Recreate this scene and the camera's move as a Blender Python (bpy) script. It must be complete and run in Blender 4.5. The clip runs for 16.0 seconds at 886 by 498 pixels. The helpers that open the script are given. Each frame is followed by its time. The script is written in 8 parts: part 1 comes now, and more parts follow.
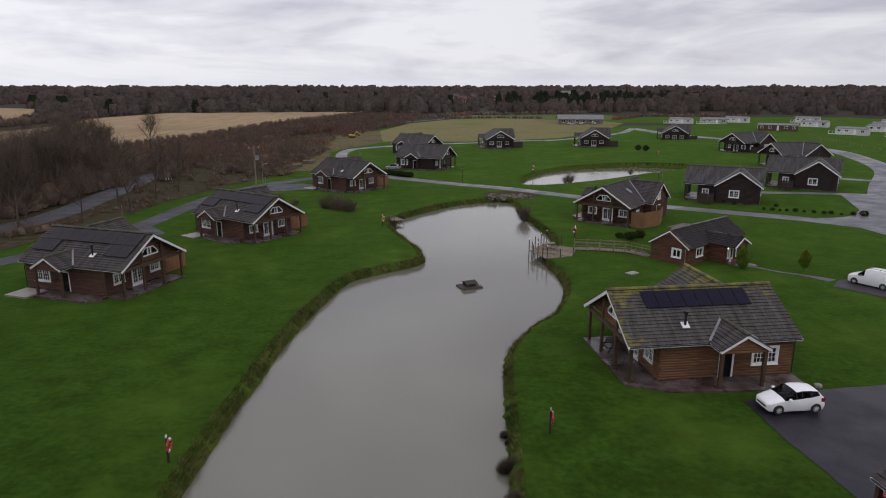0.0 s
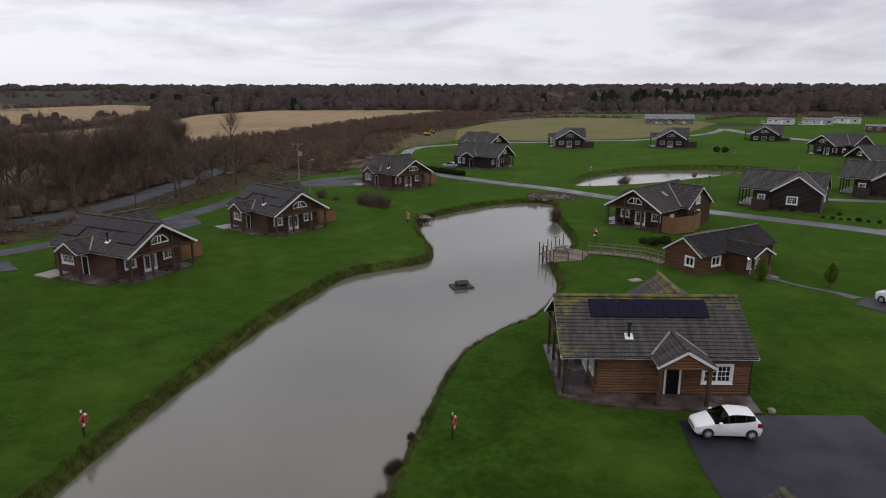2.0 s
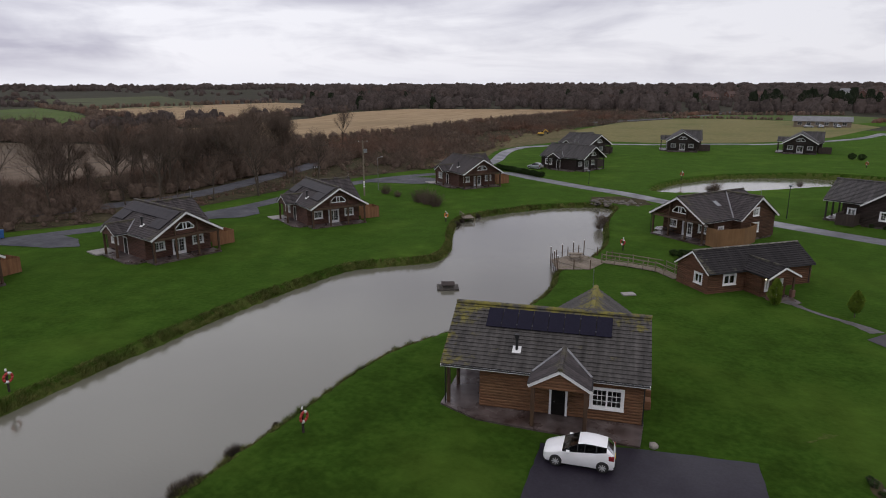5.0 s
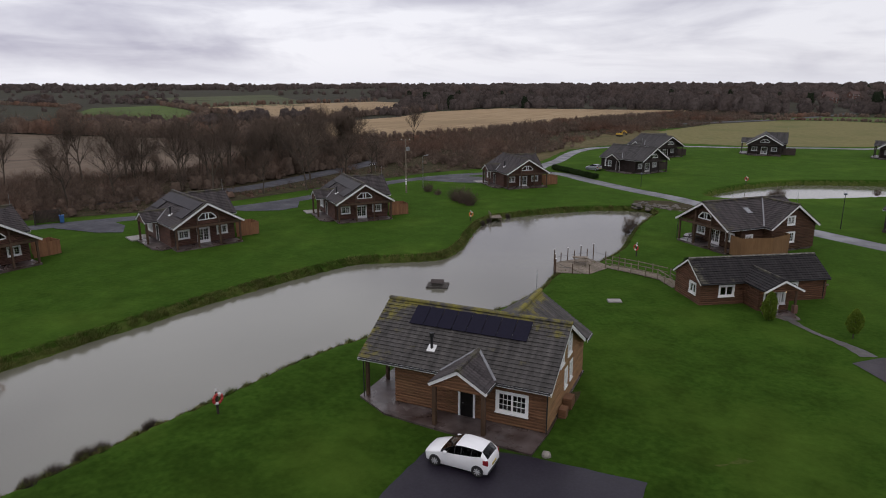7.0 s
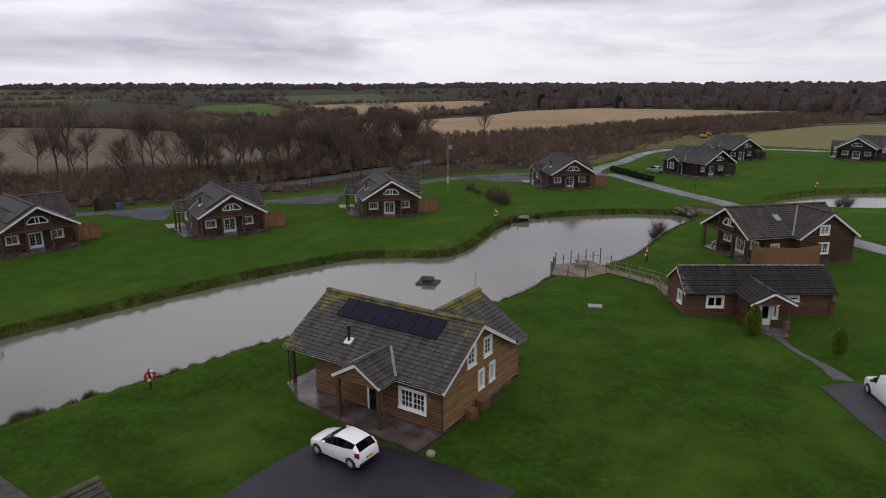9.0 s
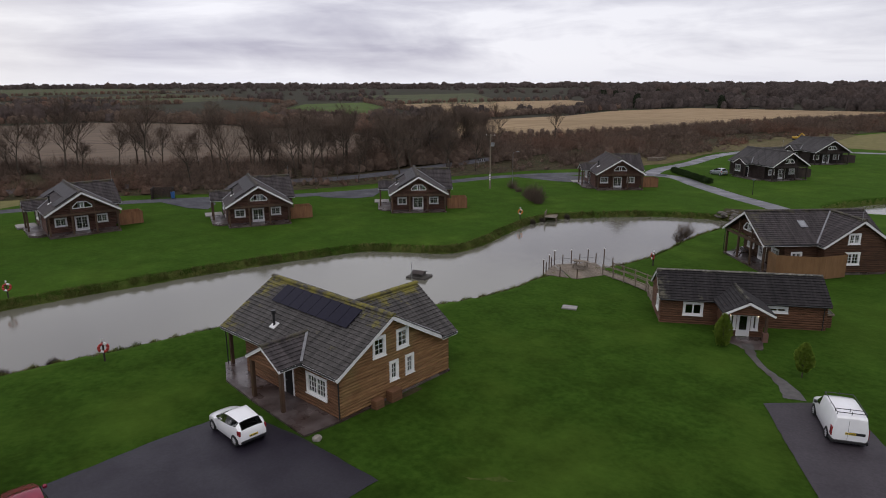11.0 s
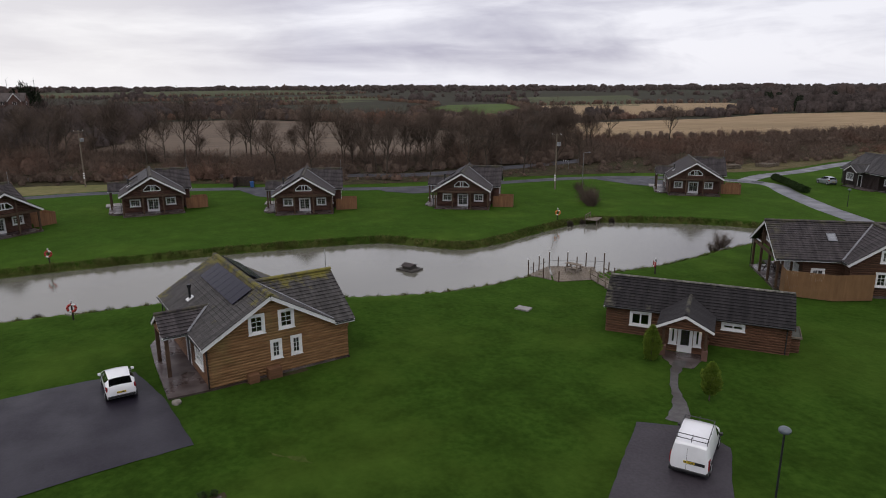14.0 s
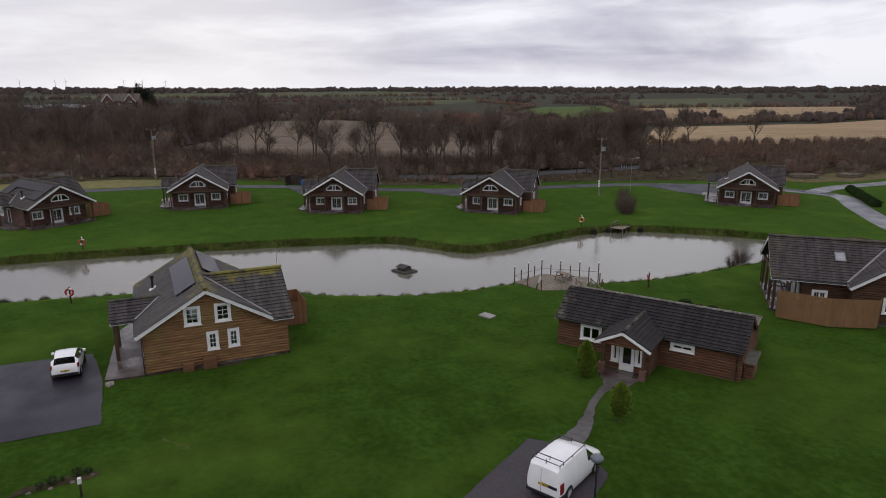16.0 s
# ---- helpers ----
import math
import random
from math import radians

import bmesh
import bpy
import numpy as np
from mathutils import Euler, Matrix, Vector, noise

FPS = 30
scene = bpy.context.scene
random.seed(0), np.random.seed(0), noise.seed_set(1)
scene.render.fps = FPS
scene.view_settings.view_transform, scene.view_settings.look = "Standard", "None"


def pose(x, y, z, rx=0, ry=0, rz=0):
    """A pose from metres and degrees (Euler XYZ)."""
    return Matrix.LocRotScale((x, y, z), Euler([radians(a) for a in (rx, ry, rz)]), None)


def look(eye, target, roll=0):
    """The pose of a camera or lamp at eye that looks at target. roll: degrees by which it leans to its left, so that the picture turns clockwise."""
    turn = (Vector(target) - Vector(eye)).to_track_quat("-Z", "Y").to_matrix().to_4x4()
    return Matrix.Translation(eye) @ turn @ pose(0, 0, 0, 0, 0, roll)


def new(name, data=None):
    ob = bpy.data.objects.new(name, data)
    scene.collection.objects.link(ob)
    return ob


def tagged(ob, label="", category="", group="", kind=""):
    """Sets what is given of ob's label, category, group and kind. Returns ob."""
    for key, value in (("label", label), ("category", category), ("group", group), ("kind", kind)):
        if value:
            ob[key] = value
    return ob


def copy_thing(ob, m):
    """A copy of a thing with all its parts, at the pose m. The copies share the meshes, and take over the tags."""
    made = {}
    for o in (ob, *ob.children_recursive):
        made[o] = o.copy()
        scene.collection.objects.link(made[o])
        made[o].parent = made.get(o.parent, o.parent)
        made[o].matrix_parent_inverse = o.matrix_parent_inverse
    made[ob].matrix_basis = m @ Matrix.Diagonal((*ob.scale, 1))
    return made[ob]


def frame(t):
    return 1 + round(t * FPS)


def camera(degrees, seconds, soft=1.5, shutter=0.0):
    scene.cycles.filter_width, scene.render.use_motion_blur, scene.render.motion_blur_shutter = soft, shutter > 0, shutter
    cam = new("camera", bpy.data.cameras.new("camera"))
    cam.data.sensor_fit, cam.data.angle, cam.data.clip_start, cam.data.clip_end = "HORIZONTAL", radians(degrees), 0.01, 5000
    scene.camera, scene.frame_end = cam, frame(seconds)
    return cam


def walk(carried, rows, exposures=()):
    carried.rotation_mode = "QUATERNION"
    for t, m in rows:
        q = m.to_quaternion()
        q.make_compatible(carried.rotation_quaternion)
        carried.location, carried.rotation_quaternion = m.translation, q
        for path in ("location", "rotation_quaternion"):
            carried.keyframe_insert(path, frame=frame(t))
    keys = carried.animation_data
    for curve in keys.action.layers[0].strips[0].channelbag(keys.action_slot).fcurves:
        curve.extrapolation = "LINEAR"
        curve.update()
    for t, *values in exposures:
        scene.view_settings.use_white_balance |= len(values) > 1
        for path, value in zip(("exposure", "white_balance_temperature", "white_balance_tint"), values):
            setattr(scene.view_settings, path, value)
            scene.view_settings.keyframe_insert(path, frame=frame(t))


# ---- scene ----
cam = camera(68.4, 16.0, soft=1.0)
METRES, EYE, TILT, LEAN, TURN = 92.27, 20.67, 0.85, 0.0, 0.0
ROWS = [
    (0.0, 0.0, 0.0, 0.0, 0.01, -14.88, -0.03),
    (0.5, 0.0317, 0.0008, 0.0002, 2.31, -14.92, 0.04),
    (1.0, 0.0616, 0.0026, 0.0, 4.48, -14.97, 0.09),
    (1.5, 0.0927, 0.0071, -0.0002, 6.75, -14.99, 0.14),
    (2.0, 0.1226, 0.0124, -0.0006, 8.96, -14.99, 0.19),
    (2.5, 0.1539, 0.0185, -0.0007, 11.27, -15.0, 0.26),
    (3.0, 0.1837, 0.0256, -0.0008, 13.48, -15.04, 0.29),
    (3.5, 0.2144, 0.0344, -0.0004, 15.78, -15.06, 0.35),
    (4.0, 0.2432, 0.0438, -0.0002, 18.0, -15.05, 0.4),
    (6.5, 0.3879, 0.1041, -0.0021, 29.39, -14.96, 0.53),
    (7.0, 0.4147, 0.1193, -0.0027, 31.6, -14.96, 0.57),
    (7.5, 0.4422, 0.1364, -0.0035, 33.93, -14.93, 0.6),
    (8.0, 0.4676, 0.1537, -0.0044, 36.16, -14.93, 0.61),
    (8.5, 0.4932, 0.173, -0.005, 38.48, -14.92, 0.64),
    (9.0, 0.5164, 0.1921, -0.0065, 40.63, -14.9, 0.69),
    (11.5, 0.6259, 0.3023, -0.0156, 51.87, -14.75, 0.87),
    (12.0, 0.6441, 0.3256, -0.0188, 54.02, -14.67, 0.91),
    (12.5, 0.6634, 0.3516, -0.0214, 56.38, -14.62, 0.94),
    (13.0, 0.68, 0.3778, -0.0225, 58.63, -14.55, 0.94),
    (13.5, 0.6972, 0.406, -0.0234, 61.05, -14.47, 0.95),
    (14.0, 0.7126, 0.4334, -0.024, 63.37, -14.42, 0.96),
    (14.5, 0.7267, 0.4626, -0.0246, 65.72, -14.36, 0.93),
    (15.0, 0.7385, 0.4905, -0.0246, 67.95, -14.29, 0.93),
    (15.5, 0.7503, 0.5198, -0.0241, 70.26, -14.24, 0.92),
    (16.0, 0.7599, 0.5492, -0.0236, 72.51, -14.15, 0.89),
]
walk(cam, [(t, pose(0, 0, EYE, TILT, LEAN, TURN) @ pose(METRES * x, METRES * y, METRES * z, 90 + pitch, roll, yaw)) for t, x, y, z, yaw, pitch, roll in ROWS])

# ---- world and light ----
def set_world():
    w = bpy.data.worlds.new("overcast_sky")
    scene.world = w
    w.use_nodes = True
    nt = w.node_tree
    nt.nodes.clear()
    N, L = nt.nodes.new, nt.links.new
    out, bg = N("ShaderNodeOutputWorld"), N("ShaderNodeBackground")
    bg.inputs[1].default_value = 0.1
    sky = N("ShaderNodeTexSky")
    sky.sky_type, sky.sun_disc = "NISHITA", False
    sky.sun_elevation, sky.sun_rotation = radians(61), radians(140)
    geo = N("ShaderNodeTexCoord")
    sep = N("ShaderNodeSeparateXYZ")
    L(geo.outputs["Generated"], sep.inputs[0])
    up = N("ShaderNodeMath"); up.operation = "MAXIMUM"; up.inputs[1].default_value = 0.0
    L(sep.outputs[2], up.inputs[0])

    def layer(wide, tall, detail, distortion, shift):
        """Cloud layers, drawn out along the horizon."""
        mp = N("ShaderNodeMapping")
        mp.inputs["Scale"].default_value, mp.inputs["Location"].default_value = (wide, wide, tall), shift
        L(geo.outputs["Generated"], mp.inputs[0])
        n = N("ShaderNodeTexNoise")
        n.inputs["Scale"].default_value, n.inputs["Detail"].default_value = 1.0, detail
        n.inputs["Roughness"].default_value, n.inputs["Distortion"].default_value = 0.55, distortion
        L(mp.outputs[0], n.inputs["Vector"])
        return n.outputs[0]

    bands, lumps = layer(1.5, 9, 6, 0.7, (3.1, 1.7, 0.4)), layer(5.5, 26, 5, 0.5, (0.2, 4.4, 2.0))
    both = N("ShaderNodeMix"); both.data_type = "FLOAT"
    both.inputs[0].default_value = 0.32
    L(bands, both.inputs[2]); L(lumps, both.inputs[3])
    ramp = N("ShaderNodeValToRGB")
    e = ramp.color_ramp.elements
    e[0].position, e[0].color = 0.385, (5.0, 4.85, 5.9, 1)
    e[1].position, e[1].color = 0.59, (9.3, 9.2, 9.85, 1)
    m = e.new(0.49); m.color = (7.05, 6.95, 7.8, 1)
    L(both.outputs[0], ramp.inputs[0])
    # paler towards the horizon
    hz = N("ShaderNodeMapRange")
    hz.inputs[1].default_value, hz.inputs[2].default_value, hz.inputs[3].default_value, hz.inputs[4].default_value = 0.0, 0.035, 0.75, 0.0
    L(up.outputs[0], hz.inputs[0])
    mixh = N("ShaderNodeMix"); mixh.data_type = "RGBA"
    L(hz.outputs[0], mixh.inputs[0]); L(ramp.outputs[0], mixh.inputs[6])
    mixh.inputs[7].default_value = (8.6, 8.6, 9.35, 1)
    # thinner, warmer cloud low in the west
    west = N("ShaderNodeVectorMath"); west.operation = "DOT_PRODUCT"
    west.inputs[1].default_value = Vector((-1, -0.06, 0.05)).normalized()
    L(geo.outputs["Generated"], west.inputs[0])
    thin = N("ShaderNodeMapRange")
    thin.inputs[1].default_value, thin.inputs[2].default_value, thin.inputs[3].default_value, thin.inputs[4].default_value = 0.94, 0.999, 0.0, 0.5
    L(west.outputs["Value"], thin.inputs[0])
    mixw = N("ShaderNodeMix"); mixw.data_type = "RGBA"
    mixw.inputs[7].default_value = (10.2, 9.85, 9.5, 1)
    L(thin.outputs[0], mixw.inputs[0]); L(mixh.outputs[2], mixw.inputs[6])
    # the cover is thicker away from the sun
    thick = N("ShaderNodeMapRange")
    thick.inputs[1].default_value, thick.inputs[2].default_value, thick.inputs[3].default_value, thick.inputs[4].default_value = -0.6, 1.0, 0.84, 1.05
    L(west.outputs["Value"], thick.inputs[0])
    dim = N("ShaderNodeVectorMath"); dim.operation = "SCALE"
    L(mixw.outputs[2], dim.inputs[0]); L(thick.outputs[0], dim.inputs["Scale"])
    mix = N("ShaderNodeMix"); mix.data_type = "RGBA"
    mix.inputs[0].default_value = 0.94
    L(sky.outputs[0], mix.inputs[6]); L(dim.outputs[0], mix.inputs[7])
    L(mix.outputs[2], bg.inputs[0]); L(bg.outputs[0], out.inputs[0])


set_world()
sun_data = bpy.data.lights.new("sun", "SUN")
sun_data.energy, sun_data.angle, sun_data.color = 0.6, radians(35), (1.0, 0.96, 0.9)
sun_lamp = new("sun", sun_data)
sun_lamp.matrix_world = look((22, -26, 62), (0, 0, 0))
scene.view_settings.exposure = 0.0


# ---- materials ----
def surface(name, c1, c2, scale=1.0, rough=0.8, bump=0.2, big=0.15, c3=None, stain=0.5, metal=0.0, stretch=(1, 1, 1), spec=0.5, coord="Object", jitter=0.0, cover=0.5, dist=0.02, sheen=None, wet=None, mottle=0.0, mscale=0.38, through_light=0.0):
    """Two tones of grain at the given scale (per metre), wider stains of a third tone, fine relief."""
    m = bpy.data.materials.new(name)
    m.use_nodes = True
    nt = m.node_tree
    N, L = nt.nodes.new, nt.links.new
    b = nt.nodes["Principled BSDF"]
    tc = N("ShaderNodeTexCoord")
    mp = N("ShaderNodeMapping")
    mp.inputs["Scale"].default_value = stretch
    L(tc.outputs[coord], mp.inputs[0])
    n1 = N("ShaderNodeTexNoise")
    n1.inputs["Scale"].default_value, n1.inputs["Detail"].default_value, n1.inputs["Roughness"].default_value = scale, 7, 0.62
    L(mp.outputs[0], n1.inputs["Vector"])
    n2 = N("ShaderNodeTexNoise")
    n2.inputs["Scale"].default_value, n2.inputs["Detail"].default_value = big, 5
    L(tc.outputs[coord], n2.inputs["Vector"])
    r1 = N("ShaderNodeValToRGB")
    r1.color_ramp.elements[0].position, r1.color_ramp.elements[1].position = 0.34, 0.68
    r1.color_ramp.elements[0].color, r1.color_ramp.elements[1].color = (*c1, 1), (*c2, 1)
    L(n1.outputs[0], r1.inputs[0])
    r2 = N("ShaderNodeMapRange")
    r2.inputs[1].default_value, r2.inputs[2].default_value, r2.inputs[3].default_value, r2.inputs[4].default_value = cover, cover + 0.2, 0.0, stain
    L(n2.outputs[0], r2.inputs[0])
    mx = N("ShaderNodeMix"); mx.data_type = "RGBA"
    L(r2.outputs[0], mx.inputs[0]); L(r1.outputs[0], mx.inputs[6])
    mx.inputs[7].default_value = (*(c3 or [0.6 * v for v in c1]), 1)
    last = mx.outputs[2]
    if mottle:
        n4 = N("ShaderNodeTexNoise")
        n4.inputs["Scale"].default_value, n4.inputs["Detail"].default_value, n4.inputs["Roughness"].default_value = mscale, 6, 0.6
        L(tc.outputs[coord], n4.inputs["Vector"])
        r4 = N("ShaderNodeMapRange")
        r4.inputs[1].default_value, r4.inputs[2].default_value, r4.inputs[3].default_value, r4.inputs[4].default_value = 0.3, 0.7, 1 - mottle, 1 + mottle
        h4 = N("ShaderNodeHueSaturation")
        L(n4.outputs[0], r4.inputs[0]); L(r4.outputs[0], h4.inputs["Value"]); L(last, h4.inputs["Color"])
        last = h4.outputs[0]
    if jitter:
        oi = N("ShaderNodeObjectInfo")
        hs = N("ShaderNodeHueSaturation")
        mr = N("ShaderNodeMapRange")
        mr.inputs[3].default_value, mr.inputs[4].default_value = 1 - jitter, 1 + jitter
        L(oi.outputs["Random"], mr.inputs[0]); L(mr.outputs[0], hs.inputs["Value"]); L(last, hs.inputs["Color"])
        last = hs.outputs[0]
    L(last, b.inputs["Base Color"])
    b.inputs["Roughness"].default_value, b.inputs["Metallic"].default_value = rough, metal
    b.inputs["Specular IOR Level"].default_value = spec
    if sheen:
        b.inputs["Sheen Weight"].default_value, b.inputs["Sheen Roughness"].default_value = sheen[0], 0.5
        b.inputs["Sheen Tint"].default_value = (*sheen[1], 1)
    if wet is not None:
        n3 = N("ShaderNodeTexNoise")
        n3.inputs["Scale"].default_value, n3.inputs["Detail"].default_value = big * 2.3, 4
        L(tc.outputs[coord], n3.inputs["Vector"])
        r3 = N("ShaderNodeMapRange")
        r3.inputs[1].default_value, r3.inputs[2].default_value, r3.inputs[3].default_value, r3.inputs[4].default_value = 0.4, 0.62, rough, wet
        L(n3.outputs[0], r3.inputs[0]); L(r3.outputs[0], b.inputs["Roughness"])
    if bump:
        bp = N("ShaderNodeBump")
        bp.inputs["Strength"].default_value, bp.inputs["Distance"].default_value = bump, dist
        L(n1.outputs[0], bp.inputs["Height"]); L(bp.outputs[0], b.inputs["Normal"])
    if through_light:
        # thin leaves and sprays of twigs pass light on
        tr, ms = N("ShaderNodeBsdfTranslucent"), N("ShaderNodeMixShader")
        L(last, tr.inputs[0])
        ms.inputs[0].default_value = through_light
        L(b.outputs[0], ms.inputs[1]); L(tr.outputs[0], ms.inputs[2])
        L(ms.outputs[0], nt.nodes["Material Output"].inputs["Surface"])
    return m


def glass_material(name, tint=(0.9, 0.95, 0.95), rough=0.02):
    m = bpy.data.materials.new(name)
    m.use_nodes = True
    b = m.node_tree.nodes["Principled BSDF"]
    b.inputs["Base Color"].default_value = (*tint, 1)
    b.inputs["Roughness"].default_value, b.inputs["Transmission Weight"].default_value, b.inputs["IOR"].default_value = rough, 1.0, 1.45
    return m


def roof_material(name, base, light, lichen, amount, ridge_lichen):
    """Concrete tiles: UV is metres along the eave and down the slope from the ridge."""
    m = bpy.data.materials.new(name)
    m.use_nodes = True
    nt = m.node_tree
    N, L = nt.nodes.new, nt.links.new
    b = nt.nodes["Principled BSDF"]
    uv = N("ShaderNodeUVMap"); uv.uv_map = "roof"
    sp = N("ShaderNodeSeparateXYZ"); L(uv.outputs[0], sp.inputs[0])
    tc = N("ShaderNodeTexCoord")
    grain = N("ShaderNodeTexNoise")
    grain.inputs["Scale"].default_value, grain.inputs["Detail"].default_value, grain.inputs["Roughness"].default_value = 3.0, 7, 0.7
    L(tc.outputs["Object"], grain.inputs["Vector"])
    ramp = N("ShaderNodeValToRGB")
    ramp.color_ramp.elements[0].position, ramp.color_ramp.elements[1].position = 0.3, 0.72
    ramp.color_ramp.elements[0].color, ramp.color_ramp.elements[1].color = (*base, 1), (*light, 1)
    L(grain.outputs[0], ramp.inputs[0])
    # rain streaks that run down the slope
    smp = N("ShaderNodeMapping"); smp.inputs["Scale"].default_value = (2.2, 0.22, 1)
    L(uv.outputs[0], smp.inputs[0])
    st = N("ShaderNodeTexNoise"); st.inputs["Scale"].default_value, st.inputs["Detail"].default_value = 1.0, 4
    L(smp.outputs[0], st.inputs["Vector"])
    sr = N("ShaderNodeMapRange")
    sr.inputs[1].default_value, sr.inputs[2].default_value, sr.inputs[3].default_value, sr.inputs[4].default_value = 0.35, 0.65, 0.62, 1.2
    L(st.outputs[0], sr.inputs[0])
    mul = N("ShaderNodeMix"); mul.data_type, mul.blend_type = "RGBA", "MULTIPLY"
    mul.inputs[0].default_value = 1.0
    L(ramp.outputs[0], mul.inputs[6])
    cb = N("ShaderNodeCombineXYZ")
    for i in range(3):
        L(sr.outputs[0], cb.inputs[i])
    L(cb.outputs[0], mul.inputs[7])
    # lichen: thickest by the ridge, in patches further down
    far = N("ShaderNodeMapRange")
    far.inputs[1].default_value, far.inputs[2].default_value, far.inputs[3].default_value, far.inputs[4].default_value = 0.0, ridge_lichen, 0.25, 0.0
    L(sp.outputs[1], far.inputs[0])
    ln = N("ShaderNodeTexNoise"); ln.inputs["Scale"].default_value, ln.inputs["Detail"].default_value, ln.inputs["Roughness"].default_value = 1.1, 8, 0.7
    L(tc.outputs["Object"], ln.inputs["Vector"])
    verge = N("ShaderNodeMapRange")
    verge.inputs[1].default_value, verge.inputs[2].default_value, verge.inputs[3].default_value, verge.inputs[4].default_value = 0.0, 2.4, 0.19, 0.0
    L(sp.outputs[0], verge.inputs[0])
    both = N("ShaderNodeMath"); both.operation = "MAXIMUM"; L(far.outputs[0], both.inputs[0]); L(verge.outputs[0], both.inputs[1])
    add = N("ShaderNodeMath"); L(both.outputs[0], add.inputs[0]); L(ln.outputs[0], add.inputs[1])
    lm = N("ShaderNodeMapRange")
    lm.inputs[1].default_value, lm.inputs[2].default_value, lm.inputs[3].default_value, lm.inputs[4].default_value = 0.63, 0.80, 0.0, amount
    L(add.outputs[0], lm.inputs[0])
    mx = N("ShaderNodeMix"); mx.data_type = "RGBA"
    L(lm.outputs[0], mx.inputs[0]); L(mul.outputs[2], mx.inputs[6])
    mx.inputs[7].default_value = (*lichen, 1)
    L(mx.outputs[2], b.inputs["Base Color"])
    b.inputs["Roughness"].default_value = 0.8
    b.inputs["Specular IOR Level"].default_value = 0.3
    # rolls of the interlocking tiles across each course
    wv = N("ShaderNodeMath"); wv.operation = "MULTIPLY"; wv.inputs[1].default_value = 2 * math.pi / 0.3
    L(sp.outputs[0], wv.inputs[0])
    sn = N("ShaderNodeMath"); sn.operation = "SINE"; L(wv.outputs[0], sn.inputs[0])
    ht = N("ShaderNodeMath"); ht.operation = "MULTIPLY_ADD"; ht.inputs[1].default_value = 0.5
    L(sn.outputs[0], ht.inputs[0]); L(grain.outputs[0], ht.inputs[2])
    bp = N("ShaderNodeBump"); bp.inputs["Strength"].default_value, bp.inputs["Distance"].default_value = 0.35, 0.03
    L(ht.outputs[0], bp.inputs["Height"]); L(bp.outputs[0], b.inputs["Normal"])
    return m


M_GRASS = surface("lawn_grass", (0.0125, 0.031, 0.0036), (0.027, 0.055, 0.0070), 2.2, 1.0, 0.6, 0.09, (0.042, 0.072, 0.010), 0.8, spec=0.02, dist=0.05, sheen=(0.34, (0.20, 0.38, 0.055)), mottle=0.38)
M_ROUGH = surface("rough_grass", (0.034, 0.056, 0.010), (0.090, 0.098, 0.030), 2.6, 1.0, 0.6, 0.15, (0.026, 0.060, 0.007), 0.7, spec=0.02, dist=0.1, sheen=(0.2, (0.2, 0.4, 0.04)))
M_PASTURE = surface("pasture", (0.062, 0.098, 0.024), (0.098, 0.132, 0.036), 0.2, 0.95, 0.2, 0.02, (0.062, 0.080, 0.030), 0.6, spec=0.1)
M_FARFIELD = surface("far_field_grass", (0.064, 0.074, 0.036), (0.098, 0.104, 0.052), 0.1, 0.95, 0.2, 0.01, (0.055, 0.055, 0.034), 0.6, spec=0.1)
M_PADDOCK = surface("paddock_grass", (0.140, 0.130, 0.052), (0.210, 0.185, 0.080), 0.6, 0.95, 0.2, 0.04, (0.095, 0.115, 0.038), 0.6, spec=0.1)
M_DRYGRASS = surface("dead_rough_grass", (0.085, 0.072, 0.034), (0.170, 0.140, 0.076), 0.8, 0.95, 0.5, 0.08, (0.060, 0.072, 0.024), 0.7, spec=0.05, dist=0.1)
M_STUBBLE = surface("stubble", (0.270, 0.190, 0.110), (0.380, 0.280, 0.165), 0.25, 0.95, 0.3, 0.012, (0.225, 0.165, 0.095), 0.7, stretch=(1, 0.15, 1), spec=0.1)
# duller stubble, with the haze of the trees before it put into the colour
M_DULLSTUBBLE = surface("hazed_dull_stubble", (0.125, 0.094, 0.070), (0.185, 0.142, 0.106), 0.25, 0.95, 0.3, 0.012, (0.105, 0.085, 0.062), 0.7, stretch=(1, 0.15, 1), spec=0.1)
M_SCRUBFLOOR = surface("scrub_floor", (0.030, 0.026, 0.014), (0.075, 0.062, 0.032), 0.9, 0.95, 0.6, 0.04, (0.045, 0.055, 0.02), 0.6, spec=0.1, dist=0.1)
M_FARLAND = surface("far_land", (0.030, 0.028, 0.019), (0.052, 0.048, 0.032), 0.05, 0.95, 0.0, 0.006, (0.045, 0.055, 0.024), 0.5, spec=0.1)
M_TARMAC = surface("wet_tarmac", (0.012, 0.0095, 0.016), (0.020, 0.016, 0.026), 6.0, 0.55, 0.3, 0.10, (0.010, 0.008, 0.014), 0.6, spec=0.3, wet=0.36)
M_DRIVE = surface("damp_grey_tarmac", (0.034, 0.028, 0.034), (0.052, 0.044, 0.051), 6.0, 0.65, 0.3, 0.14, (0.028, 0.023, 0.028), 0.6, spec=0.3, wet=0.5)
M_ROADGREY = surface("worn_road", (0.100, 0.100, 0.114), (0.155, 0.155, 0.170), 1.5, 0.6, 0.2, 0.12, (0.066, 0.066, 0.078), 0.7, wet=0.35)
M_LANEDARK = surface("damp_lane", (0.070, 0.070, 0.080), (0.105, 0.105, 0.117), 1.5, 0.85, 0.2, 0.12, (0.042, 0.042, 0.049), 0.7, spec=0.12, wet=0.6)
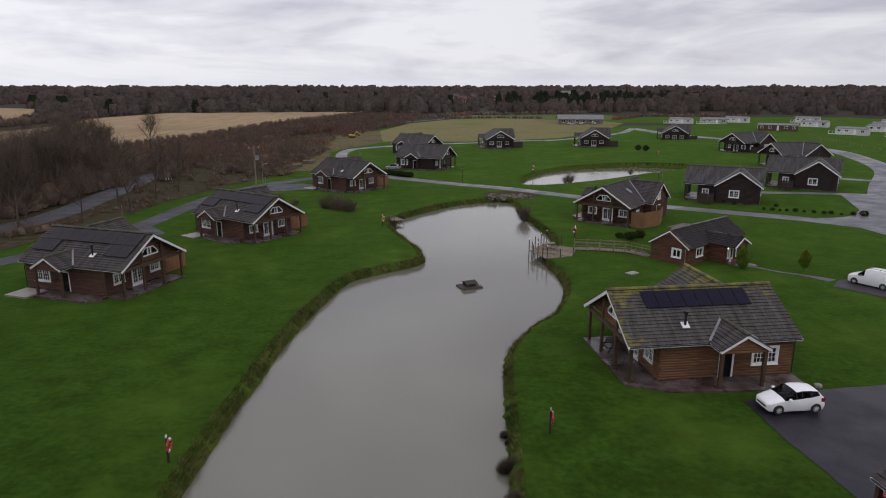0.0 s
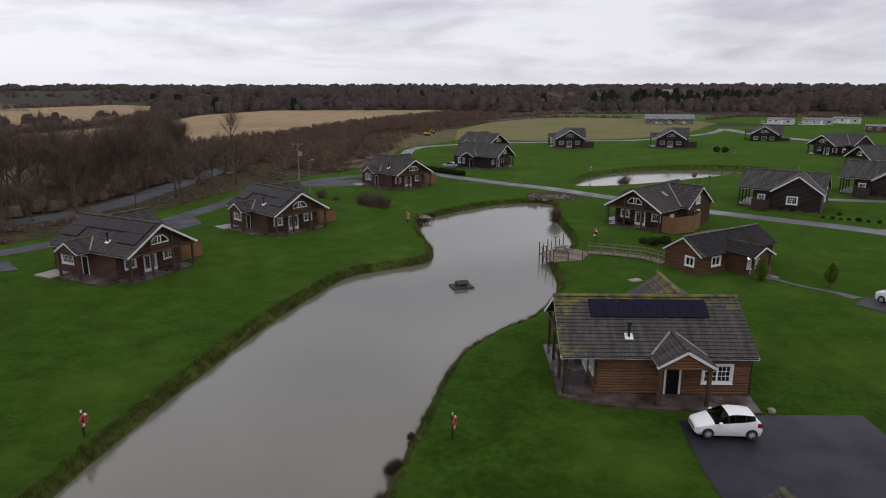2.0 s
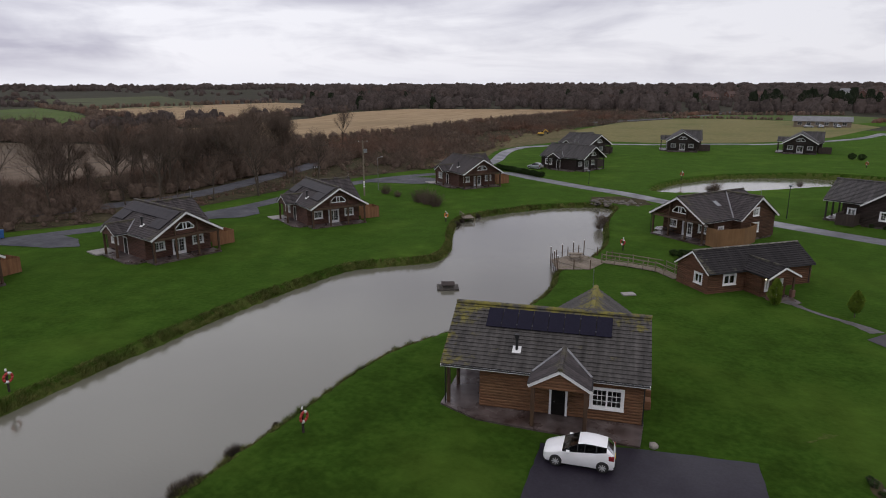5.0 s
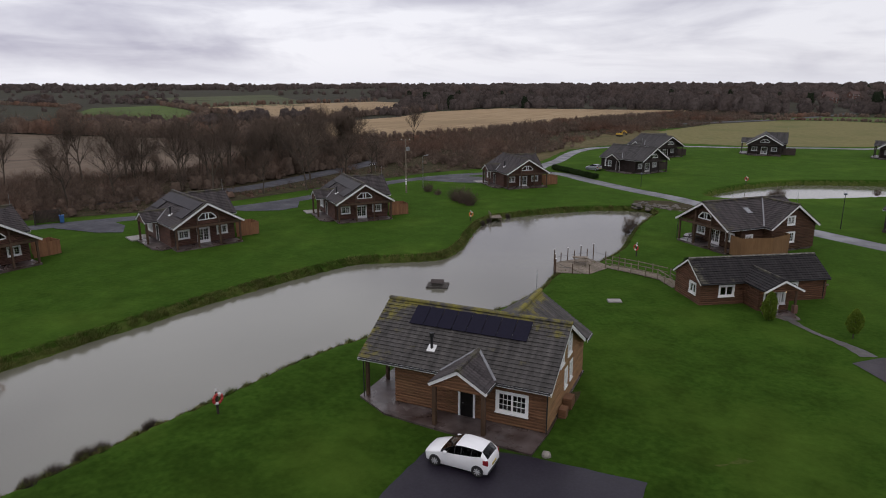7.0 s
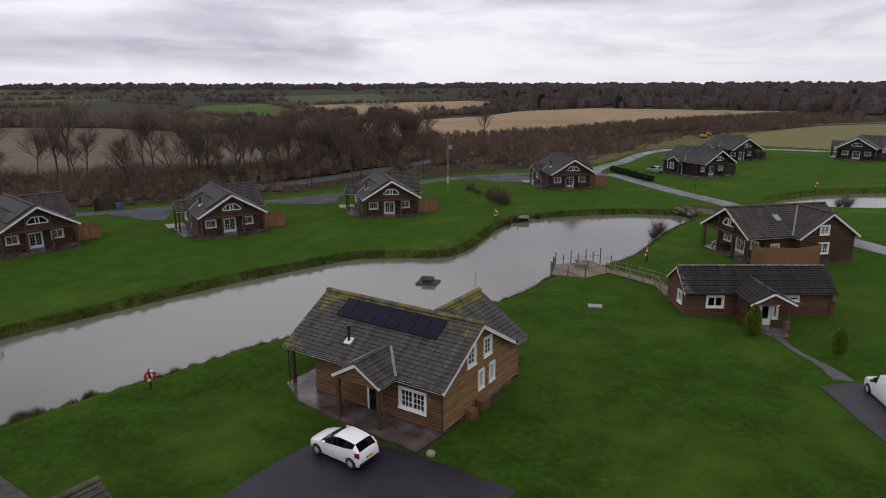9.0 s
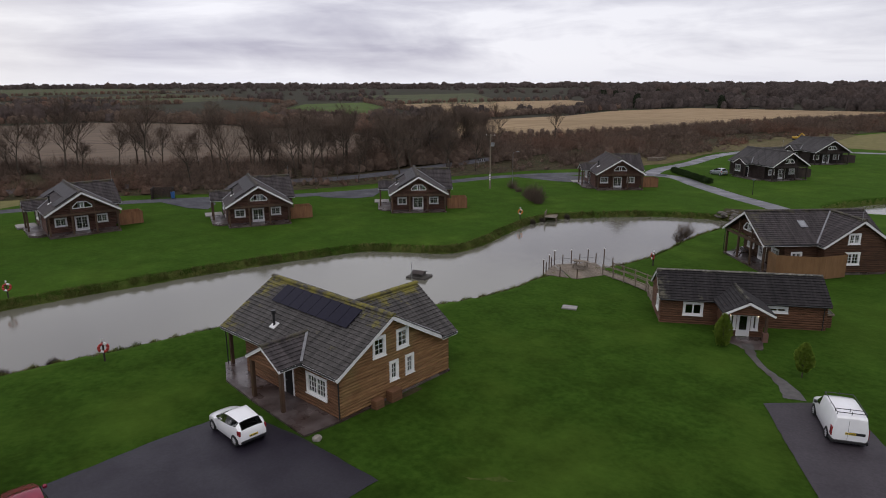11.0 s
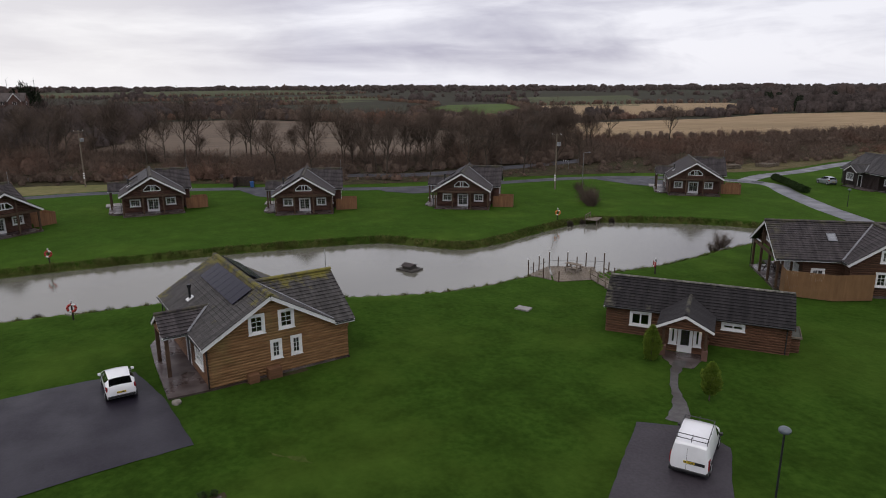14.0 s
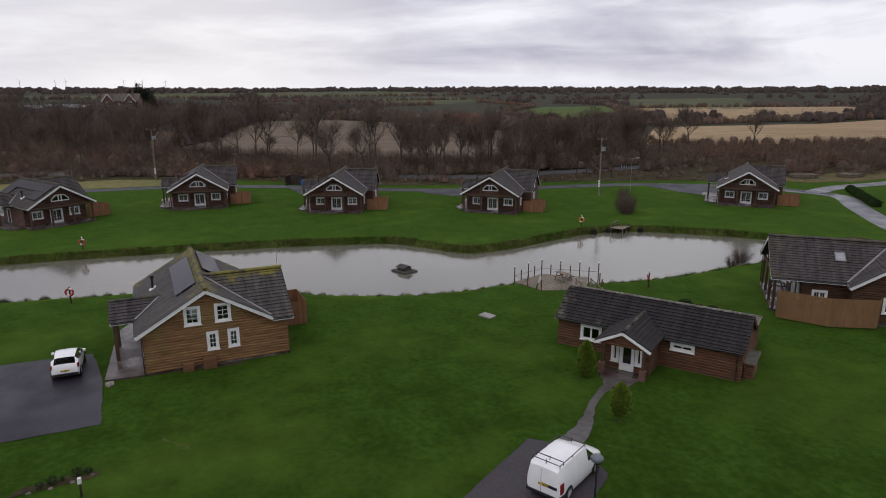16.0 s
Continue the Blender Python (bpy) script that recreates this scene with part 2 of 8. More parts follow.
M_PATHGREY = surface("damp_path", (0.060, 0.054, 0.052), (0.110, 0.102, 0.098), 2.2, 0.6, 0.2, 0.35, (0.036, 0.026, 0.020), 0.9)
M_CONCRETE = surface("paving", (0.230, 0.215, 0.200), (0.330, 0.310, 0.290), 2.2, 0.6, 0.2, 0.35, (0.14, 0.125, 0.115), 0.7)
M_PATIO = surface("damp_patio", (0.040, 0.027, 0.024), (0.150, 0.122, 0.118), 0.8, 0.5, 0.2, 0.22, (0.040, 0.021, 0.016), 0.9, wet=0.2)
M_LOG = surface("log_cladding", (0.108, 0.052, 0.027), (0.200, 0.102, 0.054), 2.5, 0.7, 0.35, 0.35, (0.118, 0.070, 0.034), 0.6, stretch=(0.35, 0.35, 3.0), jitter=0.14, spec=0.25)
M_OLDLOG = surface("weathered_log_cladding", (0.170, 0.088, 0.038), (0.300, 0.170, 0.080), 2.5, 0.7, 0.35, 0.35, (0.205, 0.165, 0.066), 0.75, stretch=(0.35, 0.35, 3.0), jitter=0.16, spec=0.25)
M_REDWOOD = surface("redwood_cladding", (0.085, 0.040, 0.023), (0.160, 0.078, 0.045), 2.5, 0.7, 0.35, 0.5, (0.075, 0.045, 0.025), 0.6, stretch=(0.35, 0.35, 3.0), jitter=0.14, spec=0.25)
M_BROWNLOG = surface("brown_cladding", (0.058, 0.030, 0.018), (0.110, 0.058, 0.035), 2.5, 0.7, 0.35, 0.5, (0.045, 0.026, 0.017), 0.6, stretch=(0.35, 0.35, 3.0), jitter=0.12, spec=0.25)
M_BROWNFENCE = surface("brown_fence_boards", (0.180, 0.094, 0.038), (0.235, 0.128, 0.056), 3.0, 0.75, 0.3, 0.5, (0.16, 0.082, 0.034), 0.5, stretch=(1, 1, 0.2), jitter=0.05)
M_LEAD = surface("lead_flashing", (0.17, 0.17, 0.18), (0.25, 0.25, 0.26), 4.0, 0.6, 0.1, 0.8)
M_RIDGE = surface("lichened_ridge_tiles", (0.040, 0.037, 0.036), (0.250, 0.240, 0.195), 4.5, 0.85, 0.3, 1.2, (0.06, 0.056, 0.05), 0.7)
M_TAIL = surface("tail_lamp", (0.20, 0.012, 0.016), (0.26, 0.018, 0.022), 6, 0.25, 0.0, 1.0)
M_ALLOY = surface("alloy_rim", (0.42, 0.42, 0.43), (0.52, 0.52, 0.53), 4.0, 0.35, 0.0, 0.8)
M_REDLOG = surface("red_brown_cladding", (0.066, 0.030, 0.020), (0.128, 0.060, 0.040), 2.5, 0.7, 0.35, 0.5, (0.088, 0.040, 0.027), 0.6, stretch=(0.35, 0.35, 3.0))
M_DARKLOG = surface("black_brown_cladding", (0.020, 0.013, 0.011), (0.042, 0.026, 0.021), 2.5, 0.55, 0.35, 0.5, (0.016, 0.010, 0.009), 0.6, stretch=(0.35, 0.35, 3.0))
M_POST = surface("stained_posts", (0.055, 0.029, 0.016), (0.100, 0.056, 0.031), 3.0, 0.65, 0.3, 0.6, stretch=(1, 1, 0.2))
M_DARKPOST = surface("dark_posts", (0.022, 0.015, 0.012), (0.045, 0.030, 0.024), 3.0, 0.65, 0.3, 0.6, stretch=(1, 1, 0.2))
M_FENCE = surface("orange_fence_boards", (0.175, 0.080, 0.036), (0.260, 0.125, 0.058), 3.0, 0.75, 0.3, 0.5, (0.16, 0.075, 0.035), 0.6, stretch=(1, 1, 0.2), jitter=0.12)
M_DARKFENCE = surface("dark_fence_boards", (0.030, 0.020, 0.015), (0.055, 0.037, 0.028), 3.0, 0.75, 0.3, 0.5, stretch=(1, 1, 0.2), jitter=0.12)
M_WEATHERED = surface("weathered_timber", (0.140, 0.110, 0.080), (0.250, 0.205, 0.155), 4.0, 0.8, 0.4, 0.6, (0.09, 0.075, 0.05), 0.6, jitter=0.15)
M_WHITE = surface("white_paint", (0.74, 0.74, 0.74), (0.82, 0.82, 0.81), 1.5, 0.45, 0.05, 0.8, (0.62, 0.62, 0.60), 0.4)
M_DARKDOOR = surface("dark_door", (0.007, 0.006, 0.006), (0.013, 0.011, 0.010), 3.0, 0.4, 0.1, 0.6, spec=0.2)
M_ROOF = roof_material("roof_tiles", (0.041, 0.035, 0.036), (0.086, 0.074, 0.074), (0.135, 0.130, 0.060), 0.45, 0.6)
M_MOSSROOF = roof_material("mossy_roof_tiles", (0.045, 0.041, 0.039), (0.098, 0.091, 0.086), (0.185, 0.162, 0.030), 0.95, 1.7)
M_DARKROOF = roof_material("charcoal_roof_tiles", (0.015, 0.013, 0.014), (0.034, 0.030, 0.031), (0.20, 0.19, 0.13), 0.5, 0.28)
M_GREYROOF = roof_material("grey_roof_tiles", (0.055, 0.051, 0.052), (0.105, 0.098, 0.097), (0.14, 0.14, 0.09), 0.25, 0.4)
M_SOLAR = surface("solar_cells", (0.010, 0.009, 0.019), (0.015, 0.014, 0.028), 6.0, 0.2, 0.0, 1.0, (0.012, 0.011, 0.022), 0.3, spec=0.09)
M_OLDSOLAR = surface("dusty_solar_cells", (0.022, 0.019, 0.022), (0.036, 0.031, 0.034), 3.0, 0.45, 0.0, 0.5, (0.018, 0.016, 0.020), 0.5, spec=0.12)
M_BLACK = surface("black_plastic", (0.012, 0.012, 0.013), (0.022, 0.022, 0.024), 8.0, 0.45, 0.05, 1.0)
M_STEEL = surface("galvanised_steel", (0.30, 0.31, 0.32), (0.44, 0.45, 0.46), 6.0, 0.4, 0.05, 1.0, metal=0.8)
M_GLASS = glass_material("window_glass")
M_CARGLASS = glass_material("tinted_car_glass", (0.02, 0.022, 0.025))
M_CARGLASS.node_tree.nodes["Principled BSDF"].inputs["IOR"].default_value = 1.16
M_CARWHITE = surface("white_car_paint", (0.86, 0.86, 0.87), (0.90, 0.90, 0.91), 2.0, 0.2, 0.0, 1.5, (0.70, 0.70, 0.70), 0.25)
M_SILVER = surface("silver_car_paint", (0.42, 0.45, 0.47), (0.48, 0.51, 0.53), 2.0, 0.22, 0.0, 1.5, metal=0.4)
M_RUBBER = surface("tyre_rubber", (0.014, 0.014, 0.014), (0.026, 0.026, 0.026), 10, 0.85, 0.1, 1.0)
M_RED = surface("red_plastic", (0.36, 0.030, 0.026), (0.46, 0.045, 0.036), 6, 0.45, 0.05, 1.0)
M_ORANGE = surface("orange_plastic", (0.62, 0.17, 0.03), (0.70, 0.22, 0.05), 6, 0.5, 0.05, 1.0)
M_YELLOW = surface("yellow_paint", (0.55, 0.33, 0.03), (0.66, 0.42, 0.05), 3, 0.45, 0.05, 1.0, (0.25, 0.15, 0.03), 0.6)
M_BLUE = surface("blue_plastic", (0.03, 0.10, 0.28), (0.04, 0.14, 0.36), 4, 0.5, 0.05, 1.0)
M_STONE = surface("field_stone", (0.17, 0.15, 0.13), (0.34, 0.31, 0.27), 3, 0.85, 0.5, 0.8, (0.09, 0.09, 0.06), 0.6, jitter=0.3)
M_BARK = surface("bark", (0.050, 0.038, 0.028), (0.105, 0.082, 0.060), 3, 0.9, 0.4, 0.5, (0.06, 0.065, 0.035), 0.5, jitter=0.25)
M_TWIG = surface("bare_twigs", (0.100, 0.076, 0.060), (0.175, 0.133, 0.104), 0.35, 0.95, 0.0, 0.05, (0.110, 0.062, 0.038), 0.8, jitter=0.2, spec=0.1, through_light=0.4)
M_SCRUB = surface("winter_scrub", (0.112, 0.083, 0.067), (0.230, 0.170, 0.132), 1.2, 0.95, 0.4, 0.035, (0.225, 0.118, 0.080), 0.8, spec=0.02, mottle=0.3, mscale=0.16, through_light=0.4, dist=0.3)
# distance haze over the woods is put into this greyed, lightened twig colour
M_WOOD = surface("hazed_winter_wood", (0.066, 0.054, 0.050), (0.138, 0.112, 0.102), 0.5, 0.95, 0.5, 0.009, (0.118, 0.080, 0.066), 0.7, spec=0.02, mottle=0.3, mscale=0.05, through_light=0.3, dist=0.8)
M_EVERGREEN = surface("evergreen_leaf", (0.014, 0.020, 0.012), (0.030, 0.038, 0.020), 0.9, 0.9, 0.8, 0.2, spec=0.05, through_light=0.3, dist=0.8)
M_SHRUB = surface("shrub_leaf", (0.026, 0.050, 0.014), (0.055, 0.088, 0.026), 1.5, 0.8, 0.0, 0.2, spec=0.2, through_light=0.3)
M_CONIFER = surface("bright_conifer_leaf", (0.110, 0.180, 0.020), (0.210, 0.270, 0.040), 2.0, 0.8, 0.0, 0.6, (0.08, 0.14, 0.02), 0.5, spec=0.2, through_light=0.35)
M_REED = surface("bank_sedge", (0.080, 0.110, 0.024), (0.230, 0.215, 0.085), 1.6, 0.9, 0.0, 0.15, (0.052, 0.105, 0.015), 0.7, spec=0.05, mottle=0.4, mscale=0.9, through_light=0.4)
M_BRICK = surface("red_brick", (0.125, 0.064, 0.048), (0.180, 0.098, 0.074), 1.5, 0.85, 0.1, 0.3)
M_CARAVAN = surface("cream_cladding", (0.50, 0.50, 0.48), (0.60, 0.60, 0.58), 0.8, 0.5, 0.05, 0.4, (0.5, 0.5, 0.46), 0.4)
M_SAGE = surface("sage_cladding", (0.30, 0.36, 0.30), (0.37, 0.43, 0.36), 0.8, 0.5, 0.05, 0.4)
M_BULB = surface("porch_lamp", (0.9, 0.8, 0.6), (0.95, 0.85, 0.65), 1, 0.4, 0, 1)
M_BULB.node_tree.nodes["Principled BSDF"].inputs["Emission Color"].default_value = (1, 0.75, 0.42, 1)
M_BULB.node_tree.nodes["Principled BSDF"].inputs["Emission Strength"].default_value = 6.0


def water_material():
    m = bpy.data.materials.new("pond_water")
    m.use_nodes = True
    nt = m.node_tree
    N, L = nt.nodes.new, nt.links.new
    b = nt.nodes["Principled BSDF"]
    tc = N("ShaderNodeTexCoord")
    n = N("ShaderNodeTexNoise"); n.inputs["Scale"].default_value, n.inputs["Detail"].default_value = 0.06, 3
    L(tc.outputs["Object"], n.inputs["Vector"])
    r = N("ShaderNodeValToRGB")
    r.color_ramp.elements[0].color, r.color_ramp.elements[1].color = (0.130, 0.126, 0.098, 1), (0.158, 0.151, 0.122, 1)
    L(n.outputs[0], r.inputs[0]); L(r.outputs[0], b.inputs["Base Color"])
    b.inputs["Roughness"].default_value, b.inputs["IOR"].default_value = 0.10, 1.75
    mp = N("ShaderNodeMapping"); mp.inputs["Scale"].default_value = (1.0, 2.2, 1.0); mp.inputs["Rotation"].default_value = (0, 0, 0.5)
    L(tc.outputs["Object"], mp.inputs[0])
    w = N("ShaderNodeTexNoise"); w.inputs["Scale"].default_value, w.inputs["Detail"].default_value = 2.6, 4
    L(mp.outputs[0], w.inputs["Vector"])
    bp = N("ShaderNodeBump"); bp.inputs["Strength"].default_value, bp.inputs["Distance"].default_value = 0.2, 0.02
    L(w.outputs[0], bp.inputs["Height"]); L(bp.outputs[0], b.inputs["Normal"])
    return m


M_WATER = water_material()


# ---- building helpers ----
def part(name, bm, material, parent=None, label="", smooth=False):
    """Links a bmesh as one mesh object, under a thing or a part."""
    me = bpy.data.meshes.new(name)
    bmesh.ops.recalc_face_normals(bm, faces=bm.faces)
    bm.to_mesh(me)
    bm.free()
    return mesh_part(name, me, material, parent, label, smooth)


def mesh_part(name, me, material, parent=None, label="", smooth=False):
    me.materials.append(material)
    if smooth:
        for p in me.polygons:
            p.use_smooth = True
    ob = new(name, me)
    ob.parent = parent
    if label:
        tagged(ob, label)
    return ob


def thing(name, label, category, group="", kind=""):
    return tagged(new(name), label, category, group, kind)


def box(bm, x0, x1, y0, y1, z0, z1, m=None):
    v = [bm.verts.new(p if m is None else m @ Vector(p)) for p in
         ((x0, y0, z0), (x1, y0, z0), (x1, y1, z0), (x0, y1, z0), (x0, y0, z1), (x1, y0, z1), (x1, y1, z1), (x0, y1, z1))]
    for f in ((0, 1, 2, 3), (4, 5, 6, 7), (0, 1, 5, 4), (1, 2, 6, 5), (2, 3, 7, 6), (3, 0, 4, 7)):
        bm.faces.new([v[i] for i in f])
    return v


def bevelled(bm, x0, x1, y0, y1, z0, z1, r=0.02, m=None):
    v = box(bm, x0, x1, y0, y1, z0, z1, m)
    es = {e for w in v for e in w.link_edges}
    bmesh.ops.bevel(bm, geom=list(es), offset=r, segments=1, affect="EDGES")


def bar(bm, p, q, w, h, up=(0, 0, 1)):
    """A square bar from p to q."""
    p, q = Vector(p), Vector(q)
    d = (q - p).normalized()
    u = Vector(up)
    s = d.cross(u)
    s = (s if s.length > 1e-4 else d.cross(Vector((1, 0, 0)))).normalized()
    u = s.cross(d).normalized()
    vs = [[bm.verts.new(c + s * a * w / 2 + u * b * h / 2) for a, b in ((-1, -1), (1, -1), (1, 1), (-1, 1))] for c in (p, q)]
    for i in range(4):
        bm.faces.new((vs[0][i], vs[0][(i + 1) % 4], vs[1][(i + 1) % 4], vs[1][i]))
    bm.faces.new(vs[0]); bm.faces.new(vs[1])


def rod(bm, p, q, r0, r1=None, n=8):
    """A round, tapered rod from p to q."""
    r1 = r0 if r1 is None else r1
    p, q = Vector(p), Vector(q)
    d = (q - p).normalized()
    s = d.cross(Vector((0, 0, 1)))
    s = (s if s.length > 1e-3 else Vector((1, 0, 0))).normalized()
    u = s.cross(d)
    rings = [[bm.verts.new(c + (s * math.cos(2 * math.pi * i / n) + u * math.sin(2 * math.pi * i / n)) * r) for i in range(n)] for c, r in ((p, r0), (q, r1))]
    for i in range(n):
        bm.faces.new((rings[0][i], rings[0][(i + 1) % n], rings[1][(i + 1) % n], rings[1][i]))
    bm.faces.new(rings[0]); bm.faces.new(rings[1])


def catmull(points, steps, closed):
    pts = [Vector(p) for p in points]
    n = len(pts)
    out = []
    for i in range(n if closed else n - 1):
        if closed:
            a, b, c, d = pts[i - 1], pts[i], pts[(i + 1) % n], pts[(i + 2) % n]
        else:
            a, b, c, d = pts[max(i - 1, 0)], pts[i], pts[i + 1], pts[min(i + 2, n - 1)]
        for k in range(steps):
            t = k / steps
            out.append(0.5 * ((2 * b) + (c - a) * t + (2 * a - 5 * b + 4 * c - d) * t * t + (3 * b - a - 3 * c + d) * t ** 3))
    if not closed:
        out.append(pts[-1])
    return out


# ---- ground, ponds, roads ----
WATER = -0.4
POND = catmull([(-12, -60), (-12.6, -10), (-13.0, 10), (-13.6, 24), (-13.8, 30), (-13.8, 36), (-13.6, 42), (-13.3, 48.6), (-12.8, 55), (-11.7, 62), (-10.2, 69),
                (-6.6, 72.6), (-3.2, 75.6), (-2.3, 78.6), (-3.4, 84), (-5, 88), (-7, 94), (-7.9, 98.5), (-7.2, 103), (-2.3, 110.8), (2.6, 116.5), (9.6, 120.4),
                (12.8, 118), (12.9, 112), (13.2, 105), (14.8, 95), (15.2, 89), (14.2, 81), (12.4, 76.5), (13, 71), (12.7, 65), (10.4, 58), (8, 54.8), (5.6, 50),
                (4.7, 46.5), (4.3, 41), (4, 36), (3.6, 30), (3.3, 20), (3.5, 0), (4, -60)], 4, True)
POND_2 = catmull([(17, 139.5), (18.5, 148), (22.5, 157), (31, 167), (47.6, 174), (61, 171), (64, 166), (59.7, 162), (46.4, 153.5), (38, 147.3), (29, 141.5), (21, 137.8)], 4, True)


def level_of(x, y):
    """The land's height away from the banks: nearly level, rising a little far off."""
    far = np.clip(np.hypot(x, y) - 550, 0, 2600)
    return (0.35 + 0.005 * np.clip(np.minimum(y, 320) - 110, 0, None) + 0.015 * np.clip(np.minimum(x, 130) - 35, 0, None)
            + far * 0.004 + np.minimum(far / 300, 1) * 2.0 * np.sin(x / 310 + 1) * np.sin(y / 270))


def level(x, y):
    return float(level_of(x, y))


def shore_distance(px, py, poly):
    """Metres to the outline, negative inside it."""
    p = np.array([(q[0], q[1]) for q in poly])
    best = np.full(px.shape, 1e9)
    inside = np.zeros(px.shape, bool)
    for (ax, ay), (bx, by) in zip(p, np.roll(p, -1, 0)):
        ux, uy = bx - ax, by - ay
        t = np.clip(((px - ax) * ux + (py - ay) * uy) / (ux * ux + uy * uy), 0, 1)
        best = np.minimum(best, np.hypot(px - ax - t * ux, py - ay - t * uy))
        cross = (ay > py) != (by > py)
        with np.errstate(divide="ignore", invalid="ignore"):
            inside ^= cross & (px < (bx - ax) * (py - ay) / (by - ay) + ax)
    return np.where(inside, -best, best)


def spread(lo, hi, step, far):
    v, s = [], step
    a = lo
    while a > -far:
        s *= 1.17
        a -= s
        v.append(a)
    v = v[::-1] + list(np.arange(lo, hi, step))
    a, s = hi, step
    while a < far:
        v.append(a)
        s *= 1.17
        a += s
    return np.array(v)


def make_ground():
    xs, ys = spread(-18, 66, 0.55, 4500), spread(18, 180, 0.55, 4500)
    gx, gy = np.meshgrid(xs, ys)
    z = level_of(gx, gy)
    rag = 0.16 * np.sin(gx * 2.3 + gy * 1.1) * np.sin(gy * 1.9 - gx * 0.7) + 0.1 * np.sin(gx * 5.1) * np.sin(gy * 4.7)
    d = np.minimum(shore_distance(gx, gy, POND), shore_distance(gx, gy, POND_2)) + rag
    out = WATER + (z - WATER) * np.clip(d / 0.8, 0, 1) ** 0.6
    inn = WATER + np.maximum(d * 0.7, -1.2)
    z = np.where(d > 0, out, inn)
    lumps = 0.05 * np.sin(gx * 0.21 + 1) * np.sin(gy * 0.17) + 0.03 * np.sin(gx * 0.6) * np.sin(gy * 0.5 + 2)
    z = z + lumps * np.clip((d - 1) / 3, 0, 1) * (np.hypot(gx, gy) < 60)* 0.3
    nx, ny = len(xs), len(ys)
    i = np.arange(nx * ny).reshape(ny, nx)
    faces = np.stack([i[:-1, :-1], i[:-1, 1:], i[1:, 1:], i[1:, :-1]], -1).reshape(-1, 4)
    me = bpy.data.meshes.new("ground")
    me.from_pydata(np.stack([gx, gy, z], -1).reshape(-1, 3).tolist(), [], faces.tolist())
    ob = mesh_part("ground", me, M_GRASS, None, "", True)
    tagged(ob, "mown green lawn that runs out to the fields", "ground", kind="structure")
    me.materials.append(M_ROUGH)
    dist = np.abs(d)
    mid = (dist[:-1, :-1] + dist[1:, 1:]) / 2
    me.materials.append(M_FARLAND)
    cx, cy = (gx[:-1, :-1] + gx[1:, 1:]) / 2, (gy[:-1, :-1] + gy[1:, 1:]) / 2
    wild = (cx < -74) | (cy > 310) | (cx > 260)
    me.polygons.foreach_set("material_index", np.where(wild, 2, (mid < 0.5)).astype(np.int32).reshape(-1))


make_ground()


def sheet(name, outline, material, lift, label, category, cell=2.0, z=None, kind="structure", ragged=0.0):
    """A thin sheet on the ground, split finely enough to follow it."""
    bm = bmesh.new()
    vs = [bm.verts.new((p[0], p[1], 0)) for p in outline]
    bm.faces.new(vs)
    bmesh.ops.triangulate(bm, faces=bm.faces)
    for _ in range(9):
        long = [e for e in bm.edges if e.calc_length() > cell]
        if not long or len(bm.faces) > 6000:
            break
        bmesh.ops.subdivide_edges(bm, edges=long, cuts=1)
        bmesh.ops.triangulate(bm, faces=bm.faces)
    if ragged:
        for v in bm.verts:
            if v.is_boundary:
                q = v.co * 1.7
                v.co.x += ragged * noise.noise(Vector((q.x, q.y, 5)))
                v.co.y += ragged * noise.noise(Vector((q.x, q.y, 17)))
    for v in bm.verts:
        v.co.z = (level(v.co.x, v.co.y) if z is None else z) + lift
    ob = part(name, bm, material)
    for p in ob.data.polygons:
        if p.normal.z < 0:
            p.flip()
    return tagged(ob, label, category, kind=kind)


def lane(name, points, width, material, lift, label, steps=6):
    """A strip of road along a line."""
    pts = catmull([(*p, 0) for p in points], steps, False)
    bm = bmesh.new()
    prev = None
    for i, p in enumerate(pts):
        d = (pts[min(i + 1, len(pts) - 1)] - pts[max(i - 1, 0)]).normalized()
        s = Vector((-d.y, d.x, 0))
        row = [bm.verts.new((*(p + s * o * width).xy, 0)) for o in (-0.5, -0.17, 0.17, 0.5)]
        for v, rise in zip(row, (-0.012, 0.02, 0.02, -0.012)):
            v.co.z = level(v.co.x, v.co.y) + lift + rise
        if prev:
            for a in range(3):
                bm.faces.new((prev[a], prev[a + 1], row[a + 1], row[a]))
        prev = row
    ob = part(name, bm, material)
    return tagged(ob, label, "road", kind="structure")


for nm, outline in (("water", POND), ("water", POND_2)):
    bm = bmesh.new()
    cx, cy = sum(p[0] for p in outline) / len(outline), sum(p[1] for p in outline) / len(outline)
    xs_, ys_ = [p[0] for p in outline], [p[1] for p in outline]
    bm.faces.new([bm.verts.new((x, y, WATER)) for x, y in ((min(xs_) - 1, min(ys_) - 1), (max(xs_) + 1, min(ys_) - 1), (max(xs_) + 1, max(ys_) + 1), (min(xs_) - 1, max(ys_) + 1))])
    tagged(part(nm, bm, M_WATER), "still murky grey-brown pond water", "water", kind="structure")

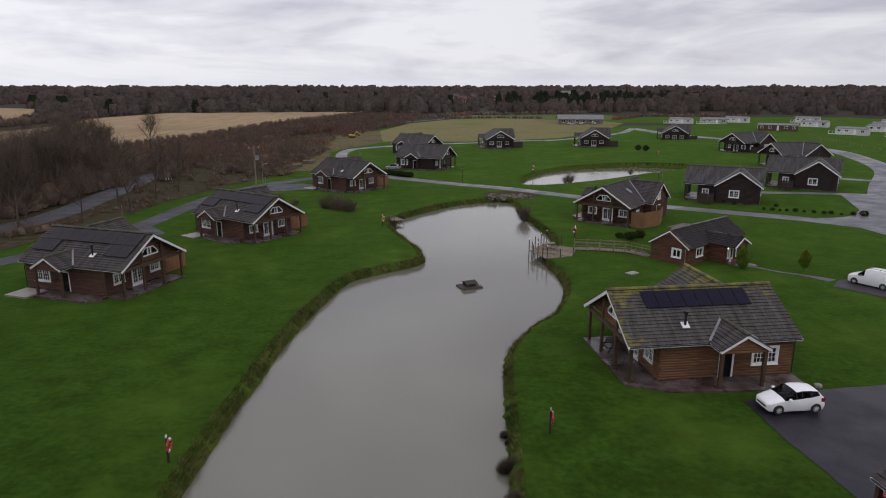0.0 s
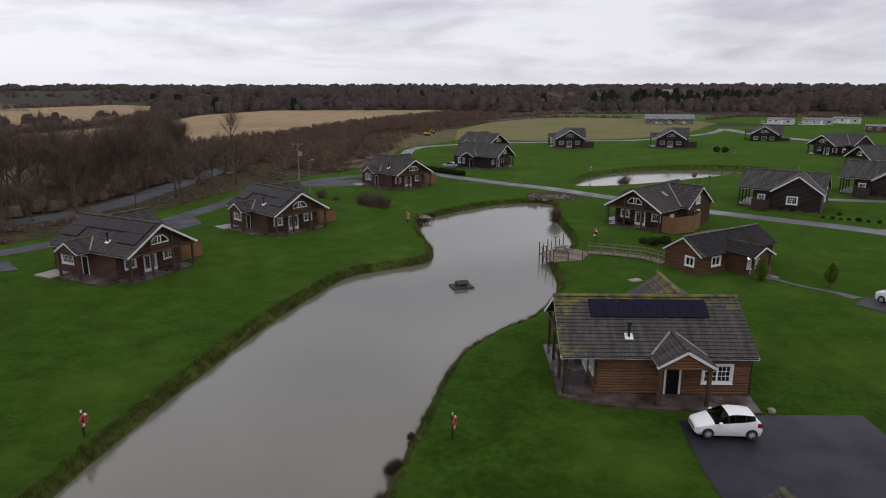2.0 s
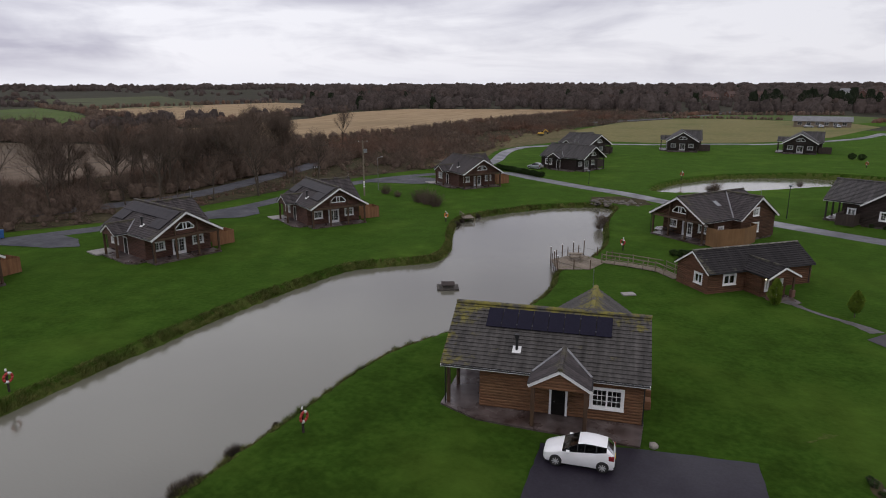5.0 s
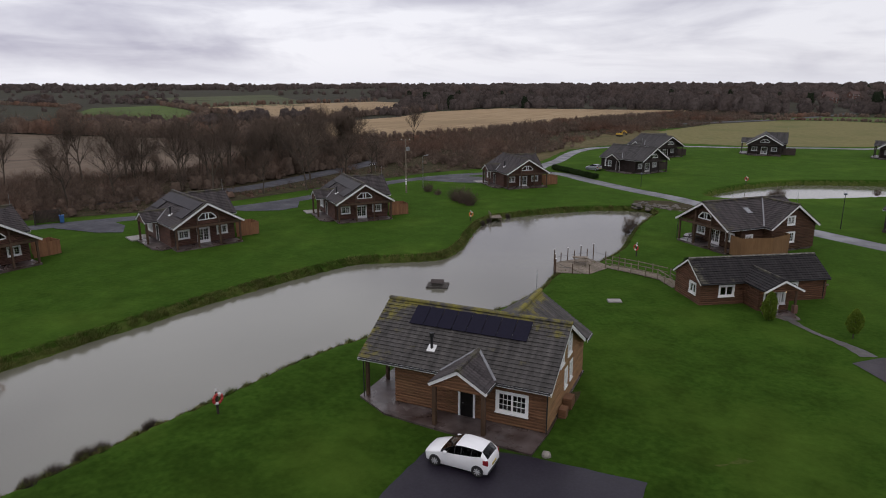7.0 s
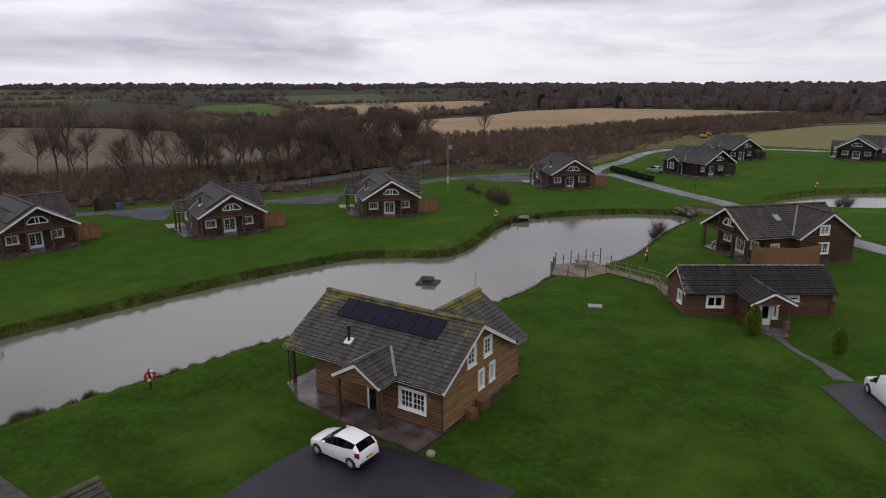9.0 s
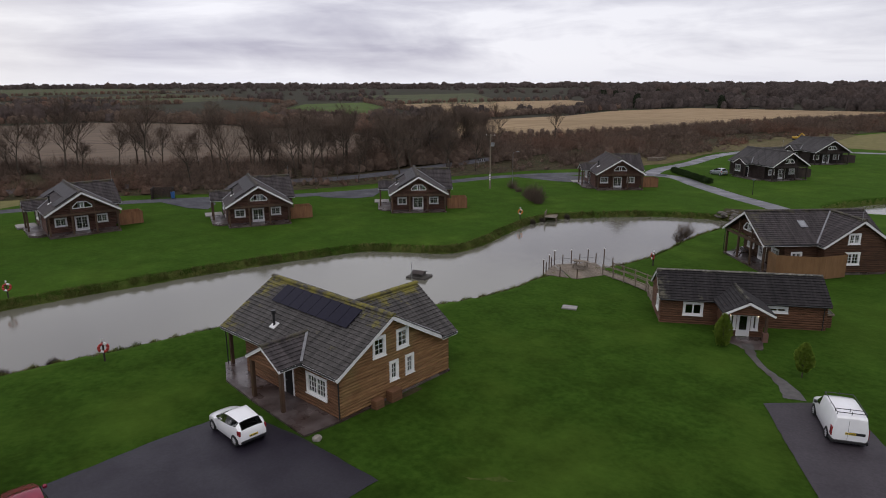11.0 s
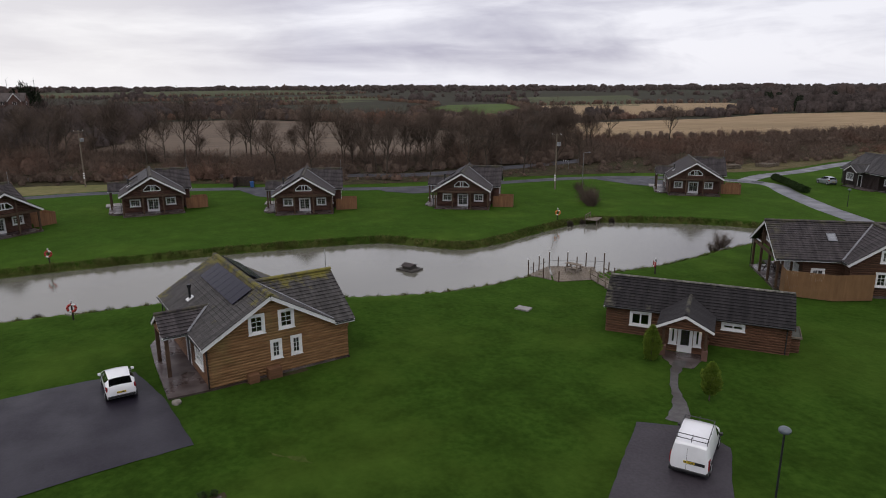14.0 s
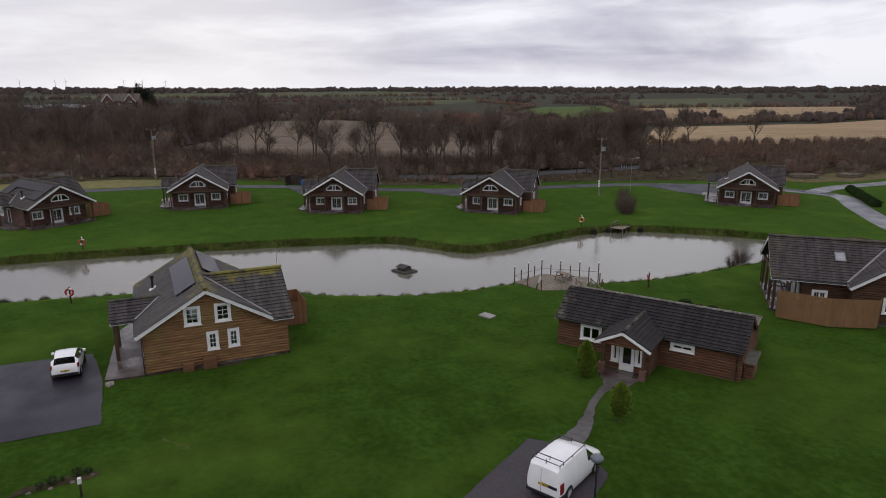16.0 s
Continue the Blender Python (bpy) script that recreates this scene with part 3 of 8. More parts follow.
lane("road", [(-66, -40), (-68, 0), (-67, 22), (-67, 36), (-62, 57), (-50.5, 79), (-45.5, 94), (-44.3, 110), (-42, 125), (-36, 138), (-27, 148), (-19, 152)], 3.6, M_LANEDARK, 0.035, "damp grey lane behind the lodges")
lane("road", [(-27, 148), (-17.5, 151.5), (-8, 145),
              (3, 137.5), (12, 132.3), (20, 126), (30, 117.8), (39, 111), (47, 105.5), (55, 100), (62, 93.5), (68, 86), (76, 70), (80, 40)], 3.6, M_ROADGREY, 0.03, "narrow grey lane between the lodges")
lane("road", [(58, 97), (66, 99), (76, 111), (88, 129), (103, 151), (112, 175), (116, 200), (106, 232), (92, 262), (86, 300)], 5.5, M_ROADGREY, 0.05, "pale worn lane past the far lodges")
lane("road", [(-22, 150), (-25.5, 160), (-26.5, 174), (-29.5, 190), (-30.5, 202), (-28, 213), (-17, 223), (-3, 231), (9, 234), (31, 244), (46, 248), (72, 272), (86, 300)], 3.4, M_ROADGREY, 0.055, "pale lane curving behind the far lodges")
lane("road", [(-110, -60), (-98, 0), (-90, 40), (-70, 82), (-64.2, 94), (-62.6, 103), (-63.2, 113.5), (-64.4, 126), (-66.2, 141.5), (-70, 162), (-76, 195), (-70, 260), (-40, 330), (10, 420), (40, 520)], 5.5, M_LANEDARK, 0.09, "wet public road behind the scrub")
lane("road", [(59, 124.5), (70, 122.5), (84, 118)], 2.6, M_ROADGREY, 0.06, "short pale drive to a dark lodge")
lane("road", [(84, 142), (92, 136), (97, 138)], 2.6, M_ROADGREY, 0.06, "short pale drive to a dark lodge")


# ---- lodges ----
def log_wall(bm, p0, u, n, z0, z1, limits, holes=(), row=0.2, t=0.14):
    """Rows of rounded log boards along u from p0, with the holes (u0, u1, z0, z1) left open. bm: a bmesh, or a list that takes one bmesh a board."""
    p0, u, n = Vector(p0), Vector(u), Vector(n)
    shelf = bm if isinstance(bm, list) else None
    k = 0
    while z0 + k * row < z1 - 0.05:
        za, zb = z0 + k * row, min(z0 + (k + 1) * row, z1)
        k += 1
        lo, hi = limits((za + zb) / 2)
        runs = [(lo, hi)]
        for a, b, c, d in holes:
            if d > za + 0.06 and c < zb - 0.06:
                runs = [r for s, e in runs for r in ((s, min(e, a)), (max(s, b), e)) if r[1] - r[0] > 0.02]
        for s, e in runs:
            if e - s < 0.02:
                continue
            if shelf is not None:
                bm = bmesh.new()
                shelf.append(bm)
            prof = ((-t, za), (-0.01, za + 0.003), (0.05, za + 0.045), (0.06, zb - 0.06), (-0.01, zb - 0.003), (-t, zb))
            ends = [[bm.verts.new(p0 + u * w + n * o + Vector((0, 0, z))) for o, z in prof] for w in (s, e)]
            for i in range(6):
                j = (i + 1) % 6
                bm.faces.new((ends[0][i], ends[0][j], ends[1][j], ends[1][i]))
            bm.faces.new(ends[0]); bm.faces.new(ends[1])


def wall_part(name, boards, material, top):
    """Adds a wall: board by board where boards is a list, else as one joined mesh."""
    if isinstance(boards, list):
        first = part(name, boards[0], material, top)
        for b in boards[1:]:
            part("log_board", b, material, first)
        return first
    return tagged(part(name, boards, material, top), kind="stuff")


def glazed(parent, name, p0, u, n, u0, u1, z0, z1, leaves, cols, rows, label="white framed window with glazing bars", solid=0.0, fine=False):
    """A white window or glazed door in the wall: surround, leaves, panes and bars."""
    p0, u, n = Vector(p0), Vector(u), Vector(n)
    m = Matrix((( u.x, n.x, 0, p0.x), (u.y, n.y, 0, p0.y), (0, 0, 1, p0.z), (0, 0, 0, 1)))
    f = 0.16
    door = "door" in name

    def ring(a0, a1, c0, c1, t, sill, n0, n1):
        """A closed rectangular frame."""
        bm = bmesh.new()
        loops = []
        for q in (n0, n1):
            out = [bm.verts.new(m @ Vector(p)) for p in ((a0, q, c0), (a1, q, c0), (a1, q, c1), (a0, q, c1))]
            inn = [bm.verts.new(m @ Vector(p)) for p in ((a0 + t, q, c0 + sill), (a1 - t, q, c0 + sill), (a1 - t, q, c1 - t), (a0 + t, q, c1 - t))]
            loops.append((out, inn))
        for k in range(4):
            l = (k + 1) % 4
            for out, inn in loops:
                bm.faces.new((out[k], out[l], inn[l], inn[k]))
            for e in (0, 1):
                bm.faces.new((loops[0][e][k], loops[0][e][l], loops[1][e][l], loops[1][e][k]))
        return bm

    frame_ob = part(name, ring(u0, u1, z0, z1, f, 0.05 if door else f, -0.1, 0.085), M_WHITE, parent, label)
    if not door:
        bm = bmesh.new()
        box(bm, u0 - 0.04, u1 + 0.04, 0.087, 0.14, z0, z0 + 0.06, m)
        part("sill", bm, M_WHITE, frame_ob)
    b0 = z0 + (0.05 if door else f)
    w = (u1 - u0 - 2 * f) / leaves
    for i in range(leaves):
        a0 = u0 + f + i * w
        part("casement", ring(a0, a0 + w, b0, z1 - f, 0.055, 0.055 + solid, -0.06, 0.05), M_WHITE, frame_ob)
        a, s = a0 + 0.055, 0.014
        b, c0, c1 = a0 + w - 0.055, b0 + 0.055 + solid, z1 - f - 0.055
        lattice = [(a + (b - a) * k / cols - s, a + (b - a) * k / cols + s, -0.028, 0.03, c0, c1) for k in range(1, cols)]
        lattice += [(a, b, -0.026, 0.028, c0 + (c1 - c0) * k / rows - s, c0 + (c1 - c0) * k / rows + s) for k in range(1, rows)]
        if lattice and fine:
            for q in lattice:
                bm = bmesh.new()
                box(bm, *q, m)
                part("glazing_bar", bm, M_WHITE, frame_ob)
        elif lattice:
            bm = bmesh.new()
            for q in lattice:
                box(bm, *q, m)
            part("glazing_grid", bm, M_WHITE, frame_ob)
        g = bmesh.new()
        box(g, a, b, -0.012, -0.004, c0, c1, m)
        part("pane", g, M_GLASS, frame_ob).visible_shadow = False
    return frame_ob


def slope(roof, material, origin, along, down, length_at, run, rise, course=0.32, name="tile_course"):
    """Tile courses on one slope. origin: a point on the ridge; along, down: level unit vectors; run, rise: how far the slope goes out and falls;
    length_at(d): pairs of (from, to) along the ridge, at d of the way down."""
    o, a, d = Vector(origin), Vector(along), Vector(down)
    full = math.hypot(run, rise)
    nrm = (d * rise + Vector((0, 0, run))) / full
    n = max(2, round(full / course))
    for i in range(n):
        t0, t1 = i / n, min((i + 1.06) / n, 1.015)
        bm = bmesh.new()
        uv = bm.loops.layers.uv.new("roof")
        for (l0, r0), (l1, r1) in zip(length_at(i / n), length_at((i + 1) / n)):
            if r0 - l0 < 0.03 and r1 - l1 < 0.03:
                continue
            wob = 0.006 * math.sin(i * 2.7)
            co = {}
            for key, l, t, h in (("ul", l0, t0, 0.012), ("ur", r0, t0, 0.012), ("ll", l1, t1, 0.068 + wob), ("lr", r1, t1, 0.068 + wob), ("bl", l1, t1, 0.005), ("br", r1, t1, 0.005)):
                v = bm.verts.new(o + a * l + d * run * t - Vector((0, 0, rise * t)) + nrm * h)
                co[v] = (l, full * t)
                co[key] = v
            for q in (("ul", "ur", "lr", "ll"), ("ll", "lr", "br", "bl")):
                try:
                    fc = bm.faces.new([co[k] for k in q])
                except ValueError:
                    continue
                for lp in fc.loops:
                    lp[uv].uv = co[lp.vert]
            for q in (("ul", "ll", "bl"), ("ur", "br", "lr")):
                fc = bm.faces.new([co[k] for k in q])
                for lp in fc.loops:
                    lp[uv].uv = co[lp.vert]
        if len(bm.faces):
            part(name, bm, material, roof)
        else:
            bm.free()


def ridge_tiles(roof, material, p, q, size=0.2, piece=0.45):
    """Half-round ridge tiles from p to q in one run."""
    p, q = Vector(p), Vector(q)
    d = (q - p).normalized()
    s = Vector((-d.y, d.x, 0)).normalized()
    bm = bmesh.new()
    uv = bm.loops.layers.uv.new("roof")
    n = max(1, round((q - p).length / piece))
    for i in range(n):
        a, b = p + (q - p) * (i / n), p + (q - p) * ((i + 1.04) / n)
        rings = []
        for c, r in ((a, size), (b, size * 1.08)):
            rings.append([bm.verts.new(c + s * r * math.cos(t) + Vector((0, 0, r * 0.75 * math.sin(t) - 0.04))) for t in (0.1, 0.8, 1.57, 2.34, 3.04)])
        for k in range(4):
            bm.faces.new((rings[0][k], rings[0][k + 1], rings[1][k + 1], rings[1][k]))
        bm.faces.new(rings[0]); bm.faces.new(rings[1])
    for fc in bm.faces:
        for lp in fc.loops:
            lp[uv].uv = ((lp.vert.co - p).dot(d), 0.1)
    part("ridge_tiles", bm, material, roof)


def barge(parent, p, q, s=0.0, depth=0.24, thick=0.05, material=None, name="bargeboard"):
    bm = bmesh.new()
    bar(bm, p, q, thick, depth)
    return part(name, bm, material or M_WHITE, parent)


def lodge(style, s, wing_upper=True, solar=False, fence="short", length=13.0, wing=9.25, skylight=False, plain=False, array=True):
    """A timber lodge. Local x runs back from the front gable along the ridge; y = s * r, with the cross wing at positive r."""
    wall_m = {"log": M_LOG, "brown": M_BROWNLOG, "red": M_REDLOG, "dark": M_DARKLOG}[style]
    post_m = {"log": M_POST, "brown": M_POST, "red": M_POST, "dark": M_DARKPOST}[style]
    roof_m = {"log": M_MOSSROOF, "brown": M_ROOF, "red": M_ROOF, "dark": M_GREYROOF}[style]
    porch_m = M_ROOF if style == "log" else roof_m
    fence_m = {"log": M_FENCE, "brown": M_BROWNFENCE, "red": M_FENCE, "dark": M_DARKFENCE}[style]
    top = new("lodge")
    fine = style in ("log", "brown") and not plain
    P = lambda a, r, z: Vector((a, s * r, z))
    X, Y = Vector((1, 0, 0)), Vector((0, s, 0))
    K, RZ, EZ, E = 2.7 / 4.55, 5.7, 3.0, 4.55
    A0, A1, B = 2.5, length - 0.3, 4.15
    WB, WL, WR = 5.45, wing - 3.6, length - 0.3
    # floor slab and patio
    bm = bmesh.new()
    if style == "log":
        outline = [(-0.1, 4.35), (-0.1, -4.45), (2.6, -5.9), (6.4, -6.3), (12.6, -6.7), (12.85, -4.0), (12.85, 5.5), (WL, 5.5), (WL, 4.35)]
    else:
        outline = [(0.15, 4.3), (0.15, -4.25), (2.4, -4.3), (2.2, -5.4), (3.4, -6.3), (9.6, -6.3), (9.7, -4.2), (12.8, -4.2), (12.8, 5.5), (WL, 5.5), (WL, 4.3)]
    lo = [bm.verts.new(P(a, r, -0.25)) for a, r in outline]
    hi = [bm.verts.new(P(a, r, 0.12)) for a, r in outline]
    bm.faces.new(lo); bm.faces.new(hi)
    for i in range(len(lo)):
        j = (i + 1) % len(lo)
        bm.faces.new((lo[i], lo[j], hi[j], hi[i]))
    part("patio", bm, M_PATIO, top, "damp concrete patio slab")
    if style == "red":
        bm = bmesh.new()
        ya, yb = sorted((s * -4.4, s * -6.9))
        box(bm, 9.9, 12.7, ya, yb, -0.2, 0.1)
        part("paving", bm, M_CONCRETE, top, "pale paving beside the porch")
    # walls
    roof_r = lambda z: max(0.0, (RZ - 0.16 - z) / K)
    bm = [] if fine else bmesh.new()
    fw = [(-3.25, -1.75, 0.92, 2.12), (-0.85, 0.85, 0.12, 2.12), (1.75, 3.25, 0.92, 2.12)]
    log_wall(bm, P(A0, 0, 0), Y, -X, 0.12, 3.1, lambda z: (-B, B), fw)
    gw = [(-1.15, 1.15, 3.5, 4.5)]
    log_wall(bm, P(0.7, 0, 0), Y, -X, 2.9, 5.5, lambda z: (-min(4.3, roof_r(z)), min(4.3, roof_r(z))), gw)
    wall_part("front_wall", bm, wall_m, top)
    bm = [] if fine else bmesh.new()
    ew = [(7.0, 8.15, 0.12, 2.22), (9.5, 11.6, 0.88, 2.38)]
    log_wall(bm, P(0, -B, 0), X, -Y, 0.12, 3.1, lambda z: (A0, A1), ew)
    wall_part("side_wall", bm, wall_m, top)
    bm = [] if fine else bmesh.new()
    rw = [(-1.5, -0.4, 3.12, 4.52), (0.5, 1.6, 3.12, 4.52), (-0.15, 0.65, 1.12, 2.52), (1.25, 2.05, 1.12, 2.52)]
    log_wall(bm, P(A1, 0, 0), Y, X, 0.12, 5.5, lambda z: (-min(B, roof_r(z)), WB if z < 3.05 else min(B, roof_r(z))), rw)
    wall_part("rear_wall", bm, M_OLDLOG if style == "log" else wall_m, top)
    bm = [] if fine else bmesh.new()
    sw = [(3.2, 4.4, 0.92, 2.12)]
    log_wall(bm, P(0, B, 0), X, Y, 0.12, 3.1, lambda z: (A0, WL), sw)
    log_wall(bm, P(WL, 0, 0), Y, -X, 0.12, 3.1, lambda z: (B, WB), ())
    wall_part("side_wall", bm, wall_m, top)
    bm = [] if fine else bmesh.new()
    wk = 2.7 / 3.95
    wlim = lambda z: (max(WL, wing - max(0, (RZ - 0.16 - z) / wk)), min(WR, wing + max(0, (RZ - 0.16 - z) / wk)))
    ww = [(wing - 1.5, wing + 0.2, 0.92, 2.32)] + ([(wing - 1.3, wing, 3.12, 4.32)] if wing_upper else [])
    log_wall(bm, P(0, WB, 0), X, Y, 0.12, 5.5, wlim, ww)
    wall_part("wing_wall", bm, wall_m, top)
    # windows and doors
    glazed(top, "window", P(A0, 0, 0), Y, -X, *fw[0], 2, 2, 3, fine=fine)
    glazed(top, "door", P(A0, 0, 0), Y, -X, *fw[1], 2, 2, 4, "white glazed double doors", 0.25, fine)
    glazed(top, "window", P(A0, 0, 0), Y, -X, *fw[2], 2, 2, 3, fine=fine)
    glazed(top, "window", P(0, -B, 0), X, -Y, *ew[1], 2, 3, 3, fine=fine)
    for w in rw:
        glazed(top, "window", P(A1, 0, 0), Y, X, *w, 1, 2, 3, fine=fine)
    glazed(top, "window", P(0, B, 0), X, Y, *sw[0], 2, 2, 2, fine=fine)
    for w in ww:
        glazed(top, "window", P(0, WB, 0), X, Y, *w, 2, 2, 3, fine=fine)
    # front door under the entrance porch
    bm = bmesh.new()
    for a, b, c, d in ((7.0, 7.14, 0.12, 2.22), (8.01, 8.15, 0.12, 2.22), (7.14, 8.01, 2.1, 2.22)):
        box(bm, a, b, min(s * -B - 0.07, s * -B + 0.07), max(s * -B - 0.07, s * -B + 0.07), c, d)
    door = part("door", bm, M_WHITE, top, "dark front door in a white frame")
    bm = bmesh.new()
    box(bm, 7.14, 8.01, s * -B - 0.03, s * -B + 0.03, 0.12, 2.1)
    for z in (0.3, 1.15):
        box(bm, 7.26, 7.89, s * -B - 0.045, s * -B + 0.045, z, z + 0.65)
    part("door_leaf", bm, M_DARKDOOR, door)
    bm = bmesh.new()
    rod(bm, P(7.33, -B - 0.05, 1.05), P(7.33, -B - 0.12, 1.05), 0.03)
    part("handle", bm, M_STEEL, door)
    # half-moon light in the front gable
    bm = bmesh.new()
    for y0, z0_, y1, z1_ in ((-1.15, 3.5, 1.15, 3.5), (-1.15, 3.5, -1.15, 3.75), (1.15, 3.5, 1.15, 3.75), (-1.15, 3.75, -0.55, 4.3), (1.15, 3.75, 0.55, 4.3), (-0.55, 4.3, 0.55, 4.3), (-0.2, 3.5, -0.2, 4.3), (0.2, 3.5, 0.2, 4.3)):
        bar(bm, P(0.66, y0, z0_), P(0.66, y1, z1_), 0.11, 0.11)
    gwin = part("gable_window", bm, M_WHITE, top, "low arched white gable window")
    bm = bmesh.new()
    ring = [(-1.15, 3.5), (1.15, 3.5), (1.15, 3.75), (0.55, 4.3), (-0.55, 4.3), (-1.15, 3.75)]
    fa, fb = [bm.verts.new(P(0.69, y, z)) for y, z in ring], [bm.verts.new(P(0.70, y, z)) for y, z in ring]
    bm.faces.new(fa); bm.faces.new(fb)
    for i in range(6):
        bm.faces.new((fa[i], fa[(i + 1) % 6], fb[(i + 1) % 6], fb[i]))
    part("pane", bm, M_GLASS, gwin).visible_shadow = False
    bm = bmesh.new()
    for side in (-1, 1):
        q = [P(0.64, side * 0.6, 4.52), P(0.64, side * 1.16, 4.52), P(0.64, side * 1.16, 3.8), P(0.64, side * 0.6, 4.34)]
        q2 = [v + Vector((0.09, 0, 0)) for v in q]
        qa, qb = [bm.verts.new(v) for v in q], [bm.verts.new(v) for v in q2]
        bm.faces.new(qa); bm.faces.new(qb)
        for i in range(4):
            bm.faces.new((qa[i], qa[(i + 1) % 4], qb[(i + 1) % 4], qb[i]))
    box(bm, 0.64, 0.73, -0.6, 0.6, 4.36, 4.52)
    part("gable_panel", bm, wall_m, top)
    # porch: soffit, tie beam, posts and braces
    bm = bmesh.new()
    box(bm, 0.72, A0 - 0.01, -B, B, 2.93, 3.0)
    part("porch_ceiling", bm, wall_m, top)
    bm = bmesh.new()
    bar(bm, P(0.35, -4.3, 2.78), P(0.35, 4.3, 2.78), 0.2, 0.3)
    part("tie_beam", bm, post_m, top)
    for r in (-4.1, -1.4, 1.4, 4.1):
        bm = bmesh.new()
        bevelled(bm, 0.24, 0.46, s * r - 0.11, s * r + 0.11, 0.12, 2.64, 0.015)
        part("post", bm, post_m, top)
    for r in (-1.4, 1.4):
        bm = bmesh.new()
        bar(bm, P(0.35, r, 2.93), P(0.35, r, RZ - K * abs(r) - 0.16), 0.16, 0.16)
        part("brace", bm, post_m, top)
    # roof deck under the tiles
    bm = bmesh.new()
    zz = lambda r: RZ - K * abs(r)
    T = 0.13

    def slab(pts):
        a = [bm.verts.new(P(*p)) for p in pts]
        b = [bm.verts.new(P(p[0], p[1], p[2] - T)) for p in pts]
        bm.faces.new(a); bm.faces.new(b)
        for i in range(len(pts)):
            j = (i + 1) % len(pts)
            bm.faces.new((a[i], a[j], b[j], b[i]))
    vl, vr = wing - 3.95, wing + 3.95
    slab([(0, 0, RZ), (length, 0, RZ), (length, -E, EZ), (0, -E, EZ)])
    slab([(0, 0, RZ), (wing, 0, RZ), (vl, E, EZ), (0, E, EZ)])
    cut = E * (length - wing) / 3.95
    slab([(wing, 0, RZ), (length, 0, RZ), (length, cut, zz(cut))])
    slab([(wing, 0, RZ), (wing, 5.75, RZ), (vl, 5.75, EZ), (vl, E, EZ)])
    slab([(wing, 0, RZ), (wing, 5.75, RZ), (vr, 5.75, EZ), (vr, E, EZ)])
    ex, pk = 1.83, 1.08 / 1.83
    slab([(7.75, -6.1, 4.1), (7.75, -2.7, 4.1), (7.75 - ex, -E, 3.02), (7.75 - ex, -6.1, 3.02)])
    slab([(7.75, -6.1, 4.1), (7.75, -2.7, 4.1), (7.75 + ex, -E, 3.02), (7.75 + ex, -6.1, 3.02)])
    roof = part("roof", bm, M_BLACK, top, {"log": "grey concrete tiles with yellow lichen", "brown": "grey-brown concrete tiles", "red": "grey-brown concrete tiles", "dark": "slate-grey concrete tiles"}[style])
    slope(roof, roof_m, P(0, 0, RZ), X, -Y, lambda t: [(-0.1, length + 0.1)], E, 2.7)
    slope(roof, roof_m, P(0, 0, RZ), X, Y, lambda t: [(-0.1, wing - 3.95 * t)], E, 2.7)
    slope(roof, roof_m, P(0, 0, RZ), X, Y, lambda t: [(min(wing + 3.95 * t, length + 0.1), length + 0.1)], E, 2.7)
    slope(roof, roof_m, P(wing, 0, RZ), Y, -X, lambda t: [(E * t, 5.86)], 3.95, 2.7)
    slope(roof, roof_m, P(wing, 0, RZ), Y, X, lambda t: [(E * t, 5.86)], 3.95, 2.7)
    slope(roof, porch_m, P(7.75, 0, 4.1), -Y, -X, lambda t: [(2.7 + (E - 2.7) * t, 6.21)], ex, 1.08)
    slope(roof, porch_m, P(7.75, 0, 4.1), -Y, X, lambda t: [(2.7 + (E - 2.7) * t, 6.21)], ex, 1.08)
    ridge_tiles(roof, roof_m, P(-0.1, 0, RZ + 0.07), P(length + 0.1, 0, RZ + 0.07))
    ridge_tiles(roof, roof_m, P(wing, 0.1, RZ + 0.07), P(wing, 5.86, RZ + 0.07))
    ridge_tiles(roof, porch_m, P(7.75, -2.7, 4.17), P(7.75, -6.21, 4.17), 0.16)
    for p, q in (((wing, 0.1, RZ + 0.085), (vl, E, EZ + 0.1)), ((wing, 0.1, RZ + 0.085), (min(vr, length), cut, zz(cut) + 0.1)), ((7.75, -2.7, 4.2), (7.75 - ex, -E, 3.13)), ((7.75, -2.7, 4.2), (7.75 + ex, -E, 3.13))):
        bm = bmesh.new()
        bar(bm, P(*p), P(*q), 0.17, 0.05)
        part("valley", bm, M_LEAD, roof)
    # white boards along the gables, fascias and gutters along the eaves
    for a in (-0.05, length + 0.05):
        for side in (-1, 1):
            if a > 1 and side == 1:
                barge(top, P(a, 0, RZ - 0.15), P(a, E - 0.1, zz(E - 0.1) - 0.15))
            else:
                barge(top, P(a, 0, RZ - 0.15), P(a, side * (E + 0.05), EZ - 0.18))
    for e in (vl - 0.02, vr + 0.02):
        barge(top, P(wing, 5.8, RZ - 0.15), P(e, 5.8, EZ - 0.17))
    for e in (-ex, ex):
        barge(top, P(7.75, -6.15, 3.97), P(7.75 + e * 1.03, -6.15, 2.88), depth=0.2)
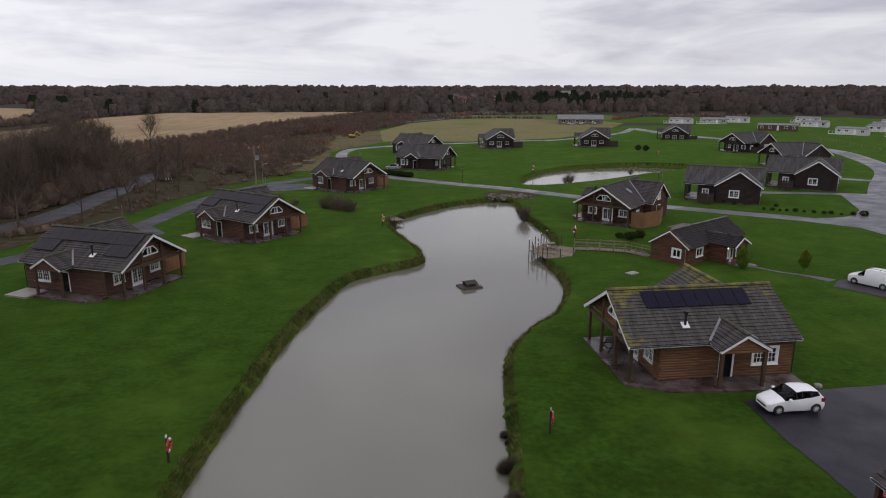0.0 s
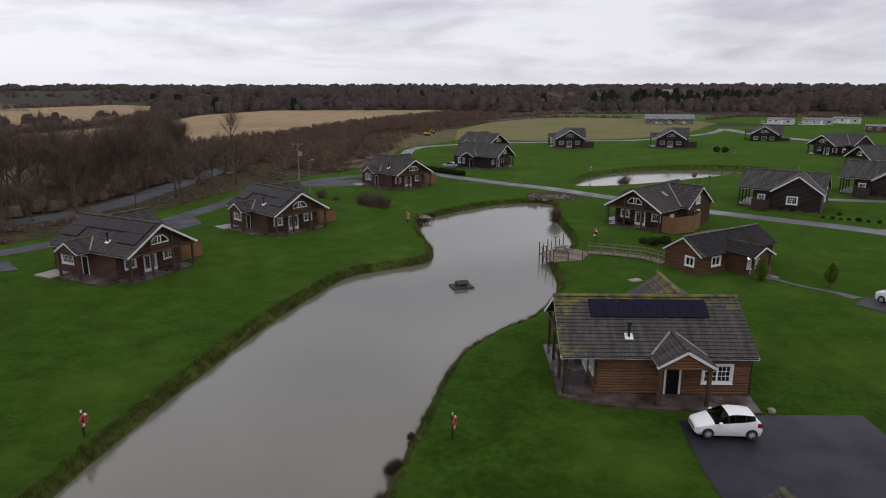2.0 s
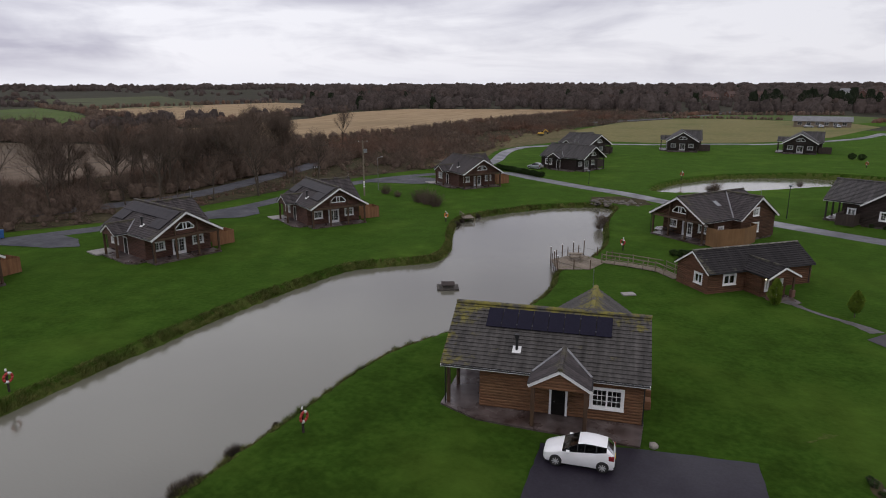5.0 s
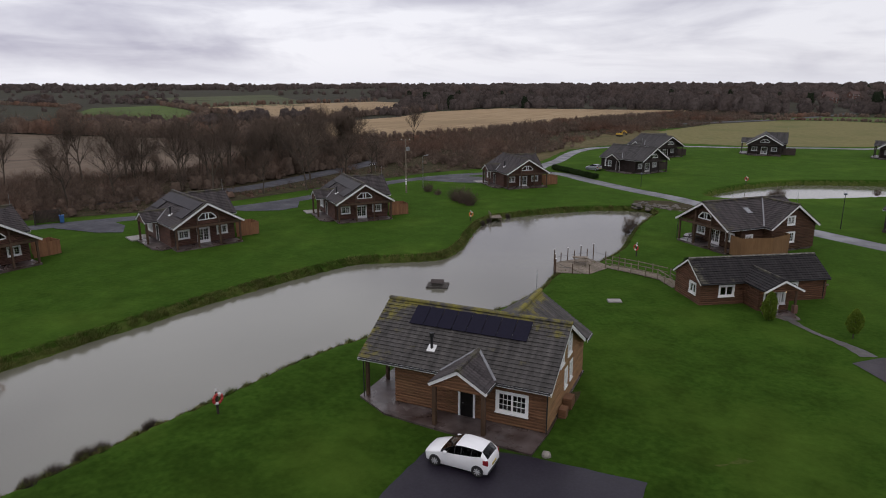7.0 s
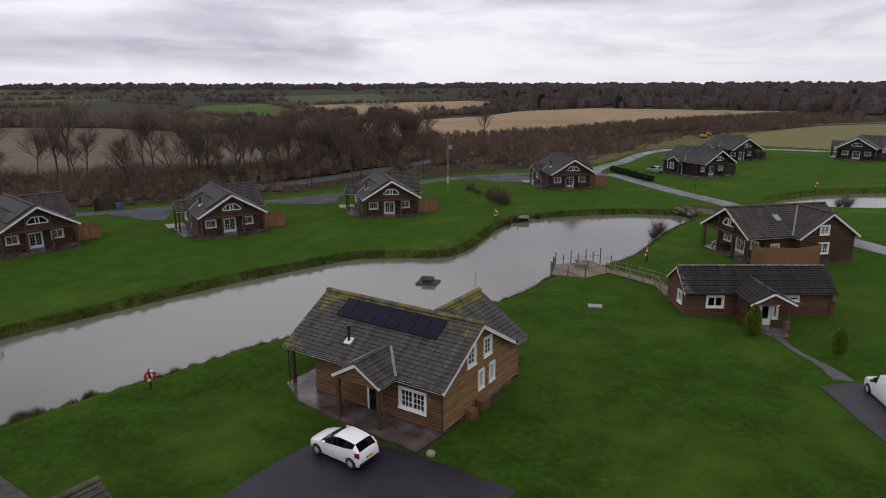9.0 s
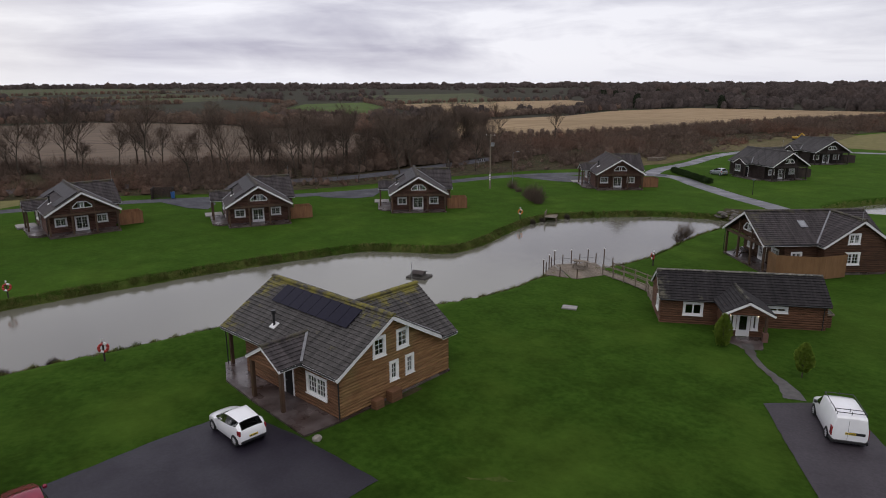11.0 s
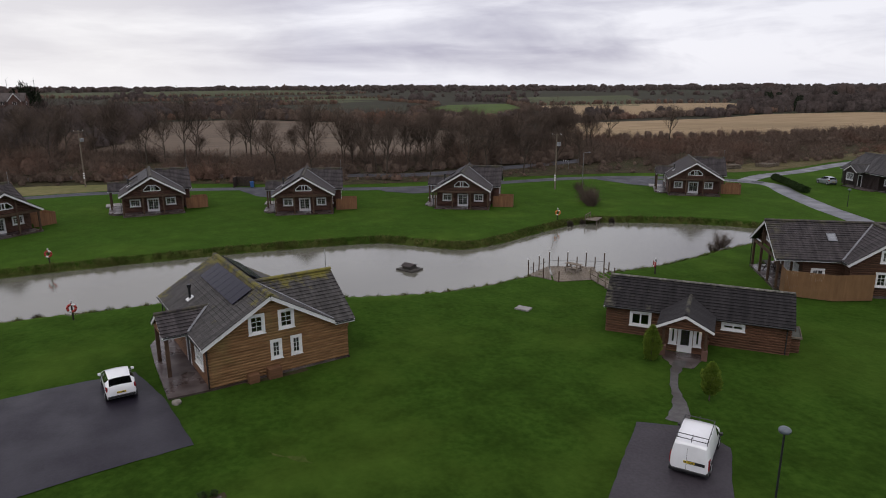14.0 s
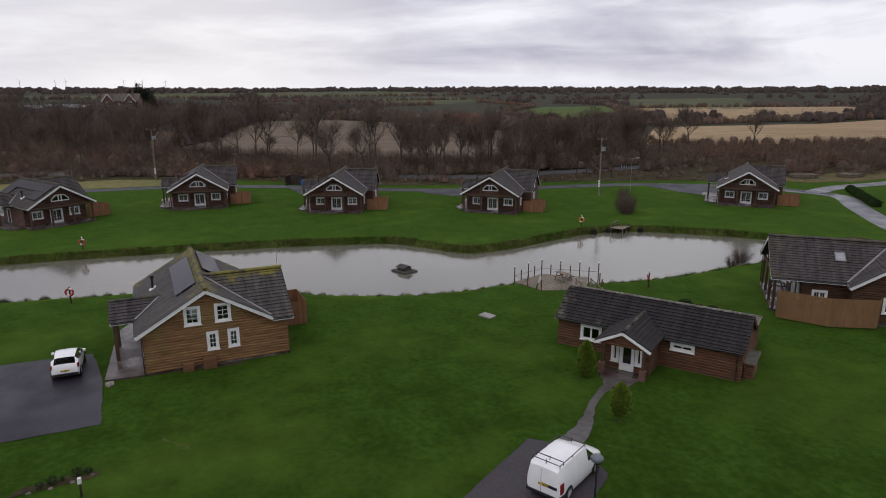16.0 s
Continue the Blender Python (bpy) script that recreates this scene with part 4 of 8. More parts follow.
    for p, q in (((0, -E - 0.03, EZ - 0.12), (7.75 - ex, -E - 0.03, EZ - 0.12)), ((7.75 + ex, -E - 0.03, EZ - 0.12), (length, -E - 0.03, EZ - 0.12)),
                 ((0, E + 0.03, EZ - 0.12), (vl, E + 0.03, EZ - 0.12)), ((vl - 0.03, E, EZ - 0.12), (vl - 0.03, 5.75, EZ - 0.12)), ((vr + 0.03, E - 0.2, EZ - 0.12), (vr + 0.03, 5.75, EZ - 0.12)),
                 ((7.75 - ex - 0.02, -E, 2.92), (7.75 - ex - 0.02, -6.1, 2.92)), ((7.75 + ex + 0.02, -E, 2.92), (7.75 + ex + 0.02, -6.1, 2.92))):
        barge(top, P(*p), P(*q), depth=0.16, thick=0.04, name="fascia")
        bm = bmesh.new()
        off = Vector((0, 0, 0.05))
        side = (P(*q) - P(*p)).normalized().cross(Vector((0, 0, 1))) * 0.06
        mid = (P(*p) + P(*q)) / 2 - P(6.5, 0, 0)
        side = side if side.dot(mid) > 0 else -side
        rod(bm, P(*p) + side + off, P(*q) + side + off, 0.05, n=6)
        part("gutter", bm, M_BLACK, top)
    bm = bmesh.new()
    rod(bm, P(A1 + 0.06, -B - 0.1, 0.12), P(A1 + 0.06, -B - 0.1, 2.9), 0.04, n=6)
    part("downpipe", bm, M_BLACK, top)
    bm = bmesh.new()
    rod(bm, P(0.2, -B - 0.22, 0.12), P(0.2, -B - 0.22, 2.9), 0.04, n=6)
    part("downpipe", bm, M_BLACK, top)
    # entrance porch
    for a in (6.15, 9.35):
        bm = bmesh.new()
        bevelled(bm, a - 0.12, a + 0.12, s * -5.9 - 0.12, s * -5.9 + 0.12, 0.12, 2.9, 0.015)
        part("post", bm, post_m, top)
    bm = [] if fine else bmesh.new()
    log_wall(bm, P(7.75, -6.0, 0), X, -Y, 2.72, 3.9, lambda z: (-min(1.7, (3.95 - z) / pk), min(1.7, (3.95 - z) / pk)), (), t=0.1)
    wall_part("porch_gable", bm, wall_m, top)
    # flue through the roof
    if style != "dark":
        fz = zz(3.2)
        bm = bmesh.new()
        tilt = Matrix.Translation(P(4.7, -3.2, fz + 0.07)) @ Matrix.Rotation(s * math.atan(K), 4, "X")
        box(bm, -0.28, 0.28, -0.28, 0.28, 0.0, 0.05, tilt)
        flue = part("flue_plate", bm, M_WHITE, top, "white flashing plate")
        bm = bmesh.new()
        rod(bm, P(4.7, -3.2, fz), P(4.7, -3.2, fz + 0.95), 0.09, n=10)
        rod(bm, P(4.7, -3.2, fz + 0.9), P(4.7, -3.2, fz + 1.15), 0.15, 0.15, n=10)
        part("flue_pipe", bm, M_BLACK, flue, "black flue pipe with cowl")
    if solar:
        tiltm = lambda a0: Matrix.Translation(P(a0, -0.42, zz(0.42) + 0.15)) @ Matrix.Rotation(s * math.atan(K), 4, "X")
        bm = bmesh.new()
        for d in (0.25, 1.25):
            m = tiltm(2.35)
            box(bm, 0, 8.3, -s * d - 0.03, -s * d + 0.03, -0.09, -0.005, m)
        rails = part("solar_panels", bm, M_STEEL, top, "row of dark solar panels on rails")
        for i in range(8):
            m = tiltm(2.35 + i * 1.04)
            bm = bmesh.new()
            y0, y1 = sorted((0.0, -s * 1.62))
            box(bm, 0.0, 1.0, y0, y1, 0.0, 0.04, m)
            part("solar_panel", bm, M_SOLAR, rails)
        # a second, flat array on the far slope
        m2 = Matrix.Translation(P(0.8, 0.35, zz(0.35) + 0.2)) @ Matrix.Rotation(-s * math.atan(K), 4, "X")
        bm = bmesh.new()
        y0, y1 = sorted((0.0, s * 1.6))
        box(bm, 0.0, 6.4, y0, y1, 0.0, 0.05, m2)
        part("solar_panel", bm, M_SOLAR, top, "dark solar panel on the far slope")
    else:
        if style == "red" and array:
            rails = None
            tiltr = lambda a, d: Matrix.Translation(P(a, 0, RZ + 0.1)) @ Matrix.Rotation(s * math.atan(K), 4, "X") @ Matrix.Translation((0, -s * d, 0))
            for a, d in [(0.5 + i * 1.46, 0.45) for i in range(8)] + [(0.5, 2.1), (1.96, 2.1), (9.9, 2.1), (11.2, 2.1)]:
                bm = bmesh.new()
                y0, y1 = sorted((0.0, -s * 1.6))
                box(bm, 0.0, 1.44, y0, y1, 0.0, 0.1, tiltr(a, d))
                if rails is None:
                    rails = part("solar_panels", bm, M_OLDSOLAR, top, "two rows of dark solar panels")
                else:
                    part("solar_panel", bm, M_OLDSOLAR, rails)
    if skylight:
        m = Matrix.Translation(P(5.0, 1.5, zz(1.5) + 0.09)) @ Matrix.Rotation(-s * math.atan(K), 4, "X")
        bm = bmesh.new()
        y0, y1 = sorted((0.0, s * 1.1))
        for q in ((0, 0.08, y0, y1), (0.72, 0.8, y0, y1), (0.08, 0.72, y0, y0 + 0.08), (0.08, 0.72, y1 - 0.08, y1)):
            box(bm, *q, 0, 0.07, m)
        sky_l = part("skylight", bm, M_LEAD, top, "roof window in a grey frame")
        bm = bmesh.new()
        box(bm, 0.08, 0.72, y0 + 0.08, y1 - 0.08, 0.02, 0.04, m)
        part("pane", bm, M_STEEL, sky_l)
    # aerial
    bm = bmesh.new()
    rod(bm, P(wing - 0.2, 5.6, RZ - 0.3), P(wing - 0.2, 5.6, RZ + 1.5), 0.02, n=5)
    part("aerial", bm, M_STEEL, top)
    # a boarded screen beside the porch
    if fence:
        path = {"short": [(3.0, 4.7), (3.0, 7.9), (5.4, 7.9), (5.4, 5.6)], "rear": [(3.6, 4.6), (3.6, 8.1), (7.2, 8.1), (7.2, 5.6)], "long": [(0.6, 4.5), (0.4, 6.4), (4.1, 7.5), (7.6, 6.7), (8.0, 5.6)]}[fence]
        screen = None
        for (a0, r0), (a1, r1) in zip(path, path[1:]):
            p, q = P(a0, r0, 0), P(a1, r1, 0)
            n = max(1, round((q - p).length / 0.15))
            for i in range(n):
                c, d = p + (q - p) * (i / n), p + (q - p) * ((i + 0.96) / n)
                bm = bmesh.new()
                hgt = {"short": 1.75, "rear": 2.0, "long": 2.4}[fence]
                lo, hi = Vector((0, 0, 0.05)), Vector((0, 0, hgt + 0.01 * (i % 2)))
                bar(bm, (c + d) / 2 + lo, (c + d) / 2 + hi, (d - c).length, 0.03, up=(d - c).cross(Vector((0, 0, 1))))
                if screen is None:
                    screen = part("screen_fence", bm, fence_m, top, "close-boarded timber screen")
                else:
                    part("board", bm, fence_m, screen)
    return top


def place(ob, x, y, deg, z=None):
    return pose(x, y, level(x, y) if z is None else z, 0, 0, deg)


main_lodge = lodge("log", 1, solar=True, fence="rear")
main_lodge.matrix_basis = place(None, 12.05, 46.29, 7.4, 0.35) @ pose(0.2, 0, 0) @ Matrix.Diagonal((0.984, 1, 0.985, 1))
tagged(main_lodge, "log-clad lodge with lichened roof and solar panels", "lodge", "lodges")
near_lodge = lodge("log", -1, plain=True)
near_lodge.matrix_basis = place(None, 14.28, 19.5, 6.0, 0.42)
tagged(near_lodge, "log-clad lodge with mossy grey roof beside the drive", "lodge", "lodges")
bridge_lodge = lodge("brown", -1, fence="long", length=13.4, wing=9.6, skylight=True)
bridge_lodge.matrix_basis = place(None, 23.77, 96.49, 52.6, 0.45)
tagged(bridge_lodge, "brown log lodge with boarded terrace screen", "lodge", "lodges")
red_lodge = lodge("red", -1)
red_lodge.matrix_basis = place(None, -29.44, 64.43, 161.9, 0.42)
tagged(red_lodge, "red-brown timber lodge with white window frames", "lodge", "lodges")
for x, y, deg, z in ((-39.46, 44.38, 178.0, 0.5), (-22.28, 87.23, 145.4, 0.35), (-31.9, 26.95, 215.3, 0.45)):
    copy_thing(red_lodge, place(None, x, y, deg, z))
culvert_lodge = lodge("red", -1, array=False)
culvert_lodge.matrix_basis = place(None, -14.37, 128.58, 139.3, 0.5)
tagged(culvert_lodge, "red-brown timber lodge beside the lane bend", "lodge", "lodges")
dark_lodge = lodge("dark", -1, wing_upper=False)
dark_lodge.matrix_basis = place(None, 45.62, 121.63, -26.7, 0.75)
tagged(dark_lodge, "black-brown timber lodge with white gable boards", "lodge", "lodges")
for x, y, deg, z in ((67.3, 135.0, -32.2, 1.1), (18.66, 212.98, 95.6, 1.05), (49.72, 215.95, 82.8, 1.2), (84.1, 239.3, 73.7, 1.2), (1.65, 163.2, 155.2, 0.6),
                     (-2.51, 196.4, 144.4, 0.8), (85.73, 195.9, 29.6, 1.6), (80.85, 162.1, 12.5, 1.5)):
    copy_thing(dark_lodge, place(None, x, y, deg, z))


def bungalow():
    """A long low log bungalow. x along the ridge, y = -r with the entrance at positive r."""
    top = thing("bungalow", "low log bungalow with charcoal roof and entrance porch", "bungalow")
    P = lambda a, r, z: Vector((a, -r, z))
    X, Y = Vector((1, 0, 0)), Vector((0, -1, 0))
    LEN, E, RZ, EZ, B = 13.1, 2.68, 4.1, 2.35, 2.4
    K = (RZ - EZ) / E
    rr = lambda z: max(0.0, (RZ - 0.14 - z) / K)
    bm = bmesh.new()
    box(bm, 0.05, 13.05, -2.5, 2.5, -0.3, 0.1)
    box(bm, 4.3, 7.9, -6.0, -2.5, -0.3, 0.1)
    part("slab", bm, M_CONCRETE, top)
    bm = []
    fw = [(1.9, 3.5, 0.9, 2.1), (8.4, 10.0, 1.5, 2.1), (4.6, 7.6, 0.1, 2.3)]
    log_wall(bm, P(0, B, 0), X, Y, 0.1, 2.5, lambda z: (0.15, LEN - 0.15), fw)
    wall_part("front_wall", bm, M_REDWOOD, top)
    bm = []
    log_wall(bm, P(0, -B, 0), X, -Y, 0.1, 2.5, lambda z: (0.15, LEN - 0.15), ())
    wall_part("back_wall", bm, M_REDWOOD, top)
    gw = [(0.35, 1.65, 0.9, 2.1)]
    for a, n, holes in ((0.15, -X, gw), (LEN - 0.15, X, ())):
        bm = []
        log_wall(bm, P(a, 0, 0), Y, n, 0.1, 3.9, lambda z: (-min(B, rr(z)), min(B, rr(z))), holes)
        wall_part("gable_wall", bm, M_REDWOOD, top)
    glazed(top, "window", P(0, B, 0), X, Y, *fw[0], 2, 1, 1, "white two-light window")
    glazed(top, "window", P(0, B, 0), X, Y, *fw[1], 2, 1, 1, "low white window under the eave")
    glazed(top, "window", P(0.15, 0, 0), Y, -X, *gw[0], 2, 1, 1, "white two-light window")
    # vestibule and porch
    C, H = 6.1, 1.87
    for a, n in ((4.6, -X), (7.6, X)):
        bm = []
        log_wall(bm, P(a, 0, 0), Y, n, 0.1, 2.5, lambda z: (B, 4.6), ())
        wall_part("vestibule_wall", bm, M_REDWOOD, top)
    bm = []
    hv = [(C - 1.1, C - 0.55, 0.7, 2.1), (C - 0.5, C + 0.5, 0.1, 2.1), (C + 0.55, C + 1.1, 0.7, 2.1)]
    log_wall(bm, P(0, 4.6, 0), X, Y, 0.1, 2.7, lambda z: (4.6, 7.6), hv)
    wall_part("vestibule_wall", bm, M_REDWOOD, top)
    glazed(top, "window", P(0, 4.6, 0), X, Y, *hv[0], 1, 1, 1, "narrow white side light")
    glazed(top, "window", P(0, 4.6, 0), X, Y, *hv[2], 1, 1, 1, "narrow white side light")
    glazed(top, "door", P(0, 4.6, 0), X, Y, *hv[1], 1, 1, 1, "white half-glazed front door", 0.5)
    for a in (4.7, 7.5):
        bm = bmesh.new()
        bevelled(bm, a - 0.2, a + 0.2, -5.85, -5.45, -0.1, 0.95, 0.02)
        part("pier", bm, M_BRICK, top, "brick pier")
        bm = bmesh.new()
        bevelled(bm, a - 0.09, a + 0.09, -5.74, -5.56, 0.95, 2.4, 0.012)
        part("post", bm, M_POST, top)
        bm = bmesh.new()
        c = P(a + (0.35 if a < 6 else -0.35), 4.72, 2.0)
        bmesh.ops.create_icosphere(bm, subdivisions=2, radius=0.07, matrix=Matrix.Translation(c))
        part("porch_lamp", bm, M_BULB, top, "lit globe wall lamp")
    bm = []
    pk = 0.95 / H
    log_wall(bm, P(C, 5.75, 0), X, Y, 2.3, 3.2, lambda z: (-min(1.7, (3.28 - z) / pk), min(1.7, (3.28 - z) / pk)), (), t=0.1)
    wall_part("porch_gable", bm, M_REDWOOD, top)
    bm = bmesh.new()

    def slab(pts, T=0.12):
        a = [bm.verts.new(P(*p)) for p in pts]
        b = [bm.verts.new(P(p[0], p[1], p[2] - T)) for p in pts]
        bm.faces.new(a); bm.faces.new(b)
        for i in range(len(pts)):
            j = (i + 1) % len(pts)
            bm.faces.new((a[i], a[j], b[j], b[i]))
    slab([(0, 0, RZ), (LEN, 0, RZ), (LEN, E, EZ), (0, E, EZ)])
    slab([(0, 0, RZ), (LEN, 0, RZ), (LEN, -E, EZ), (0, -E, EZ)])
    PZ, PE = 3.4, 2.45
    v0, v1 = (RZ - PZ) / K, (RZ - PE) / K
    slab([(C, 5.95, PZ), (C, v0, PZ), (C - H, v1, PE), (C - H, 5.95, PE)])
    slab([(C, 5.95, PZ), (C, v0, PZ), (C + H, v1, PE), (C + H, 5.95, PE)])
    roof = part("roof", bm, M_BLACK, top, "charcoal tiles with pale mossy ridge")
    slope(roof, M_DARKROOF, P(0, 0, RZ), X, Y, lambda t: [(-0.09, LEN + 0.09)], E, RZ - EZ, 0.3)
    slope(roof, M_DARKROOF, P(0, 0, RZ), X, -Y, lambda t: [(-0.09, LEN + 0.09)], E, RZ - EZ, 0.3)
    slope(roof, M_DARKROOF, P(C, 0, PZ), Y, -X, lambda t: [(v0 + (v1 - v0) * t, 5.97)], H, PZ - PE, 0.3)
    slope(roof, M_DARKROOF, P(C, 0, PZ), Y, X, lambda t: [(v0 + (v1 - v0) * t, 5.97)], H, PZ - PE, 0.3)
    ridge_tiles(roof, M_RIDGE, P(-0.02, 0, RZ + 0.07), P(LEN + 0.02, 0, RZ + 0.07), 0.15)
    ridge_tiles(roof, M_DARKROOF, P(C, v0, PZ + 0.07), P(C, 5.97, PZ + 0.07), 0.14)
    for a in (-0.05, LEN + 0.05):
        for e in (-E, E):
            barge(top, P(a, 0, RZ - 0.12), P(a, e, EZ - 0.14), depth=0.16, material=M_WHITE if a < 1 else M_REDWOOD)
    for e in (-H, H):
        barge(top, P(C, 6.0, PZ - 0.08), P(C + e * 1.03, 6.0, PE - 0.11), depth=0.17)
    for r in (-E, E):
        bm = bmesh.new()
        rod(bm, P(0, r * 1.03, EZ - 0.05), P(LEN, r * 1.03, EZ - 0.05), 0.06, n=6)
        part("gutter", bm, M_BLACK, top)
    bm = bmesh.new()
    rod(bm, P(LEN - 0.4, B + 0.1, 0.1), P(LEN - 0.4, B + 0.1, 2.3), 0.04, n=6)
    part("downpipe", bm, M_BLACK, top)
    # flat-roofed rear extension and a low store against the end gable
    for a0, a1, r0, r1, h in ((9.1, 12.9, -5.6, -2.45, 2.25), (13.05, 13.6, -0.5, 1.7, 1.35)):
        for p, u, n, lim in ((P(0, r0, 0), X, -Y, (a0, a1)), (P(0, r1, 0), X, Y, (a0, a1)), (P(a0, 0, 0), Y, -X, (r0, r1)), (P(a1, 0, 0), Y, X, (r0, r1))):
            if (h > 2 and n == Y) or (h < 2 and n == -X):
                continue
            bm = []
            log_wall(bm, p, u, n, 0.1, h, lambda z: lim, ())
            wall_part("extension_wall" if h > 2 else "store_wall", bm, M_REDWOOD, top)
        y0, y1 = sorted((-(r0 - 0.15), -(r1 + 0.1)))
        bm = bmesh.new()
        bevelled(bm, a0 - 0.12, a1 + 0.12, y0, y1, h, h + 0.06, 0.015)
        lid = part("flat_roof", bm, M_GREYSHEET_FELT, top, "grey felted flat roof")
        for p, q in (((a0 - 0.12, y0), (a1 + 0.12, y0)), ((a0 - 0.12, y1), (a1 + 0.12, y1)), ((a0 - 0.12, y0), (a0 - 0.12, y1)), ((a1 + 0.12, y0), (a1 + 0.12, y1))):
            bm = bmesh.new()
            bar(bm, (*p, h + 0.05), (*q, h + 0.05), 0.06, 0.14)
            part("edge_board", bm, M_WEATHERED, lid)
    return top


M_GREYSHEET_FELT = surface("mossy_felt", (0.075, 0.078, 0.066), (0.135, 0.135, 0.115), 1.5, 0.85, 0.2, 0.5, (0.06, 0.075, 0.03), 0.6)
bungalow_place = pose(26.67, 74.82, 0.15, 0, 0, 39.55)
bungalow().matrix_basis = bungalow_place


# ---- drives, patios and paths ----
sheet("drive", [(20, 39.6), (20.3, 35), (20.7, 31.8), (21, 29.2), (21.6, 24), (22, 8), (36, 8), (34, 28), (32.2, 37), (31.6, 42.1), (25.2, 41.1), (22.5, 40.4)], M_TARMAC, 0.04, "wet dark tarmac drive beside the lodge", "drive", cell=0.9, ragged=0.1)
sheet("drive", [(40.6, 64.9), (46, 58), (56, 45.5), (63, 36), (70, 40), (62, 48.5), (49.2, 62.6), (45.1, 67.2), (42.6, 67.2)], M_DRIVE, 0.04, "dark tarmac drive with a van on it", "drive", cell=0.9, ragged=0.1)
sheet("drive", [(61, 88), (66, 84), (80, 92), (92, 120), (82, 121), (74, 120), (68, 104), (60, 96)], M_ROADGREY, 0.055, "pale wet turning area", "drive", cell=0.9, ragged=0.1)
sheet("paving", [(bungalow_place @ Vector((a, -r, 0))).xy for a, r in ((4.7, 4.7), (4.8, 6.2), (5.6, 7.6), (6.9, 7.5), (7.3, 6.2), (7.5, 4.7))], M_PATIO, 0.02, "damp stained paving before the porch", "paving", cell=0.7, ragged=0.2)
sheet("path", [(35.0, 73.5), (36.4, 71.7), (37.6, 70.5), (38.9, 69.3), (40.0, 68.3), (41.1, 66.6), (42.3, 67.2), (41.1, 68.5), (39.9, 69.4), (38.5, 70.3), (37.2, 71.6), (35.7, 74.0)], M_PATHGREY, 0.03, "narrow damp garden path with muddy edges", "path", cell=0.45, ragged=0.13)
sheet("drive", [(-48.6, 82.8), (-44.5, 83.5), (-40, 87), (-39.5, 90.5), (-43, 94.5), (-45, 96)], M_LANEDARK, 0.06, "damp tarmac apron behind a red lodge", "drive", cell=0.9, ragged=0.1)
sheet("drive", [(-60, 61), (-56, 67.5), (-51, 66.5), (-47, 63.6), (-50, 61.6), (-58, 60)], M_LANEDARK, 0.06, "damp tarmac apron behind a red lodge", "drive", cell=0.9, ragged=0.1)
sheet("drive", [(-40, 127), (-30, 128.5), (-25, 131), (-25, 135), (-30, 138), (-36, 136.5)], M_LANEDARK, 0.06, "damp tarmac apron behind a red lodge", "drive", cell=0.9, ragged=0.1)
sheet("rough_grass", [(-33, 158), (-30, 172), (-33, 190), (-34.5, 203), (-31.5, 214), (-26, 226), (-22, 238), (-28, 292), (-40, 300), (-46, 250), (-42, 205), (-42, 180), (-40, 156)], M_DRYGRASS, 0.05, "dead brown rough grass beside the scrub", "grass", ragged=0.9)
sheet("rough_grass", [(-70, -40), (-70.5, 0), (-69.8, 22), (-69.5, 38), (-75, 48), (-82, 30), (-84, 0), (-90, -40)], M_PADDOCK, 0.03, "long pale grass beside the lane", "grass")


# ---- far land: fields, scrub, woods ----
TAN_A = [(-325, 62), (-330, 110), (-272, 148), (-176, 170), (-128, 160), (-98, 125), (-107, 88), (-130, 54), (-150, 30), (-185, 42)]
TAN_B = [(-120, 179), (-108, 210), (-96, 260), (-85, 345), (-60, 470), (-62, 512), (-200, 487), (-213, 405), (-190, 330), (-197, 240)]
TAN_C = [(-236, 278), (-425, 365), (-440, 440), (-405, 590), (-340, 560), (-240, 390)]
GREEN_1 = [(-500, 330), (-505, 398), (-400, 345), (-289, 272), (-242, 214), (-318, 226), (-385, 244)]
GREEN_2 = [(-815, 540), (-783, 804), (-480, 566), (-380, 455), (-434, 394), (-520, 450)]
GREEN_3 = [(-1900, -500), (-1800, 500), (-1250, 520), (-1050, -220)]
GREEN_4 = [(-900, 150), (-1150, 420), (-800, 430), (-640, 250)]
MEADOW = [(-8, 405), (20, 455), (95, 450), (118, 405), (92, 372), (88, 366), (34, 410), (6, 400)]
PADDOCK = [(-22, 240), (-28, 292), (-18, 350), (6, 398), (34, 408), (86, 365), (92, 338), (66, 278), (44, 254), (9, 240)]
SCRUB = [(-110, -70), (-81, -10), (-82, 26), (-76, 46), (-68, 60), (-57, 76), (-53, 92), (-50, 115), (-44, 137), (-36, 152), (-36, 185), (-36, 205), (-40, 250), (-30, 300), (-6, 400), (-20, 480),
         (-58, 470), (-83, 345), (-94, 258), (-106, 208), (-118, 178), (-96, 126), (-104, 88), (-128, 52), (-163, -2), (-195, -70)]
CARAVAN_PARK = [(50, 330), (95, 345), (140, 300), (180, 262), (260, 300), (240, 390), (120, 400)]
